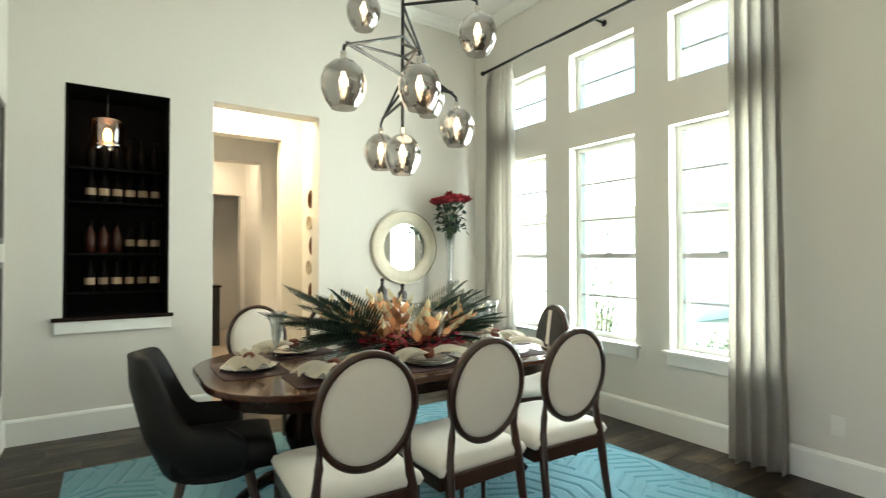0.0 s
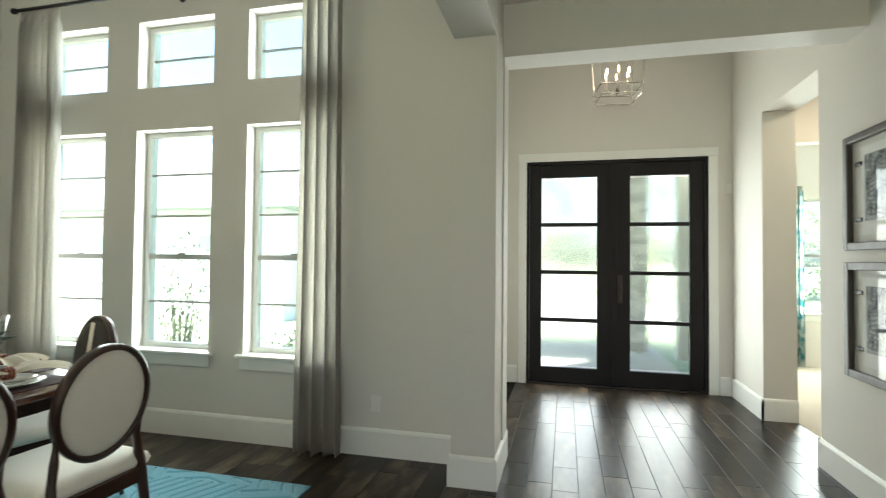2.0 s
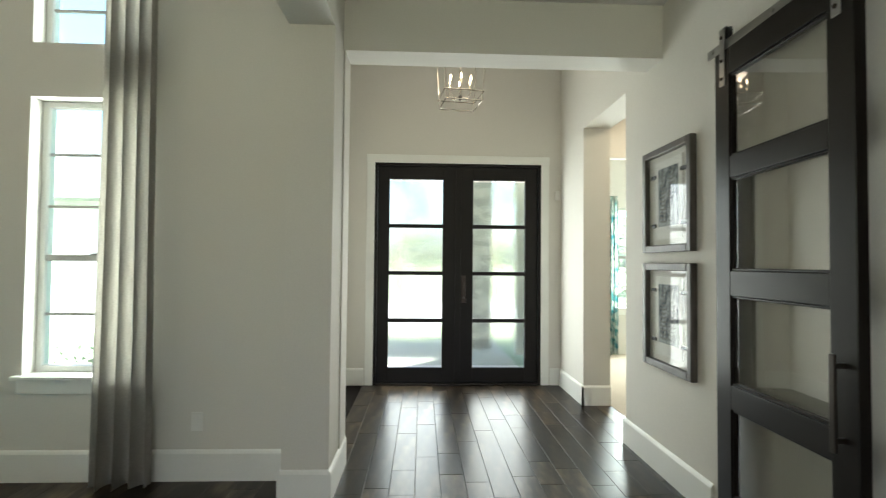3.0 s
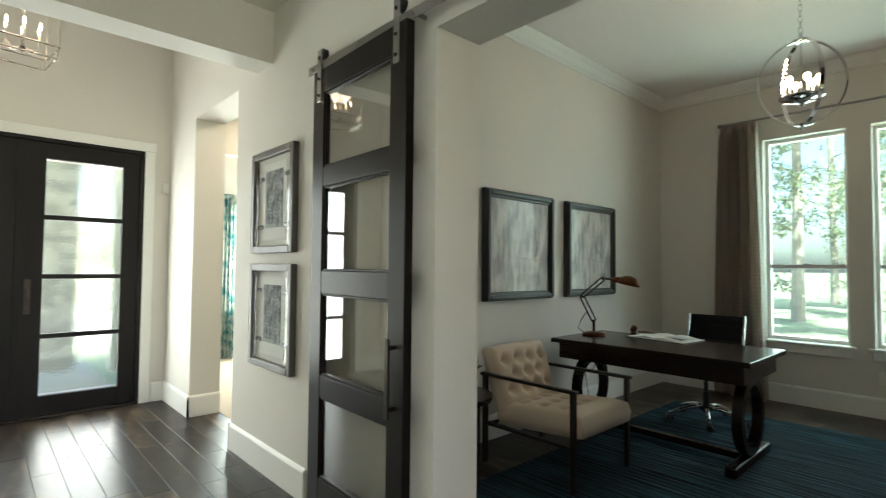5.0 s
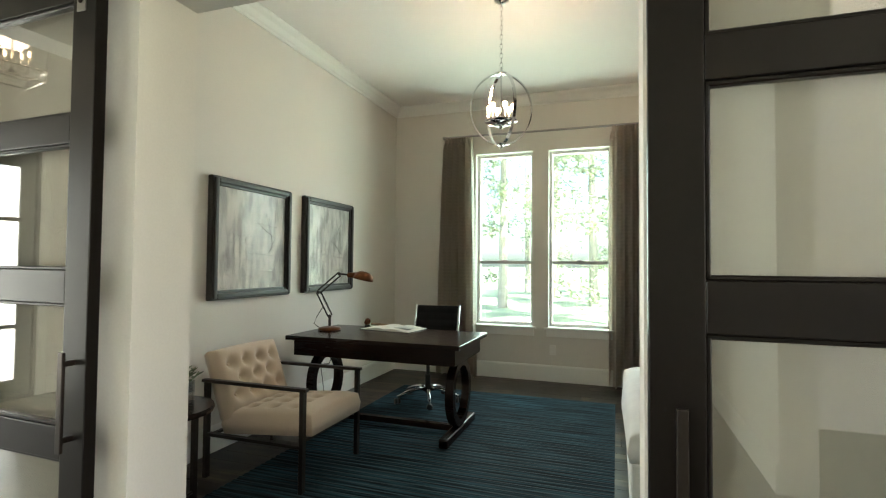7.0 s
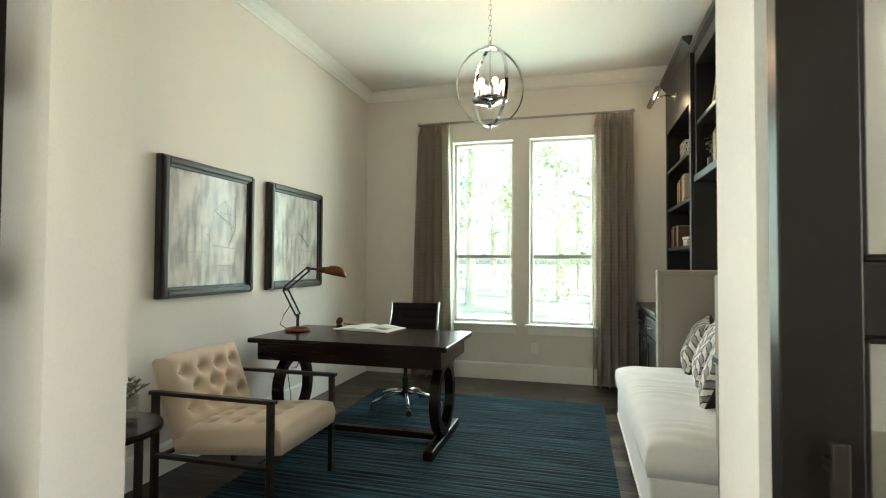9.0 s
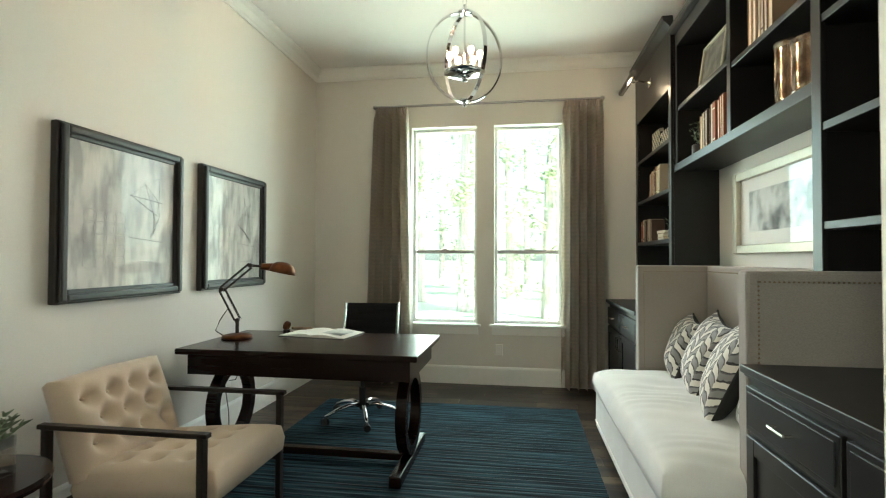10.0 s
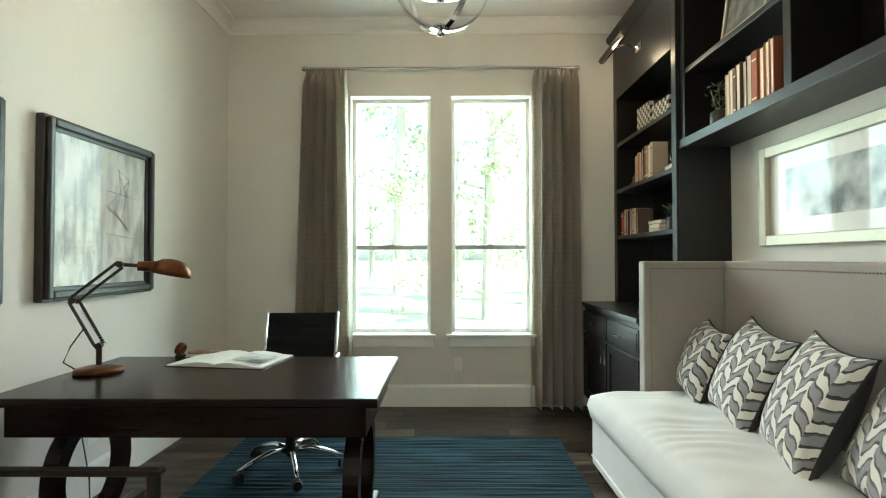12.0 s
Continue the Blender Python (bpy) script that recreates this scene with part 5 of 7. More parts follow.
def settee():
    ob = thing("settee", (0, -4.09, 0), "grey linen high-back settee with nailhead trim and wide seat cushion", "settee")
    y0, y1 = -0.87, 0.995
    part("base", boxed(-0.44, 0.425, y0 + 0.01, y1 - 0.01, 0.05, 0.325, bevel=0.012), M_SEAT, ob)
    part("welt", tube(bmesh.new(), [(0.428, y0 + 0.02, 0.10), (0.428, y1 - 0.02, 0.10)], 0.006, 6), M_SEAT, ob)
    for x in (-0.38, 0.37):
        for y in (y0 + 0.07, y1 - 0.07):
            part("foot", boxed(x - 0.03, x + 0.03, y - 0.03, y + 0.03, 0, 0.05, bevel=0.004), M_DARKWOOD, ob)
    part("seat_cushion", wrinkle(cushion(bmesh.new(), -0.34, 0.435, y0 + 0.02, y1 - 0.02, 0.325, 0.475, 0.07, 120, [], 0)), M_SEAT, ob, "pale grey plump seat cushion", smooth=True)
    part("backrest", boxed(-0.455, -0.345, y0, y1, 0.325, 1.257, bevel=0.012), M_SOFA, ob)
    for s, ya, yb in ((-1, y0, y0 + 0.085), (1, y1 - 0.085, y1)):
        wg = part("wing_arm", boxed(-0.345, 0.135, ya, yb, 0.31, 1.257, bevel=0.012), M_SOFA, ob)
        inner = yb + 0.001 if s < 0 else ya - 0.001
        outer = ya - 0.001 if s < 0 else yb + 0.001
        for yy in (inner, outer):
            nails = bmesh.new()
            pts = [(-0.32 + 0.017 * k, 1.215) for k in range(25)] + [(0.093, 1.215 - 0.017 * k) for k in range(42)]
            d = 1 if yy > (ya + yb) / 2 else -1
            for x, z in pts:
                lathe(nails, [(0.0048, 0), (0.0036, 0.0025), (0, 0.0034)], 6, (x, yy, z), pose(0, 0, 0, -90 * d))
            part("nailhead_trim", nails, M_NAIL, wg, "row of antique brass nailheads", kind="stuff")
    nails = bmesh.new()
    for k in range(97):
        lathe(nails, [(0.0048, 0), (0.0036, 0.0025), (0, 0.0034)], 6, (-0.344, y0 + 0.10 + k * 0.0172, 1.215), pose(0, 0, 0, 0, 90))
    part("nailhead_trim", nails, M_NAIL, ob, "row of antique brass nailheads", kind="stuff")


settee()


def chain_cloth():
    """Woven cloth of interlocking hooked links in ivory, grey and charcoal."""
    m = bpy.data.materials.new("chain_link_weave")
    m.use_nodes = True
    n, l = m.node_tree.nodes, m.node_tree.links
    bs = n["Principled BSDF"]
    bs.inputs["Roughness"].default_value = 0.85
    bs.inputs["Sheen Weight"].default_value = 0.2
    tc = n.new("ShaderNodeTexCoord")
    wob = n.new("ShaderNodeTexNoise")
    wob.inputs["Scale"].default_value = 22
    l.new(tc.outputs["Object"], wob.inputs["Vector"])
    mixv = n.new("ShaderNodeVectorMath")
    mixv.operation = "MULTIPLY_ADD"
    mixv.inputs[1].default_value = (0.022, 0.022, 0)
    l.new(wob.outputs["Color"], mixv.inputs[0])
    l.new(tc.outputs["Object"], mixv.inputs[2])
    sep = n.new("ShaderNodeSeparateXYZ")
    l.new(mixv.outputs[0], sep.inputs[0])

    def op(kind, a, b=None, c=None):
        q = n.new("ShaderNodeMath")
        q.operation = kind
        for i, v in enumerate((a, b, c)):
            if isinstance(v, (int, float)):
                q.inputs[i].default_value = v
            elif v is not None:
                l.new(v, q.inputs[i])
        return q.outputs[0]

    u = op("DIVIDE", sep.outputs["X"], 0.135)
    zig = op("PINGPONG", u, 0.5)
    soft = op("MULTIPLY", op("SINE", op("MULTIPLY", u, 4 * math.pi)), 0.10)
    p = op("ADD", op("MULTIPLY_ADD", zig, 1.35, op("DIVIDE", sep.outputs["Y"], 0.098)), soft)
    half = op("MULTIPLY", op("FLOOR", op("MULTIPLY", u, 2.0)), 0.31)
    fp = op("FRACT", op("ADD", p, half))
    ramp = n.new("ShaderNodeValToRGB")
    cr = ramp.color_ramp
    cr.interpolation = "CONSTANT"
    cr.elements[0].position, cr.elements[0].color = 0.0, (0.64, 0.60, 0.53, 1)
    cr.elements[1].position, cr.elements[1].color = 0.40, (0.035, 0.032, 0.03, 1)
    for pos, c in ((0.52, 0.215), (0.86, 0.10), (0.93, 0.035)):
        e = cr.elements.new(pos)
        e.color = (c, c * 0.97, c * 0.94, 1)
    l.new(fp, ramp.inputs[0])
    l.new(ramp.outputs[0], bs.inputs["Base Color"])
    fine = n.new("ShaderNodeTexNoise")
    fine.inputs["Scale"].default_value = 260
    l.new(tc.outputs["Object"], fine.inputs["Vector"])
    bp = n.new("ShaderNodeBump")
    bp.inputs["Strength"].default_value, bp.inputs["Distance"].default_value = 0.35, 0.002
    l.new(fine.outputs["Fac"], bp.inputs["Height"])
    l.new(bp.outputs["Normal"], bs.inputs["Normal"])
    return m


M_CHAIN = chain_cloth()
M_PBLACK = mat("charcoal_pillow_back", (0.02, 0.019, 0.018), 0.85, grain=0.1, scale=200, blotch=0.05, bump=0.3)


def pillow(m, size, seed):
    """A plump square pillow with drawn-out corners. Local z is its thickness."""
    ob = thing("throw_pillow", (0, 0, 0), "grey, ivory and black chain-patterned throw pillow on the settee", "pillow", "settee pillows")
    ob.matrix_world = m
    h, n = size / 2, 30
    r = random.Random(seed)
    dents = [(r.uniform(-0.7, 0.7), r.uniform(-0.7, 0.7), r.uniform(-0.010, 0.012)) for _ in range(6)]

    def at(u, v, side):
        ex = 1 - 0.13 * (1 - abs(v) ** 2) * abs(u) ** 3
        ey = 1 - 0.13 * (1 - abs(u) ** 2) * abs(v) ** 3
        th = 0.092 * max(0.0, (1 - abs(u) ** 2.4) * (1 - abs(v) ** 2.4)) ** 0.55
        th += min(1, th / 0.05) * sum(d * math.exp(-((u - a) ** 2 + (v - b) ** 2) / 0.12) for a, b, d in dents)
        return Vector((u * h * ex, v * h * ey, side * (th + 0.003)))

    for side, name, cloth in ((1, "front_cloth", M_CHAIN), (-1, "back_cloth", M_PBLACK)):
        bm = bmesh.new()
        g = [[bm.verts.new(at(-1 + 2 * i / n, -1 + 2 * j / n, side)) for j in range(n + 1)] for i in range(n + 1)]
        for i in range(n):
            for j in range(n):
                q = (g[i][j], g[i + 1][j], g[i + 1][j + 1], g[i][j + 1])
                bm.faces.new(q if side > 0 else q[::-1])
        part(name, bm, cloth, ob, smooth=True)
    pts = []
    for k in range(48):
        s, f = divmod(k, 12)
        t = -1 + 2 * f / 12
        u, v = ((t, -1), (1, t), (-t, 1), (-1, -t))[s]
        p = at(u, v, 1)
        p.z = 0
        pts.append(p)
    part("piping", tube(bmesh.new(), pts, 0.006, 6, True), M_PBLACK, ob, "black piped edge", smooth=True)


for (px, py, pz), size, rx, rz, tw, sd in (((-0.13, -4.72, 0.70), 0.44, 68, 80, -5, 1), ((-0.13, -4.30, 0.72), 0.50, 66, 82, -7, 2), ((-0.07, -3.81, 0.725), 0.51, 66, 74, -3, 3), ((-0.09, -3.39, 0.71), 0.48, 66, 80, -6, 4)):
    pillow(Matrix.Translation((px, py, pz)) @ pose(0, 0, 0, 0, 0, rz) @ pose(0, 0, 0, rx) @ pose(0, 0, 0, 0, 0, tw), size, sd)

# ---- study chandelier ----


def orb_chandelier():
    ob = thing("orb_chandelier", (1.32, -4.02, 2.215), "polished nickel orb chandelier with lit candle bulbs", "chandelier")
    for rz, rx in ((20, 0.235), (-48, 0.205)):
        bm = bmesh.new()
        n = 64
        for k in range(n):
            vs = []
            for t in (2 * math.pi * k / n, 2 * math.pi * (k + 1) / n):
                for r in (1.0, 0.965):
                    for w in (-0.012, 0.012):
                        vs.append(bm.verts.new((rx * r * math.cos(t), w, 0.30 + 0.275 * r * math.sin(t))))
            for q in ((0, 1, 5, 4), (2, 6, 7, 3), (0, 4, 6, 2), (1, 3, 7, 5)):
                bm.faces.new([vs[i] for i in q])
        bmesh.ops.remove_doubles(bm, verts=bm.verts, dist=1e-5)
        bmesh.ops.recalc_face_normals(bm, faces=bm.faces)
        part("hoop", turn(bm, pose(0, 0, 0, 0, 0, rz)), M_CHROME, ob, "polished oval hoop")
    part("finial", lathe(bmesh.new(), [(0, 0), (0.014, 0.006), (0.016, 0.016), (0.008, 0.026), (0.04, 0.032), (0.04, 0.04), (0, 0.04)], 20), M_CHROME, ob, smooth=True)
    part("top_cap", lathe(bmesh.new(), [(0.0, 0.565), (0.045, 0.568), (0.045, 0.578), (0.012, 0.59), (0.012, 0.62), (0, 0.62)], 20), M_CHROME, ob, smooth=True)
    part("stem", rod(bmesh.new(), (0, 0, 0.20), (0, 0, 0.57), 0.006), M_CHROME, ob)
    part("dish", lathe(bmesh.new(), [(0, 0.15), (0.018, 0.155), (0.012, 0.172), (0.05, 0.178), (0.105, 0.195), (0.125, 0.205), (0.125, 0.212), (0.10, 0.206), (0, 0.206)], 32), M_CHROME, ob, smooth=True)
    for k in range(6):
        a = 2 * math.pi * k / 6
        x, y = 0.092 * math.cos(a), 0.085 * math.sin(a)
        c = part("candle_sleeve", lathe(bmesh.new(), [(0.014, 0.205), (0.016, 0.21), (0.008, 0.215), (0.008, 0.285), (0, 0.285)], 12, (x, y, 0)), M_CHROME, ob, smooth=True)
        part("bulb", lathe(bmesh.new(), [(0.007, 0.285), (0.015, 0.300), (0.019, 0.315), (0.015, 0.331), (0, 0.339)], 14, (x, y, 0)), M_BULB, c, "glowing warm round bulb", smooth=True)
    for k in range(14):
        z = 0.62 + k * 0.036
        m = pose(0, 0, z + 0.02, 90, 0, 90 * (k % 2))
        part("chain_link", tube(bmesh.new(), [m @ Vector((0.011 * math.cos(t * math.pi / 6), 0.022 * math.sin(t * math.pi / 6), 0)) for t in range(12)], 0.0025, 5, True), M_CHROME, ob)
    part("canopy", lathe(bmesh.new(), [(0.0, 1.105), (0.02, 1.11), (0.055, 1.13), (0.062, 1.142), (0, 1.143)], 24), M_CHROME, ob, smooth=True)
    for k in range(6):
        a = 2 * math.pi * k / 6
        bulb_light("chandelier_light", (1.32 + 0.092 * math.cos(a), -4.02 + 0.085 * math.sin(a), 2.215 + 0.348), 0.31, (1.0, 0.68, 0.42), r=0.006)


orb_chandelier()

# ---- dining room ----
RAIL_R = 0.19


def ellipse_ring(rx, rz, b, d, n=44):
    """An oval wooden rim in the xz plane, b wide and d deep."""
    bm = bmesh.new()
    for k in range(n):
        vs = []
        for t in (2 * math.pi * k / n, 2 * math.pi * (k + 1) / n):
            c, s = math.cos(t), math.sin(t)
            for o, y in ((0, -d / 2 + 0.006), (0, d / 2 - 0.006), (b * 0.3, d / 2), (b, d / 2 - 0.004), (b, -d / 2 + 0.004), (b * 0.3, -d / 2)):
                vs.append(bm.verts.new(((rx - b + o) * c, y, (rz - b + o) * s)))
        for i in range(6):
            j = (i + 1) % 6
            bm.faces.new((vs[i], vs[j], vs[6 + j], vs[6 + i]))
    bmesh.ops.remove_doubles(bm, verts=bm.verts, dist=1e-5)
    bmesh.ops.recalc_face_normals(bm, faces=bm.faces)
    return bm


def oval_pad(rx, rz, d, n=36):
    bm = bmesh.new()
    rings = []
    for f, y in ((1.0, 0.0), (0.97, 0.6), (0.85, 0.85), (0.6, 0.97), (0.3, 1.0)):
        rings.append([bm.verts.new((rx * f * math.cos(2 * math.pi * k / n), y * d, rz * f * math.sin(2 * math.pi * k / n))) for k in range(n)])
    for a, b in zip(rings, rings[1:]):
        for k in range(n):
            bm.faces.new((a[k], a[(k + 1) % n], b[(k + 1) % n], b[k]))
    bm.faces.new(rings[-1])
    bmesh.ops.recalc_face_normals(bm, faces=bm.faces)
    return bm


M_SEATLINEN = mat("ivory_seat_linen", (0.78, 0.75, 0.68), 0.8, grain=0.05, scale=260, blotch=0.04, bump=0.3, sheen=0.3)


def dining_chair(pad_back, pad_front, label):
    """Oval-back side chair that faces local +y."""
    ob = thing("dining_chair", (0, 0, 0), label, "chair", "dining chairs")
    tilt = pose(0, -0.235, 0.745, 7)
    part("back_rim", turn(ellipse_ring(0.205, 0.232, 0.024, 0.04), tilt), M_FRAMEWOOD, ob, "oval walnut back rim", smooth=True)
    part("back_pad", turn(oval_pad(0.183, 0.21, -0.018), tilt), pad_back, ob, "upholstered outside back", smooth=True)
    part("inner_pad", turn(oval_pad(0.183, 0.21, 0.035), tilt), pad_front, ob, "upholstered inside back", smooth=True)
    for s in (-1, 1):
        bm = bmesh.new()
        path = [(s * 0.205, -0.29, 0.0), (s * 0.20, -0.25, 0.22), (s * 0.195, -0.22, 0.42), (s * 0.175, -0.212, 0.56), (s * 0.178, -0.225, 0.66)]
        tube(bm, path, [0.014, 0.019, 0.023, 0.017, 0.012], 8)
        part("rear_leg", bm, M_FRAMEWOOD, ob, smooth=True)
        bm = bmesh.new()
        tube(bm, [(s * 0.215, 0.225, 0.0), (s * 0.215, 0.225, 0.25), (s * 0.215, 0.225, 0.40)], [0.014, 0.021, 0.025], 4)
        part("front_leg", bm, M_FRAMEWOOD, ob)
    ap = bmesh.new()
    box(ap, -0.235, 0.235, 0.215, 0.245, 0.355, 0.42, 0.004)
    box(ap, -0.205, 0.205, -0.235, -0.205, 0.355, 0.42, 0.004)
    for s in (-1, 1):
        box(ap, min(s * 0.205, s * 0.235), max(s * 0.205, s * 0.235), -0.21, 0.22, 0.355, 0.42, 0.004)
    part("seat_rail", ap, M_FRAMEWOOD, ob)
    part("seat", cushion(bmesh.new(), -0.235, 0.235, -0.215, 0.25, 0.415, 0.475, 0.03, 20), M_SEATLINEN, ob, "cream linen seat", smooth=True)
    return ob


D_LABEL = "walnut dining chair with cream oval upholstered back, at the table"
ch = dining_chair(M_LINEN, M_LINEN, D_LABEL)
ch.matrix_world = pose(1.03, 2.045, 0.012, 0, 0, -3)
copy_thing(ch, pose(1.575, 2.04, 0.012, 0, 0, 2))
copy_thing(ch, pose(2.125, 2.03, 0.012, 0, 0, -2))
copy_thing(ch, pose(1.08, 3.60, 0.012, 0, 0, 176))
copy_thing(ch, pose(1.66, 3.58, 0.012, 0, 0, 182))
copy_thing(ch, pose(2.24, 3.60, 0.012, 0, 0, 178))
M_STRIPE = mat("dark_striped_fabric", (0.02, 0.018, 0.016), 0.6, blotch=0.1, bump=0.2, scale=120)
host = dining_chair(M_STRIPE, M_STRIPE, "walnut oval-back chair with dark striped fabric, at the table end")
host.matrix_world = pose(2.60, 2.70, 0.012, 0, 0, 74) @ Matrix.Diagonal((1.0, 1.0, 1.01, 1.0))
part("stripe", turn(boxed(-0.022, 0.022, 0.036, 0.039, -0.19, 0.19, bevel=0.001), pose(0, -0.235, 0.745, 7)), M_LINEN, host, "pale centre stripe")


def barrel_chair():
    """Curved shell chair that faces local +x."""
    ob = thing("barrel_chair", (0.645, 2.70, 0.012), "charcoal barrel armchair with curved back at the table end", "armchair", rz=-10)
    n = 48
    bm = bmesh.new()
    outer, inner = [], []
    for k in range(n + 1):
        a = radians(62 + 236 * k / n)
        s = abs(k / n * 2 - 1)
        e = max(0.0, min(1.0, (s - 0.30) / 0.34))
        top = 0.885 - 0.02 * s - 0.305 * e * e * (3 - 2 * e) - 0.05 * max(0.0, s - 0.88) / 0.12
        o, i = [], []
        for q, rr in ((0, 0.205), (0.3, 0.250), (0.75, 0.272), (1.0, 0.262)):
            z = 0.345 + (top - 0.345) * q
            lean = 0.055 * q * (1 - e) + 0.02 * q
            ax = 1.12
            o.append(bm.verts.new((rr * ax * math.cos(a) - lean, rr * math.sin(a), z)))
            w = 0.05 if q < 1 else 0.038
            i.append(bm.verts.new(((rr - w) * ax * math.cos(a) - lean, (rr - w) * math.sin(a), z + (0.012 if q == 1 else 0))))
        outer.append(o)
        inner.append(i)
    for k in range(n):
        for q in range(3):
            bm.faces.new((outer[k][q], outer[k + 1][q], outer[k + 1][q + 1], outer[k][q + 1]))
            bm.faces.new((inner[k][q], inner[k][q + 1], inner[k + 1][q + 1], inner[k + 1][q]))
        bm.faces.new((outer[k][3], outer[k + 1][3], inner[k + 1][3], inner[k][3]))
        bm.faces.new((outer[k][0], inner[k][0], inner[k + 1][0], outer[k + 1][0]))
    for k in (0, n):
        for q in range(3):
            bm.faces.new((outer[k][q], outer[k][q + 1], inner[k][q + 1], inner[k][q]))
    bmesh.ops.recalc_face_normals(bm, faces=bm.faces)
    part("shell", bm, M_DARKLEATHER, ob, "curved charcoal shell back and arms", smooth=True)
    part("seat_cushion", cushion(bmesh.new(), -0.17, 0.25, -0.18, 0.18, 0.355, 0.47, 0.03, 16), M_DARKLEATHER, ob, smooth=True)
    part("seat_base", prism(bmesh.new(), [(0.215 * math.cos(t * math.pi / 16), 0.215 * math.sin(t * math.pi / 16)) for t in range(32)], 0.325, 0.36, 0.01), M_DARKLEATHER, ob)
    for x, y in ((0.17, 0.17), (0.17, -0.17), (-0.17, 0.17), (-0.17, -0.17)):
        part("leg", rod(bmesh.new(), (x * 1.25, y * 1.25, 0), (x * 0.8, y * 0.8, 0.33), 0.012, 10, 0.02), M_FRAMEWOOD, ob)
    return ob


barrel_chair()

M_TABLE = mat("polished_mahogany", (0.042, 0.012, 0.005), 0.12, grain=0.4, scale=8, stretch=(0.5, 5, 5), blotch=0.2, blotch_scale=3, bump=0.02, coat=0.08, spec=0.36)


def racetrack(L, W, n=14, r=0.42):
    pts = []
    for cx, cy, a0 in ((L - r, W - r, 0), (-L + r, W - r, 90), (-L + r, -W + r, 180), (L - r, -W + r, 270)):
        for k in range(n + 1):
            a = radians(a0 + 90 * k / n)
            pts.append((cx + r * math.cos(a), cy + r * math.sin(a)))
    return pts


def dining_table():
    ob = thing("dining_table", (1.58, 2.69, 0.012), "polished mahogany oval dining table on twin pedestals", "table")
    part("tabletop", prism(bmesh.new(), racetrack(1.02, 0.585), 0.728, 0.758, 0.008), M_TABLE, ob)
    part("apron", prism(bmesh.new(), racetrack(0.93, 0.50, 14, 0.36), 0.655, 0.728), M_DARKWOOD, ob)
    for x in (-0.52, 0.52):
        part("pedestal", lathe(bmesh.new(), [(0.10, 0.12), (0.11, 0.16), (0.06, 0.22), (0.05, 0.30), (0.085, 0.38), (0.09, 0.46), (0.05, 0.55), (0.07, 0.60), (0.10, 0.655)], 24, (x, 0, 0)), M_DARKWOOD, ob, smooth=True)
        for a in (45, 135, 225, 315):
            c, s = math.cos(radians(a)), math.sin(radians(a))
            part("claw_leg", tube(bmesh.new(), [(x + c * 0.05, s * 0.05, 0.2), (x + c * 0.2, s * 0.2, 0.15), (x + c * 0.34, s * 0.34, 0.05), (x + c * 0.39, s * 0.39, 0.015)], [0.04, 0.035, 0.024, 0.015], 8), M_DARKWOOD, ob, smooth=True)


dining_table()
ZT = 0.771
M_MATCLOTH = mat("burgundy_placemat", (0.035, 0.010, 0.013), 0.7, grain=0.2, scale=150, blotch=0.08, bump=0.3)
M_NAPKIN = mat("cream_napkin", (0.74, 0.68, 0.56), 0.8, grain=0.06, scale=150, blotch=0.05, bump=0.25, sheen=0.2)
M_BEAD = mat("rust_bead", (0.22, 0.06, 0.03), 0.35, island=0.3, blotch=0.05)


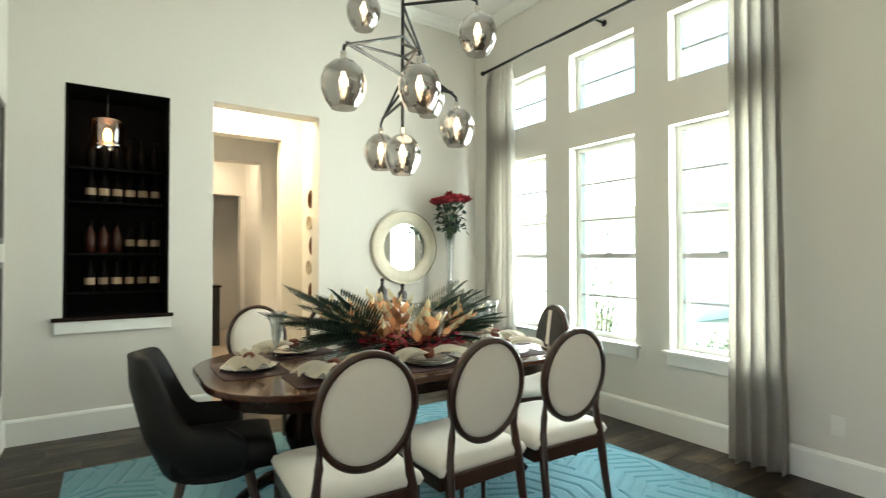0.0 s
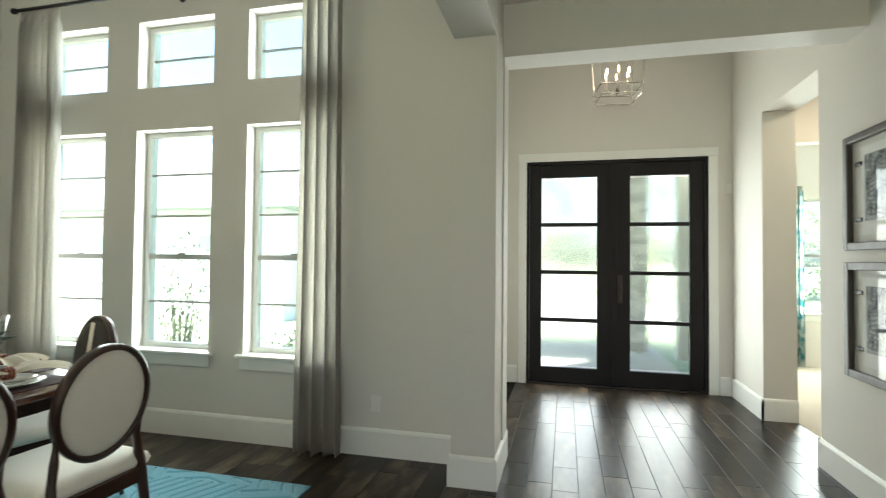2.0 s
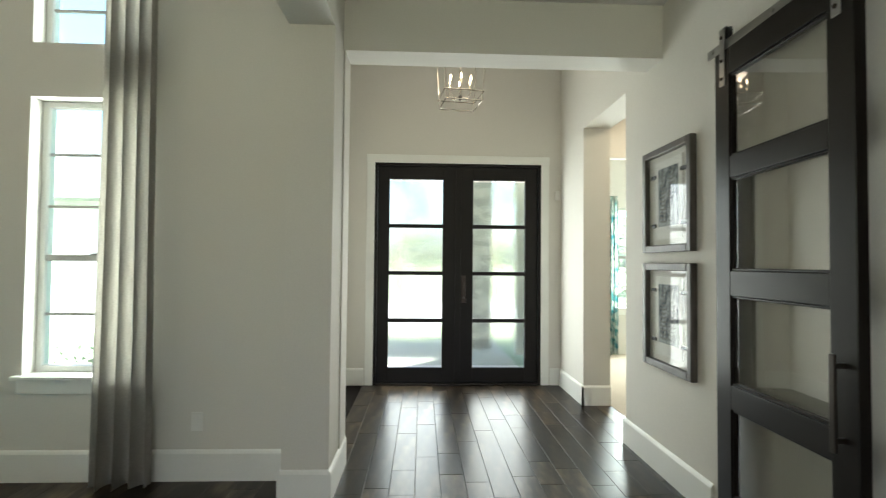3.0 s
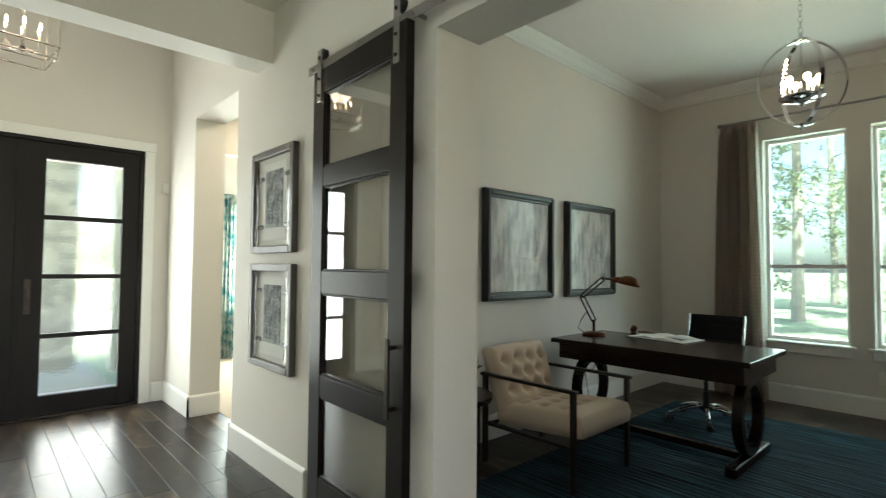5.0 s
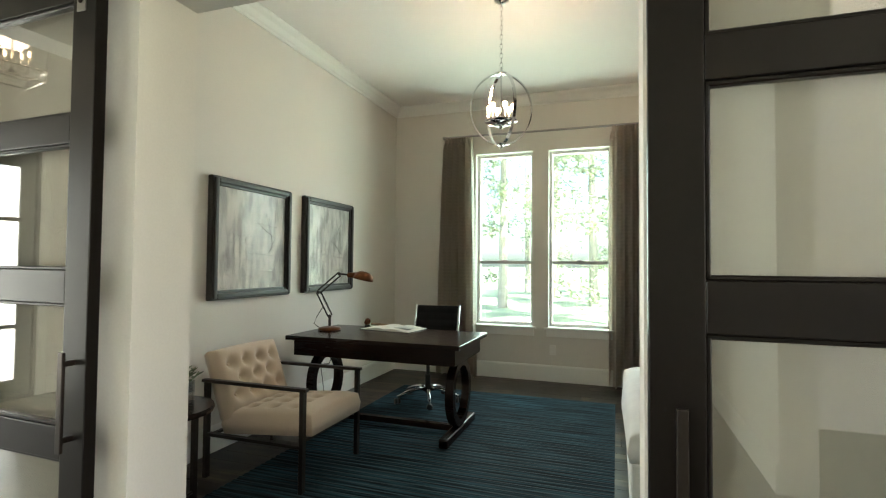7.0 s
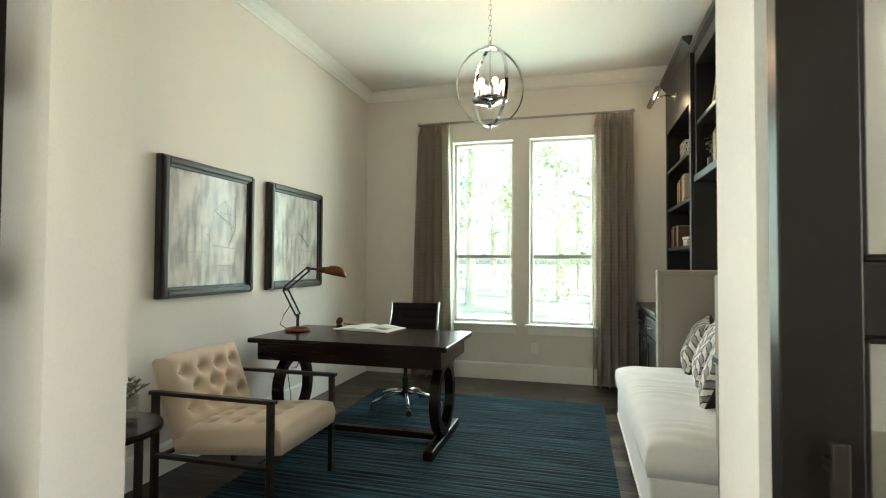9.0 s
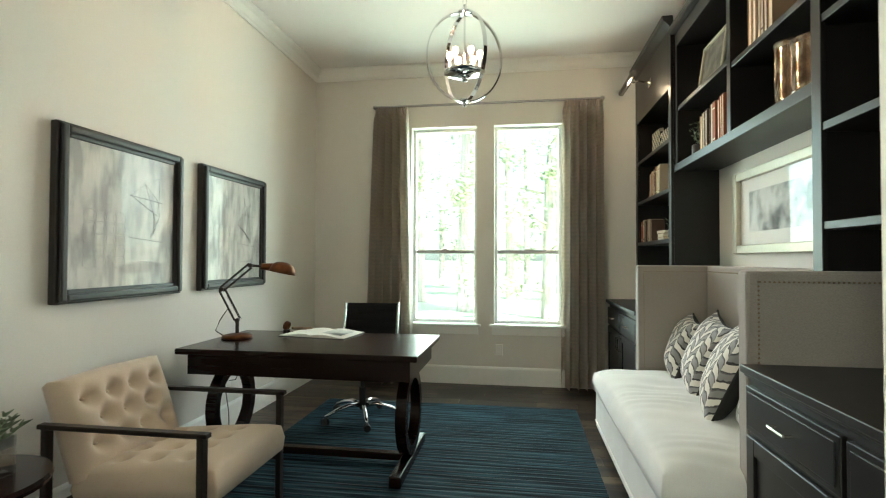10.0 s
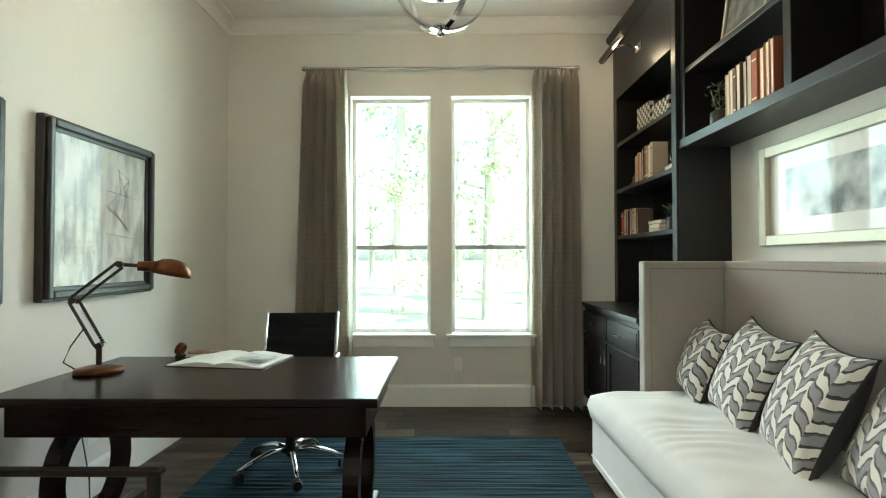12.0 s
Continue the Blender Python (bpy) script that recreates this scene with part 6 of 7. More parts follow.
def place_setting(x, y, rz, seed):
    r = random.Random(seed)
    pm = thing("placemat", (x, y, ZT - 0.001), "dark burgundy woven placemat on the dining table", "placemat", "placemats", rz=rz)
    part("mat_sheet", prism(bmesh.new(), racetrack(0.215, 0.155, 5, 0.05), 0.0, 0.003), M_MATCLOTH, pm)
    pt = thing("dinner_plate", (x, y, ZT + 0.003), "stacked white china dinner plates with gold rim", "plate", "plates", rz=rz)
    for z, R in ((0.0, 0.135), (0.014, 0.105)):
        part("plate", lathe(bmesh.new(), [(R * 0.6, z), (R * 0.62, z + 0.003), (R, z + 0.014), (R - 0.002, z + 0.017), (R * 0.64, z + 0.007), (0, z + 0.006)], 32), M_WHITE, pt, smooth=True)
        part("rim", tube(bmesh.new(), [(R * math.cos(2 * math.pi * k / 32), R * math.sin(2 * math.pi * k / 32), z + 0.016) for k in range(32)], 0.0016, 5, True), M_BRONZE, pt)
    nk = thing("napkin", (x, y, ZT + 0.034), "cream cloth napkin gathered through a beaded ring", "napkin", "napkins", rz=rz + r.uniform(-25, 25))
    for sgn, ln, wd in ((-1, 0.16, 0.12), (1, 0.22, 0.10)):
        bm = bmesh.new()
        n, m = 10, 12
        g = []
        for i in range(n + 1):
            u = i / n
            row = []
            for j in range(m + 1):
                v = j / m * 2 - 1
                w = 0.018 + (wd - 0.018) * u ** 0.7
                z = 0.018 + 0.016 * math.cos(v * 9 + seed + sgn) * (0.35 + 0.65 * u) + 0.03 * math.sin(u * 2.4) - 0.03 * u * u
                row.append(bm.verts.new((sgn * (0.015 + ln * u + 0.02 * math.cos(v * 4)), v * w, max(-0.012, z))))
            g.append(row)
        for i in range(n):
            for j in range(m):
                bm.faces.new((g[i][j], g[i + 1][j], g[i + 1][j + 1], g[i][j + 1]))
        bmesh.ops.solidify(bm, geom=bm.faces[:], thickness=0.004)
        part("fold", bm, M_NAPKIN, nk, smooth=True)
    rb = bmesh.new()
    for k in range(18):
        a = 2 * math.pi * k / 18
        for dx in (-0.014, 0.0, 0.014):
            bmesh.ops.create_icosphere(rb, subdivisions=1, radius=r.uniform(0.006, 0.009), matrix=Matrix.Translation((dx, 0.026 * math.cos(a), 0.02 + 0.022 * math.sin(a))))
    part("bead_ring", rb, M_BEAD, nk, "rust and brown beaded ring", kind="stuff")


def flute(x, y, hgt=0.255):
    ob = thing("wine_glass", (x, y, ZT - 0.001), "clear flared stem glass on the dining table", "glass", "glasses")
    part("bowl", lathe(bmesh.new(), [(0.004, 0.085), (0.014, 0.095), (0.023, 0.14), (0.030, 0.20), (0.044, hgt), (0.042, hgt), (0.028, 0.20), (0.021, 0.14), (0.010, 0.098)], 24), M_CRYSTAL, ob, smooth=True)
    part("stem", lathe(bmesh.new(), [(0.035, 0), (0.033, 0.003), (0.008, 0.008), (0.0045, 0.02), (0.0055, 0.05), (0.009, 0.06), (0.0045, 0.07), (0.0045, 0.088)], 18), M_CRYSTAL, ob, smooth=True)


for i, (x, y, rz) in enumerate(((0.80, 2.74, 90), (1.10, 2.36, 0), (1.63, 2.36, 0), (2.16, 2.36, 0), (2.38, 2.72, 90), (1.12, 3.05, 180), (1.66, 3.05, 180), (2.20, 3.05, 180))):
    place_setting(x, y, rz, i + 1)
for x, y in ((0.955, 2.82), (1.27, 2.62), (1.785, 2.495), (2.275, 2.70), (2.50, 2.90), (1.02, 3.00), (1.36, 2.96), (1.88, 2.95)):
    flute(x, y)

# centrepiece
M_PALM = mat("palm_leaf_green", (0.028, 0.062, 0.042), 0.45, grain=0.25, scale=30, blotch=0.15, island=0.35)
M_HELI = mat("orange_heliconia", (0.80, 0.42, 0.20), 0.4, grain=0.35, scale=14, blotch=0.35, blotch_scale=18, island=0.45)
M_HELIT = mat("yellow_heliconia_tip", (0.86, 0.78, 0.52), 0.4, grain=0.2, scale=18, island=0.2)
M_RED = mat("crimson_orchid", (0.36, 0.016, 0.04), 0.5, island=0.35, blotch=0.1)
M_ROSE = mat("dark_red_rose", (0.26, 0.008, 0.018), 0.6, island=0.25, blotch=0.1)
M_STEM = mat("green_stem", (0.05, 0.09, 0.03), 0.5, blotch=0.1)
cp = thing("flower_centerpiece", (1.62, 2.68, ZT - 0.001), "tropical centerpiece of palm leaves, orange heliconia and red orchids", "flowers")
part("bowl", prism(bmesh.new(), racetrack(0.30, 0.12, 8, 0.11), 0.0, 0.075, 0.01), M_BLACKFRAME, cp)
rnd = random.Random(21)
for k in range(46):
    side = 1 if k % 2 else -1
    a = rnd.uniform(-0.75, 0.75) + (0 if side > 0 else math.pi)
    el = rnd.uniform(0.12, 0.75)
    ln = rnd.uniform(0.40, 0.66)
    d = Vector((math.cos(a) * math.cos(el), math.sin(a) * math.cos(el) * 0.8, math.sin(el)))
    b0 = Vector((0.10 * side + rnd.uniform(-0.1, 0.1), rnd.uniform(-0.07, 0.07), 0.07))
    bm = bmesh.new()
    spine = [b0 + d * ln * t - Vector((0, 0, 0.16 * ln * t * t)) for t in (0, 0.25, 0.5, 0.75, 1.0)]
    tube(bm, spine, [0.004, 0.0035, 0.003, 0.002, 0.001], 5)
    sd = d.cross(Vector((0, 0, 1))).normalized()
    for j in range(17):
        t = 0.26 + 0.74 * j / 17
        c = b0 + d * ln * t - Vector((0, 0, 0.16 * ln * t * t))
        for s in (-1, 1):
            lf = 0.20 * (1.15 - t) + 0.04
            tip = c + (sd * s * 0.75 + d * 0.85 + Vector((0, 0, 0.10))).normalized() * lf
            w = d * 0.0105
            vs = [bm.verts.new(p) for p in (c - w * 0.6, c + (tip - c) * 0.5 - w + Vector((0, 0, 0.006)), tip, c + (tip - c) * 0.5 + w + Vector((0, 0, 0.006)))]
            bm.faces.new(vs)
    part("palm_frond", bm, M_PALM, cp)


def bract(bm, c, d, ln, wd):
    sd = d.cross(Vector((0.1, 0.2, 1))).normalized()
    up = sd.cross(d).normalized()
    prev = None
    for q in range(6):
        t = q / 5
        w = wd * math.sin(math.pi * min(1, 0.18 + t * 0.82)) * (1 - 0.2 * t)
        p = c + d * ln * t + up * 0.25 * ln * t * t
        ring = [bm.verts.new(p + sd * w), bm.verts.new(p - up * w * 0.9), bm.verts.new(p - sd * w)]
        if prev:
            for i in range(2):
                bm.faces.new((prev[i], prev[i + 1], ring[i + 1], ring[i]))
        prev = ring


for k in range(15):
    bx = -0.28 + 0.56 * (k % 8) / 7 + rnd.uniform(-0.03, 0.03)
    by = -0.10 + 0.10 * (k // 8) + rnd.uniform(-0.03, 0.05)
    top = Vector((bx * 1.35, by * 1.6, rnd.uniform(0.15, 0.29)))
    b0 = Vector((bx * 0.6, by * 0.6, 0.05))
    bm = bmesh.new()
    tube(bm, [b0, (b0 + top) / 2, top], 0.006, 6)
    tips = bmesh.new()
    ax = (top - b0).normalized()
    for q in range(5):
        c = top - ax * (0.13 - q * 0.034)
        a = (q % 2) * math.pi + k * 0.8
        d = (Vector((math.cos(a), math.sin(a) * 0.6, 0)) + ax * 0.8).normalized()
        bract(bm, c, d, 0.125 - q * 0.012, 0.036)
        bract(tips, c + d * 0.055 + Vector((0, 0, 0.012)), (d + ax * 0.2).normalized(), 0.085 - q * 0.006, 0.020)
    hl = part("heliconia", bm, M_HELI, cp, "orange heliconia flower")
    part("bract_tip", tips, M_HELIT, hl, "yellow bract tips", kind="stuff")
od = bmesh.new()
for _ in range(220):
    c = Vector((rnd.uniform(-0.34, 0.34), rnd.uniform(-0.20, 0.10), 0.03 + rnd.uniform(0, 0.10)))
    for q in range(4):
        a = rnd.uniform(0, 6.28)
        d = Vector((math.cos(a), math.sin(a), rnd.uniform(-0.1, 0.8))).normalized()
        sd = d.cross(Vector((0, 0, 1))).normalized() * 0.016
        vs = [od.verts.new(p) for p in (c, c + d * 0.02 + sd, c + d * 0.04, c + d * 0.02 - sd)]
        od.faces.new(vs)
part("orchid_bed", od, M_RED, cp, "mass of crimson orchid blossoms", kind="stuff")

# rug of the dining room: carved zigzag
M_RUG1 = mat("turquoise_carved_rug", (0.075, 0.23, 0.29), 0.95, grain=0.18, scale=160, blotch=0.10, blotch_scale=5, bump=0.6, sheen=0.3)
rx0, rx1, ry0, ry1 = 0.0, 3.17, 1.46, 3.95
bm = bmesh.new()
nx, nyy = 320, 250
rows = []
for j in range(nyy + 1):
    row = []
    y = ry0 + (ry1 - ry0) * j / nyy
    for i in range(nx + 1):
        x = rx0 + (rx1 - rx0) * i / nx
        p = (y + 0.055 * abs(((x / 0.22) % 2) - 1) * 2) / 0.075
        q = (x + 0.055 * abs(((y / 0.30) % 2) - 1) * 2) / 0.09
        f = p if (math.floor(x / 0.44) + math.floor(y / 0.6)) % 2 else q * 0.85
        g = 1 - max(0, 1 - abs((f % 1) - 0.5) / 0.16)
        row.append(bm.verts.new((x, y, 0.005 + 0.009 * g)))
    rows.append(row)
for j in range(nyy):
    for i in range(nx):
        bm.faces.new((rows[j][i], rows[j][i + 1], rows[j + 1][i + 1], rows[j + 1][i]))
rug1 = solid("area_rug", bm, M_RUG1, "turquoise carved zigzag area rug under the dining table", "rug")
part("binding", box(box(box(box(bmesh.new(), rx0 - 0.01, rx1 + 0.01, ry0 - 0.01, ry0, 0, 0.013), rx0 - 0.01, rx1 + 0.01, ry1, ry1 + 0.01, 0, 0.013), rx0 - 0.01, rx0, ry0, ry1, 0, 0.013), rx1, rx1 + 0.01, ry0, ry1, 0, 0.013), M_RUG1, rug1)

# round mirror
mr = thing("round_mirror", (2.80, Y_FAR, 1.44), "round mirror in a wide ivory frame on the dining wall", "mirror")
M_IVORY = mat("ivory_leaf_frame", (0.68, 0.63, 0.50), 0.45, grain=0.08, scale=40, blotch=0.1)
part("frame", turn(lathe(bmesh.new(), [(0.245, 0.0), (0.385, 0.0), (0.385, 0.03), (0.36, 0.042), (0.30, 0.04), (0.262, 0.028), (0.245, 0.012), (0.245, 0.0)], 64, cap=False), pose(0, 0, 0, 90)), M_IVORY, mr, "wide ivory ring frame", smooth=True)
part("outer_bead", turn(tube(bmesh.new(), [(0.378 * math.cos(k * math.pi / 32), 0.378 * math.sin(k * math.pi / 32), 0.036) for k in range(64)], 0.008, 6, True), pose(0, 0, 0, 90)), M_SILVER, mr)
part("mirror_glass", turn(lathe(bmesh.new(), [(0.25, 0.006), (0.25, 0.010), (0, 0.010)], 64), pose(0, 0, 0, 90)), M_MIRROR, mr)

# console behind the table with decanters and a tall rose vase
cs = thing("console_table", (2.82, 4.50, 0), "slim dark wooden console table against the dining wall", "console table")
part("top", boxed(-0.60, 0.60, -0.19, 0.22, 0.82, 0.85, bevel=0.004), M_DARKWOOD, cs)
part("apron", boxed(-0.56, 0.56, -0.16, 0.19, 0.74, 0.82), M_DARKWOOD, cs)
for x in (-0.55, 0.55):
    for y in (-0.15, 0.18):
        part("leg", boxed(x - 0.022, x + 0.022, y - 0.022, y + 0.022, 0, 0.74, bevel=0.003), M_DARKWOOD, cs)
vs_ = thing("rose_vase", (3.19, 4.46, 0.85), "tall slim glass vase of dark red roses on the console", "vase")
part("vase", lathe(bmesh.new(), [(0.055, 0), (0.058, 0.01), (0.035, 0.10), (0.03, 0.30), (0.038, 0.55), (0.06, 0.74), (0.057, 0.74), (0.035, 0.55), (0.026, 0.30), (0.03, 0.10), (0.0, 0.03)], 28), M_CRYSTAL, vs_, smooth=True)
part("pebbles", lathe(bmesh.new(), [(0.028, 0.03), (0.03, 0.10), (0.025, 0.24), (0, 0.24)], 16), M_BLACKFRAME, vs_)
rnd = random.Random(5)
leaves = bmesh.new()
for k in range(22):
    a, rr = k * 2.4, 0.043 * math.sqrt(k)
    tip = Vector((rr * math.cos(a) * 1.05, rr * math.sin(a), 1.10 + 0.02 * math.cos(a) - 0.25 * rr))
    st_b = bmesh.new()
    tube(st_b, [(0, 0, 0.10), (0.004 * math.cos(a), 0.004 * math.sin(a), 0.6), tip * 0.5 + Vector((0, 0, 0.42)), tip], 0.003, 5)
    part("stem", st_b, M_STEM, vs_)
    rb = bmesh.new()
    for q in range(14):
        aa, f = q * 2.4, q / 14
        r0 = 0.008 + 0.040 * f
        c = tip + Vector((r0 * math.cos(aa), r0 * math.sin(aa), 0.048 - 0.038 * f))
        d = Vector((math.cos(aa) * (0.3 + f), math.sin(aa) * (0.3 + f), 0.9 - 0.5 * f)).normalized()
        t = Vector((-math.sin(aa), math.cos(aa), 0)) * (0.016 + 0.020 * f)
        v4 = [rb.verts.new(p) for p in (c - t - d * 0.02, c + t - d * 0.02, c + t * 0.9 + d * 0.02, c + d * 0.027, c - t * 0.9 + d * 0.02)]
        rb.faces.new(v4)
    lathe(rb, [(0.006, -0.008), (0.028, 0.0), (0.036, 0.022), (0.018, 0.044), (0, 0.047)], 10, tip)
    part("rose", rb, M_ROSE, vs_, "dark red rose bloom", smooth=True)
    for q in range(9):
        c = tip * rnd.uniform(0.55, 0.95)
        c.z = rnd.uniform(0.76, 1.06)
        d = Vector((rnd.uniform(-1, 1), rnd.uniform(-1, 1), rnd.uniform(-0.6, 0.5))).normalized()
        sd = d.cross(Vector((0, 0, 1))).normalized() * 0.018
        leaves.faces.new([leaves.verts.new(p) for p in (c, c + d * 0.04 + sd * 1.5, c + d * 0.085, c + d * 0.04 - sd * 1.5)])
part("leaves", leaves, M_PALM, vs_, "dark green rose leaves", kind="stuff")
for x, hh in ((2.40, 0.28), (2.62, 0.22)):
    dc = thing("decanter", (x, 4.45, 0.85), "dark glass stoppered decanter on the console", "decanter", "decanters")
    part("body", lathe(bmesh.new(), [(0.04, 0), (0.045, 0.01), (0.045, hh * 0.6), (0.018, hh * 0.75), (0.016, hh * 0.85), (0.022, hh * 0.87), (0, hh * 0.87)], 20), M_BLACKFRAME, dc, smooth=True)
    part("stopper", lathe(bmesh.new(), [(0.012, hh * 0.87), (0.022, hh * 0.93), (0.016, hh), (0, hh * 1.02)], 16), M_BRONZE, dc, smooth=True)

# wall art on the side wall
for z0, z1 in ((1.42, 2.35), (0.42, 1.30)):
    sa = thing("framed_print", (X_LEFT, 4.2, (z0 + z1) / 2), "dark framed print on the dining side wall", "picture", "side wall prints", rz=90)
    part("frame", frame_bars(0.5, z1 - z0, 0.04, 0.035), M_GREYFRAME, sa)
    part("print", boxed(-0.21, 0.21, -0.012, -0.002, -(z1 - z0) / 2 + 0.04, (z1 - z0) / 2 - 0.04), M_PRINT, sa)

# ---- dining chandelier ----
GLOBES = [(1.215, 2.535, 2.235), (1.63, 2.46, 2.275), (2.07, 2.51, 2.70), (2.16, 2.86, 2.215), (1.76, 2.89, 1.99), (1.80, 3.28, 2.08), (2.16, 3.22, 2.50), (1.66, 3.27, 3.04)]
SX, SY = 1.76, 2.89


def globe_chandelier():
    ob = thing("globe_chandelier", (SX, SY, 1.99), "black branching chandelier with smoked glass globes and lit bulbs", "chandelier")
    part("stem", rod(bmesh.new(), (0, 0, 0.17), (0, 0, 1.97), 0.011), M_BLACKMETAL, ob)
    part("canopy", lathe(bmesh.new(), [(0, 1.955), (0.065, 1.965), (0.07, 1.988), (0, 1.989)], 28), M_BLACKMETAL, ob)
    for gx, gy, gz in GLOBES:
        p = Vector((gx - SX, gy - SY, gz - 1.99))
        top = p + Vector((0, 0, 0.17))
        if p.xy.length > 0.05:
            bm = bmesh.new()
            out = Vector((p.x, p.y, 0)).normalized()
            elbow = top - out * 0.05 + Vector((0, 0, 0.055))
            tube(bm, [(0, 0, elbow.z + 0.44 * p.xy.length), elbow, top - out * 0.006 + Vector((0, 0, 0.03)), top], 0.0095, 6)
            tube(bm, [(0, 0, elbow.z + 0.05 * p.xy.length), elbow], 0.0095, 6)
            tube(bm, [(0, 0, elbow.z + 0.24 * p.xy.length), elbow + out * 0.02], 0.0085, 6)
            part("arm", bm, M_BLACKMETAL, ob)
        part("socket_cup", lathe(bmesh.new(), [(0.011, 0.17), (0.016, 0.165), (0.018, 0.115), (0.013, 0.062), (0, 0.06)], 14, p), M_NICKEL, ob, smooth=True)
        g = part("glass_globe", lathe(bmesh.new(), [(0.022, 0.125), (0.06, 0.11), (0.10, 0.07), (0.118, 0.015), (0.114, -0.04), (0.093, -0.095), (0.066, -0.13)], 30, p, cap=False), M_SMOKE, ob, "smoked mirrored glass globe", smooth=True)
        g.visible_shadow = False
        part("bulb", lathe(bmesh.new(), [(0.009, 0.06), (0.012, 0.045), (0.021, 0.022), (0.023, 0.005), (0.014, -0.014), (0, -0.019)], 14, p), M_BULB, ob, "glowing tubular filament bulb", smooth=True)
    bulb_light("globe_light", (SX, SY - 0.1, 2.35), 1.0, r=0.25)


globe_chandelier()

# ---- foyer lantern ----
ln_ = thing("foyer_lantern", (5.0, -0.42, 2.76), "polished nickel open-cage lantern with candle lights", "lantern")
for a, z in ((0.185, 0.0), (0.20, 0.08), (0.225, 0.62)):
    bm = bmesh.new()
    for p, q in (((-a, -a, z), (a, -a, z)), ((a, -a, z), (a, a, z)), ((a, a, z), (-a, a, z)), ((-a, a, z), (-a, -a, z))):
        rod(bm, p, q, 0.006, 6)
    part("cage_ring", turn(bm, pose(0, 0, 0, 0, 0, 8)), M_NICKEL, ln_)
bm = bmesh.new()
for sx in (-1, 1):
    for sy in (-1, 1):
        rod(bm, (0.185 * sx, 0.185 * sy, 0), (0.225 * sx, 0.225 * sy, 0.62), 0.006, 6)
        rod(bm, (0.225 * sx, 0.225 * sy, 0.62), (0, 0, 0.84), 0.005, 6)
part("cage_posts", turn(bm, pose(0, 0, 0, 0, 0, 8)), M_NICKEL, ln_)
part("stem", rod(bmesh.new(), (0, 0, 0.05), (0, 0, 0.98), 0.006), M_NICKEL, ln_)
part("hub", lathe(bmesh.new(), [(0, 0.04), (0.02, 0.05), (0.02, 0.075), (0.008, 0.09), (0, 0.09)], 14), M_BRONZE, ln_)
part("canopy", lathe(bmesh.new(), [(0, 0.96), (0.06, 0.97), (0.06, 0.988), (0, 0.989)], 24), M_NICKEL, ln_)
ln_.location.z, ln_.scale = 2.745, (0.86, 0.86, 0.985)
for k in range(6):
    a = k * math.pi / 3
    x, y = 0.12 * math.cos(a), 0.12 * math.sin(a)
    part("candle_arm", tube(bmesh.new(), [(0, 0, 0.07), (x * 0.6, y * 0.6, 0.05), (x, y, 0.09), (x, y, 0.2)], 0.0045, 6), M_NICKEL, ln_)
    part("bulb", lathe(bmesh.new(), [(0.005, 0.2), (0.009, 0.22), (0.007, 0.24), (0.002, 0.255)], 10, (x, y, 0)), M_BULB, ln_, "glowing candle bulb", smooth=True)
bulb_light("lantern_light", (5.0, -0.42, 3.10), 0.45, (1.0, 0.80, 0.58), r=0.12)

# ---- wine niche ----
M_NICHE = mat("black_niche_lining", (0.003, 0.0025, 0.0025), 0.7, blotch=0.05, spec=0.1)
M_BOTTLE = mat("dark_bottle_glass", (0.003, 0.0022, 0.002), 0.45, blotch=0.05, spec=0.06)
M_AMBER = mat("amber_liquor_glass", (0.035, 0.007, 0.003), 0.3, blotch=0.1, spec=0.3)
M_LABELP = mat("cream_bottle_label", (0.34, 0.24, 0.16), 0.7, blotch=0.05, by_object=0.3)
lining = solid("niche_lining", boxed(-0.08, 0.61, 5.22, 5.24, 0.875, 2.64), M_NICHE, "black lining of the wine niche", "niche", kind="structure")
for dims in ((-0.10, -0.08, 4.941, 5.24, 0.855, 2.66), (0.61, 0.63, 4.941, 5.24, 0.855, 2.66), (-0.08, 0.61, 4.941, 5.22, 2.64, 2.66), (-0.08, 0.61, 4.941, 5.22, 0.855, 0.875)):
    part("lining_panel", boxed(*dims), M_NICHE, lining)
for a, b, c, d in ((-0.08, -0.074, 0.875, 2.64), (0.604, 0.61, 0.875, 2.64), (-0.074, 0.604, 0.875, 0.881), (-0.074, 0.604, 2.634, 2.64)):
    part("jamb_lining", boxed(a, b, 4.745, 4.941, c, d), M_NICHE, lining)
solid("trim", boxed(-0.145, 0.645, 4.705, Y_FAR, 0.855, 0.885, bevel=0.004), M_DARKWOOD, "dark wooden sill of the wine niche", "trim", kind="structure")
solid("trim", boxed(-0.13, 0.63, 4.715, Y_FAR - 0.001, 0.765, 0.855, bevel=0.004), M_TRIM, "white apron under the wine niche", "trim", kind="structure")
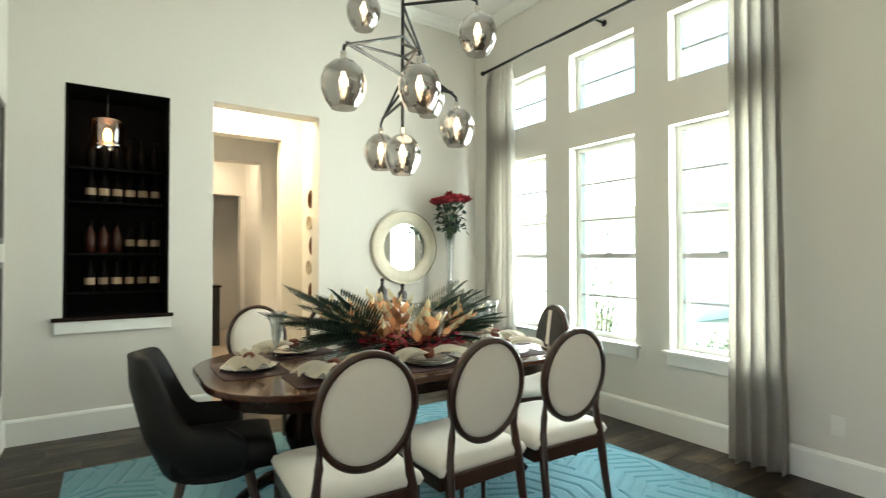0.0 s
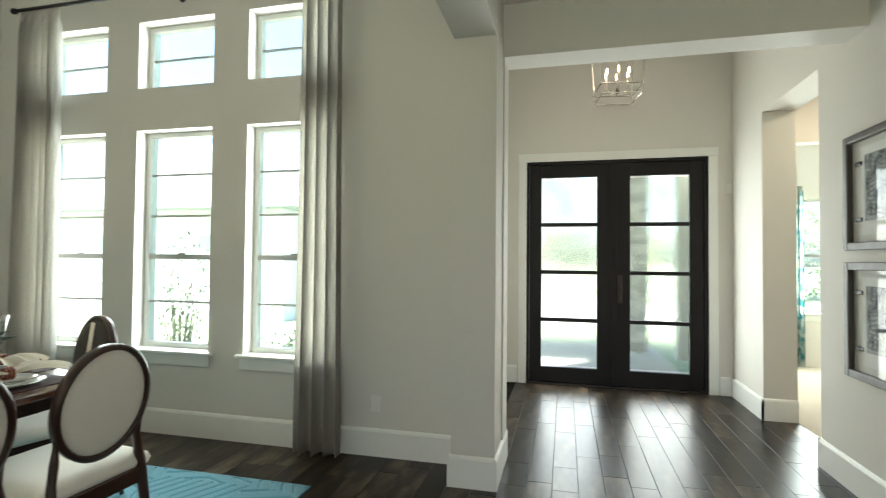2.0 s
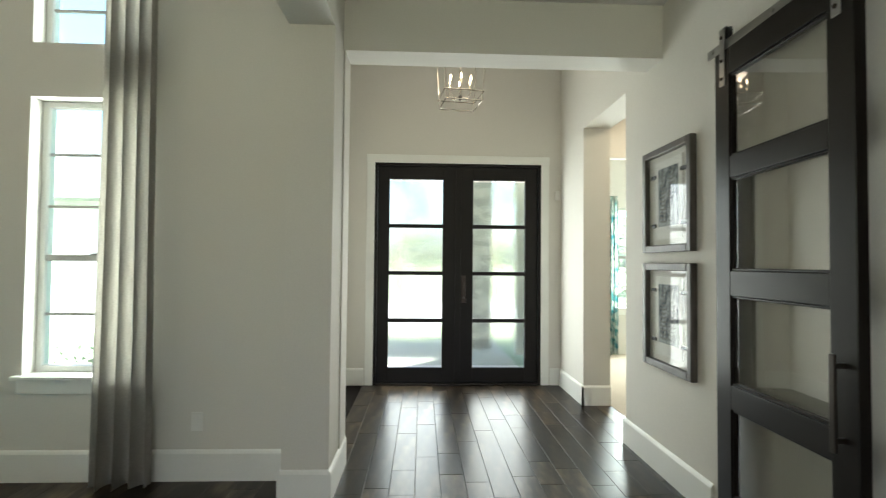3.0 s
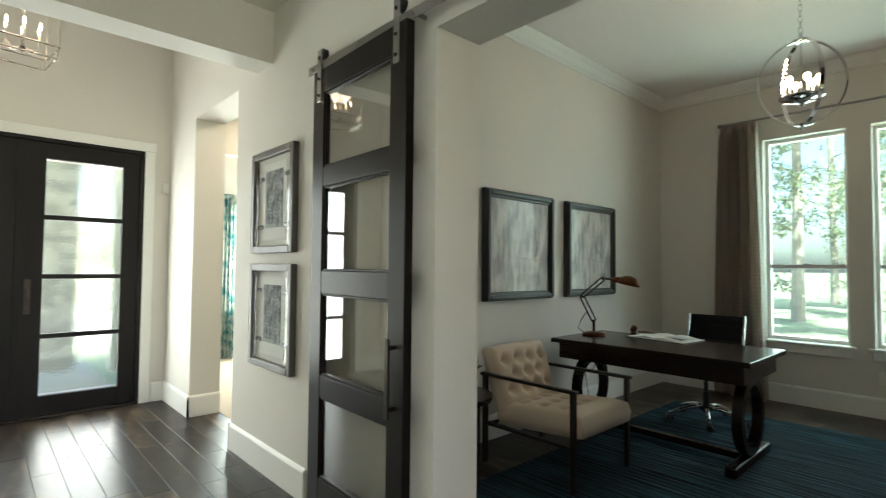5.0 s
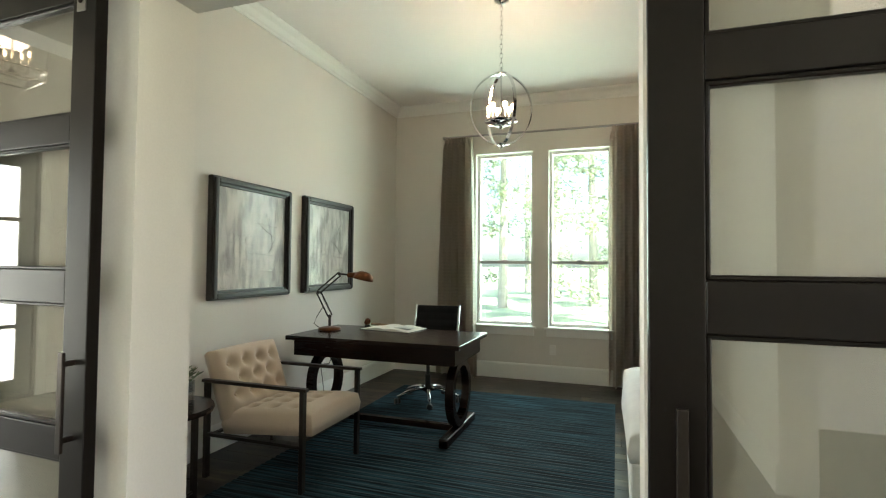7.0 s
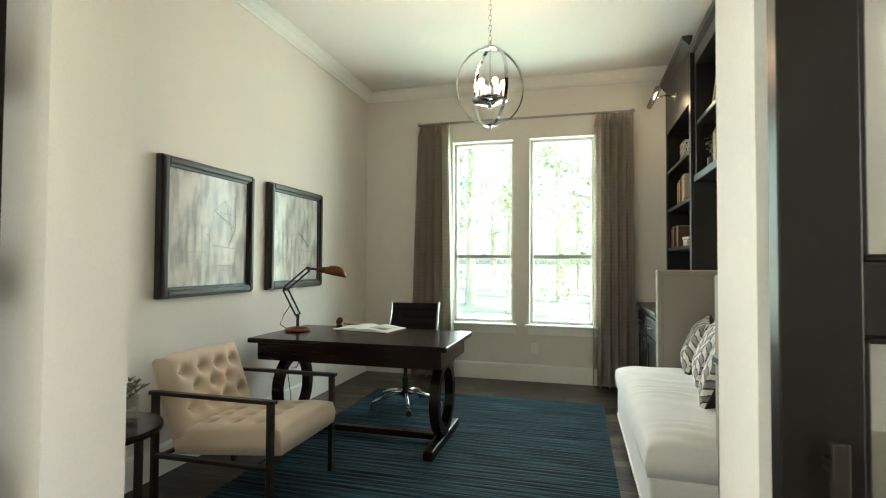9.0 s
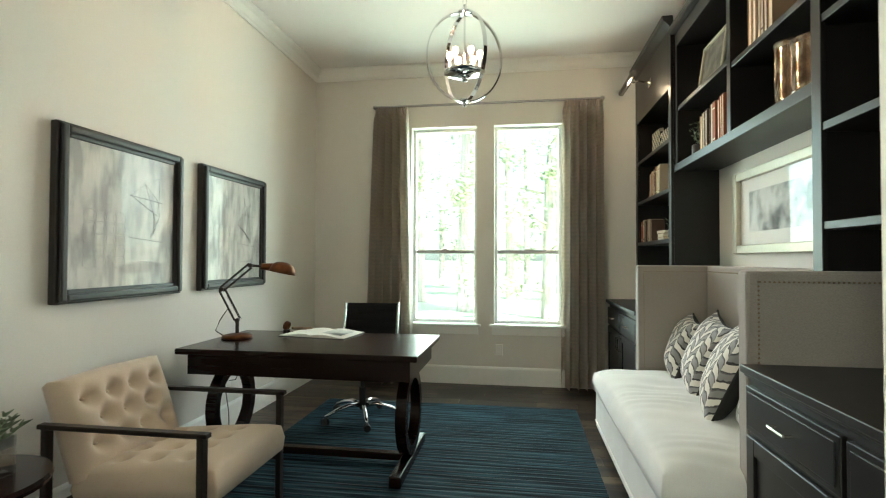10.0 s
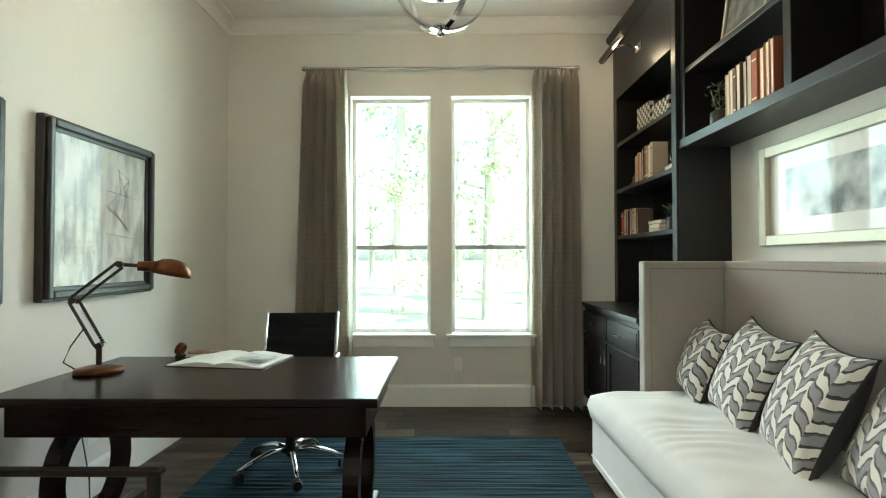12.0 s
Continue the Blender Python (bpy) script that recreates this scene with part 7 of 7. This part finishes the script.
for row, z in enumerate((1.06, 1.37, 1.78, 2.05)):
    sh = thing("wine_shelf", (0.265, 5.06, z - 0.02), "black shelf in the wine niche", "shelf", "wine shelves")
    part("board", boxed(-0.335, 0.335, -0.13, 0.155, 0, 0.02, bevel=0.002), M_NICHE, sh)
    for k in range(6):
        x = 0.075 + k * 0.0905
        amber = row == 1 and k < 3
        bo = thing("wine_bottle", (x, 5.02, z), "amber liquor bottle with label on the niche shelf" if amber else "dark wine bottle with pale label on the niche shelf", "bottle", "wine bottles")
        part("body", lathe(bmesh.new(), [(0.030, 0), (0.036, 0.008), (0.036, 0.15), (0.014, 0.20), (0.013, 0.255), (0, 0.255)], 16), M_AMBER if amber else M_BOTTLE, bo, smooth=True)
        part("label", lathe(bmesh.new(), [(0.0364, 0.055), (0.0368, 0.057), (0.0368, 0.108), (0.0364, 0.110)], 16), M_AMBER if amber else M_BOTTLE if row == 3 else M_LABELP, bo, smooth=True)
        part("cap", lathe(bmesh.new(), [(0.0142, 0.215), (0.015, 0.22), (0.015, 0.262), (0, 0.264)], 12), M_BOTTLE, bo, smooth=True)
jl = thing("ribbed_pendant", (0.185, 4.90, 2.20), "ribbed amber glass drum pendant glowing in the wine niche", "lamp")
M_AMBERGLASS = pane_glass("amber_ribbed_glass", (0.75, 0.40, 0.17), 0.32)
g = part("shade", lathe(bmesh.new(), [((0.106 if q < 15 else 0.120) + 0.006 * (q % 2), 0.225 - 0.0135 * q) for q in range(17)], 32, cap=False), M_AMBERGLASS, jl, "ribbed amber glass drum shade", smooth=True)
g.visible_shadow = False
part("bulb", lathe(bmesh.new(), [(0, 0.05), (0.026, 0.065), (0.03, 0.12), (0.014, 0.16), (0, 0.165)], 14), M_BULB, jl, "glowing warm bulb", smooth=True)
part("cord", rod(bmesh.new(), (0, 0, 0.165), (0, 0, 0.43), 0.004, 8), M_BLACKMETAL, jl)
part("cap", lathe(bmesh.new(), [(0.10, 0.225), (0.03, 0.235), (0, 0.236)], 18), M_COPPER, jl)
bulb_light("niche_light", (0.185, 4.86, 2.30), 0.045, r=0.03)

# ---- corridor beyond the doorway ----
M_TILE = mat("beige_floor_tile", (0.38, 0.32, 0.25), 0.35, grain=0.08, scale=20, blotch=0.12)
wall("wall_corridor_east", "x", 2.10, 2.25, Y_FAR + 0.2, 9.0, 0, 3.1, [], "warm lit corridor wall")
wall("wall_corridor_west", "x", 0.3, 0.45, 5.9, 9.0, 0, 3.1, [], "warm lit corridor wall")
wall("wall_corridor_arch", "y", 5.95, 6.15, 0.45, 2.10, 0, 3.1, [(0.45, 1.86, 0, 2.69)], "cased opening in the corridor")
wall("wall_corridor_arch", "y", 7.00, 7.20, 0.45, 2.10, 0, 3.1, [(0.45, 1.885, 0, 2.59)], "cased opening in the corridor")
wall("wall_corridor_end", "y", 9.0, 9.2, 0.3, 2.25, 0, 3.1, [(1.0, 2.03, 0, 2.37)], "corridor end wall with a doorway")
wall("wall_corridor_stub", "y", 5.26, 5.40, -0.6, 0.94, 0, 3.1, [], "wall behind the wine niche")
wall("wall_corridor_side", "x", 0.80, 0.94, 5.40, 5.9, 0, 3.1, [], "corridor side wall")
# unseen side walls, added to keep sun and sky out of the far room
solid("wall_corridor_back", boxed(0.2, 0.3, 9.2, 10.3, 0, 3.1), M_WALL, "unseen side wall that blocks sky light from the far room", "wall", kind="structure")
solid("wall_corridor_back", boxed(2.25, 2.35, 4.95, 10.3, 0, 3.2), M_WALL, "unseen side wall that blocks sky light from the far room", "wall", kind="structure")
solid("wall_corridor_back", boxed(0.3, 2.25, 10.2, 10.3, 0, 3.1), M_WALL, "far room wall", "wall", kind="structure")
solid("ceiling", boxed(-0.6, 2.25, Y_FAR + 0.2, 10.3, 3.1, 3.2), M_CEIL, "white corridor ceiling", "ceiling", kind="structure")
solid("floor", boxed(-0.6, 2.25, 9.2, 10.3, -0.12, 0.0), M_TILE, "tiled floor of the far room", "floor", kind="structure")
solid("floor", boxed(0.3, 2.10, 4.95, 9.2, -0.01, 0.004), M_TILE, "beige tiled corridor floor", "floor", kind="structure")
base("y", 2.10, 4.94, 5.95, -1)
# added warm fill under the corridor ceiling, no fixture is modelled
area("corridor_warm_fill", (1.3, 5.6, 3.08), (1.3, 5.6, 0), 0.5, 0.5, 7.5, (1.0, 0.78, 0.48))
area("corridor_warm_fill", (1.2, 8.2, 3.08), (1.2, 8.2, 0), 0.6, 0.6, 4.0, (1.0, 0.80, 0.55))
for k, (yy, zz) in enumerate(((5.55, 1.98), (5.62, 1.72), (5.50, 1.46), (5.62, 1.22), (5.52, 0.95))):
    dk = thing("wall_plate", (2.10, yy, zz), "brown glazed decorative plate hung on the corridor wall", "plate", "wall plates")
    part("dish", turn(lathe(bmesh.new(), [(0, 0.012), (0.06, 0.014), (0.10 - 0.02 * (k % 2), 0.04), (0.105 - 0.02 * (k % 2), 0.038), (0.05, 0.0), (0, 0.0)], 26), pose(0, 0, 0, 0, -90)), M_COPPER if k % 2 == 0 else M_SILVER, dk, smooth=True)
for z0, z1 in ((1.55, 2.15), (0.75, 1.35)):
    cpic = thing("framed_print", (2.10, 7.75, (z0 + z1) / 2), "tall dark framed print on the corridor wall", "picture", "corridor prints", rz=-90)
    part("frame", frame_bars(0.42, z1 - z0, 0.03, 0.03), M_BLACKFRAME, cpic)
    part("print", boxed(-0.18, 0.18, -0.01, -0.002, -(z1 - z0) / 2 + 0.03, (z1 - z0) / 2 - 0.03), M_ABSTRACT, cpic)
bc = thing("side_cabinet", (1.35, 8.5, 0), "dark cabinet standing at the corridor end", "cabinet")
part("body", boxed(-0.25, 0.25, -0.2, 0.2, 0, 0.88, bevel=0.006), M_CABINET, bc)
part("top", boxed(-0.27, 0.27, -0.22, 0.22, 0.88, 0.91, bevel=0.004), M_DARKWOOD, bc)

# ---- bedroom seen through the passage ----
M_CARPET = mat("beige_carpet", (0.45, 0.39, 0.31), 0.95, grain=0.2, scale=300, blotch=0.05, bump=0.8)
wall("wall_bedroom_partition", "x", 5.75, 5.87, -4.6, Y_IN, 0, 3.0, [(-2.80, -1.98, 0, 2.46)], "warm white bedroom partition with doorway")
wall("wall_bedroom_east", "x", 8.0, 8.2, -5.0, -1.5, 0, 3.0, [(-3.75, -3.0, 0.70, 2.20)], "bedroom window wall")
wall("wall_bedroom_south", "y", -5.0, -4.8, X_ST + 0.2, 8.0, 0, 3.0, [], "bedroom wall")
wall("wall_bedroom_north", "y", Y_IN, Y_IN + 0.2, X_DOOR + 0.2, 8.0, 0, 3.0, [], "bedroom wall")
solid("floor", boxed(X_ST + 0.2, 8.0, -5.0, Y_IN, -0.12, 0.002), M_CARPET, "beige bedroom carpet", "floor", kind="structure")
solid("ceiling", boxed(X_ST + 0.2, 8.2, -5.0, Y_IN, 3.0, 3.1), M_CEIL, "white bedroom ceiling", "ceiling", kind="structure")
window_unit("window_9", Matrix.Translation((8.0, -3.375, 0)) @ pose(0, 0, 0, 0, 0, -90), 0.75, 0.70, 2.20, [], 1.45, True, "white bedroom window")
M_TEAL = mat("teal_print_curtain", (0.62, 0.66, 0.60), 0.7, through_light=0.4, dark=(0.05, 0.24, 0.26), scale=9, blotch=0.1)
curtain("curtain", Matrix.Translation((7.88, -2.86, 0)) @ ROT90, 0.24, 0.28, 0.02, 2.35, 5, 0.03, M_TEAL, "teal and white patterned bedroom curtain", 7)
# added warm fill to brighten the passage, no fixture is modelled
area("bedroom_hall_fill", (5.0, -2.6, 2.95), (5.0, -2.6, 0), 0.4, 0.4, 4, (1.0, 0.84, 0.6))

# ---- outside ----
M_LAWN = mat("lawn", (0.27, 0.30, 0.19), 0.9, grain=0.3, scale=30, blotch=0.25, blotch_scale=0.4)
M_CONC = mat("porch_concrete", (0.42, 0.40, 0.37), 0.85, grain=0.1, scale=40, blotch=0.12, bump=0.3)
M_BRICK = mat("pale_brick", (0.72, 0.68, 0.63), 0.85, grain=0.15, scale=40, blotch=0.15, by_object=0.3, bump=0.4)
M_MORTAR = mat("mortar", (0.60, 0.58, 0.54), 0.9, grain=0.1, scale=60)
M_BARK = mat("pine_bark", (0.36, 0.31, 0.26), 0.95, grain=0.4, scale=20, stretch=(1, 1, 0.2), bump=0.6)
M_FOLI = mat("pine_foliage", (0.42, 0.44, 0.30), 0.7, island=0.4, blotch=0.2, through_light=0.45)
M_ROOF = mat("grey_shingles", (0.42, 0.42, 0.42), 0.9, grain=0.2, scale=30, island=0.2, blotch=0.1)
M_SIDING = mat("pale_house_wall", (0.74, 0.73, 0.70), 0.85, grain=0.08, scale=30, blotch=0.1)
solid("ground", boxed(-400, 400, -400, 400, -0.55, -0.25), M_LAWN, "green lawn round the house", "lawn", kind="structure")
solid("pavement", boxed(6.35, 9.6, -1.4, 2.2, -0.25, -0.03, bevel=0.01), M_CONC, "pale concrete porch floor", "porch", kind="structure")
solid("road", boxed(14.0, 21.0, -80, 80, -0.252, -0.235), M_CONC, "pale concrete street", "road", kind="structure")
solid("roof", boxed(6.33, 9.7, -1.4, 2.4, 3.0, 3.15), M_TRIM, "white porch ceiling", "roof", kind="structure")

colm = thing("porch_column", (8.9, -1.02, -0.03), "pale brick porch column outside the entry door", "column")
part("mortar_core", boxed(-0.19, 0.19, -0.19, 0.19, 0, 3.03), M_MORTAR, colm)
bme = mesh_of(boxed(-0.1, 0.1, -0.012, 0.012, -0.03, 0.03, bevel=0.003, seg=1), "brick")
bme.materials.append(M_BRICK)
for rowi in range(38):
    for f in range(4):
        for k in (-1, 0, 1) if rowi % 2 else (-0.5, 0.5):
            b = new("brick", bme)
            b.parent = colm
            off = k * 0.207 * (0.62 if rowi % 2 else 0.9)
            b.matrix_local = pose(0, 0, 0, 0, 0, 90 * f) @ Matrix.Translation((off, -0.195, 0.045 + rowi * 0.0785)) @ Matrix.Diagonal((0.62 if rowi % 2 else 0.9, 1, 1, 1))


def tree(x, y, hgt, seed, crown_from=0.3, r0=0.16, spread=2.3, density=1100):
    r = random.Random(seed)
    ob = thing("tree", (x, y, -0.25), "tall pine tree with pale sunlit foliage outside the house", "tree", "trees")
    bm = bmesh.new()
    lean = Vector((r.uniform(-0.3, 0.3), r.uniform(-0.3, 0.3), 0))
    spine = [Vector((0, 0, hgt * t)) + lean * t * t + Vector((0.06 * math.sin(5 * t + seed), 0.06 * math.cos(4 * t), 0)) for t in (0, 0.15, 0.3, 0.5, 0.7, 0.85, 1)]
    tube(bm, spine, [r0 * 1.25, r0, r0 * 0.9, r0 * 0.72, r0 * 0.5, r0 * 0.3, r0 * 0.1], 9)
    limbs = []
    for k in range(16):
        t = crown_from + (1 - crown_from) * (k + r.random()) / 16
        i = min(5, int(t * 6))
        p = Vector((0, 0, hgt * t)) + lean * t * t
        a = r.uniform(0, 6.28)
        ln = spread * (1.25 - t) * r.uniform(0.6, 1.1)
        e = p + Vector((math.cos(a) * ln, math.sin(a) * ln, ln * r.uniform(-0.05, 0.35)))
        tube(bm, [p, (p + e) / 2 + Vector((0, 0, 0.1)), e], [r0 * 0.28, r0 * 0.16, 0.008], 5)
        limbs.append((p, e))
    part("trunk", bm, M_BARK, ob)
    lf = bmesh.new()
    for _ in range(density):
        p, e = limbs[r.randrange(len(limbs))]
        c = p + (e - p) * r.uniform(0.25, 1.08) + Vector((r.gauss(0, 0.28), r.gauss(0, 0.28), r.gauss(0, 0.22)))
        for q in range(5):
            d = Vector((r.uniform(-1, 1), r.uniform(-1, 1), r.uniform(-0.5, 0.8))).normalized()
            sd = d.cross(Vector((0.3, 0.1, 1))).normalized() * r.uniform(0.03, 0.06)
            s = r.uniform(0.12, 0.24)
            lf.faces.new([lf.verts.new(v) for v in (c, c + d * s * 0.5 + sd, c + d * s, c + d * s * 0.5 - sd)])
    part("crown", lf, M_FOLI, ob)


rnd = random.Random(77)
for k, (x, y, hh) in enumerate(((2.6, -16, 13), (0.2, -14.5, 12), (-2.2, -18, 14), (4.6, -19, 13), (1.4, -21, 15), (-0.8, -24, 15), (3.4, -26, 16), (6.8, -24, 15), (-4.2, -25, 15), (-6.5, -20, 13), (5.5, -30, 17), (0.6, -30, 17), (-3.0, -32, 17))):
    tree(x, y, hh, k + 1, crown_from=0.05 if k % 3 else 0.2)
for k, (x, y) in enumerate(((24, 4.5), (26, 1.0), (25, -3.5), (24, -8), (28, 8), (27, -12))):
    tree(x, y, 8, 40 + k, crown_from=0.06, spread=2.8, density=900)


def shrub(x, y, hgt, seed):
    r = random.Random(seed)
    ob = thing("shrub", (x, y, -0.25), "leafy green garden shrub outside the window", "shrub", "shrubs")
    st_ = bmesh.new()
    lf = bmesh.new()
    for k in range(14):
        a = r.uniform(0, 6.28)
        e = Vector((math.cos(a) * 0.28 * r.random(), math.sin(a) * 0.28 * r.random(), hgt * r.uniform(0.6, 1)))
        tube(st_, [(0, 0, 0), e * 0.5, e], [0.012, 0.008, 0.003], 5)
        for _ in range(60):
            c = e * r.uniform(0.3, 1.05) + Vector((r.gauss(0, 0.06), r.gauss(0, 0.06), r.gauss(0, 0.05)))
            d = Vector((r.uniform(-1, 1), r.uniform(-1, 1), r.uniform(-0.3, 1))).normalized()
            sd = d.cross(Vector((0.2, 0.1, 1))).normalized() * 0.016
            lf.faces.new([lf.verts.new(v) for v in (c, c + d * 0.03 + sd, c + d * 0.065, c + d * 0.03 - sd)])
    part("stems", st_, M_BARK, ob)
    part("foliage", lf, M_FOLI, ob, kind="stuff")


shrub(5.1, 4.05, 1.75, 1)
shrub(5.6, 2.0, 0.75, 2)
shrub(5.5, 2.6, 0.65, 3)
shrub(5.8, 3.2, 0.7, 4)


def neighbour():
    ob = thing("neighbour_house", (17.0, 11.0, -0.25), "pale neighbouring house with a grey shingle roof", "house")
    wl = part("wall", boxed(-5, 5, -4, 4, 0, 3.0), M_SIDING, ob)
    rf = bmesh.new()
    a = [rf.verts.new(p) for p in ((-5.6, -4.6, 2.9), (5.6, -4.6, 2.9), (5.6, 4.6, 2.9), (-5.6, 4.6, 2.9))]
    b = [rf.verts.new(p) for p in ((-2.0, 0, 5.6), (2.0, 0, 5.6))]
    for q in ((a[0], a[1], b[1], b[0]), (a[1], a[2], b[1]), (a[2], a[3], b[0], b[1]), (a[3], a[0], b[0]), (a[3], a[2], a[1], a[0])):
        rf.faces.new(q)
    part("roof", rf, M_ROOF, ob)
    for y in (-2.0, 1.8):
        w = part("window", boxed(-5.04, -5.0, y - 0.6, y + 0.6, 0.9, 2.3), M_TRIM, ob)
        part("pane", boxed(-5.045, -5.04, y - 0.52, y + 0.52, 0.98, 2.22), M_SASH, w)


neighbour()
# own roof corner above the dining windows' view
solid("roof_eave", boxed(X_WIN + 0.22, X_WIN + 0.75, 0.98, 6.0, 3.9, 4.05), M_TRIM, "white eave over the dining windows", "eave", kind="structure")

# ---- floor planks ----
PW = 0.152
fl = bpy.data.objects["floor"]
rnd = random.Random(3)
pmeshes = []
for L in (0.35, 0.5, 0.7, 0.9, 1.15):
    me = mesh_of(boxed(0.0012, L - 0.0012, 0.0012, PW - 0.0012, -0.014, 0.0, bevel=0.0012, seg=1), "plank")
    me.materials.append(M_FLOOR)
    pmeshes.append((L, me))
rest = bmesh.new()
count = 0
y = Y_HALL - 0.01
y_rows = []
yy = -6.3
while yy < Y_FAR + 0.2:
    y_rows.append(yy)
    yy += PW
for yy in y_rows:
    study = yy < Y_IN - PW
    x0, x1 = (X_SB - 0.02, X_ST + 0.02) if study else (-4.6, X_DOOR + 0.02) if yy < 0.45 else (X_LEFT - 0.02, X_WIN + 0.02)
    x = x0 - rnd.uniform(0, 0.9)
    while x < x1:
        L, me = pmeshes[rnd.randrange(5)]
        if x + L > x0:
            near = (-1.75 < yy < 0.55 and x + L > 0.4) or (0.55 < yy < 1.6 and x > 1.6)
            if near and count < 295 and x + L < x1 + 0.1:
                ob = new("plank", me)
                ob.parent = fl
                ob.location = (x, yy, rnd.uniform(-0.0006, 0.0002))
                count += 1
            else:
                box(rest, max(x0, x) + 0.0012, min(x1 + 0.05, x + L) - 0.0012, yy + 0.0012, yy + PW - 0.0012, -0.012, -0.0002)
        x += L
M_FLOOR2 = mat("dark_oak_planks_joined", (0.013, 0.0095, 0.0072), 0.30, dark=(0.066, 0.049, 0.032), scale=4.2, stretch=(0.7, 2.6, 1), blotch=0.6, blotch_scale=3.4,
              bump=0.15, island=0.55, spec=0.20)
part("planks", rest, M_FLOOR2, fl, kind="stuff")
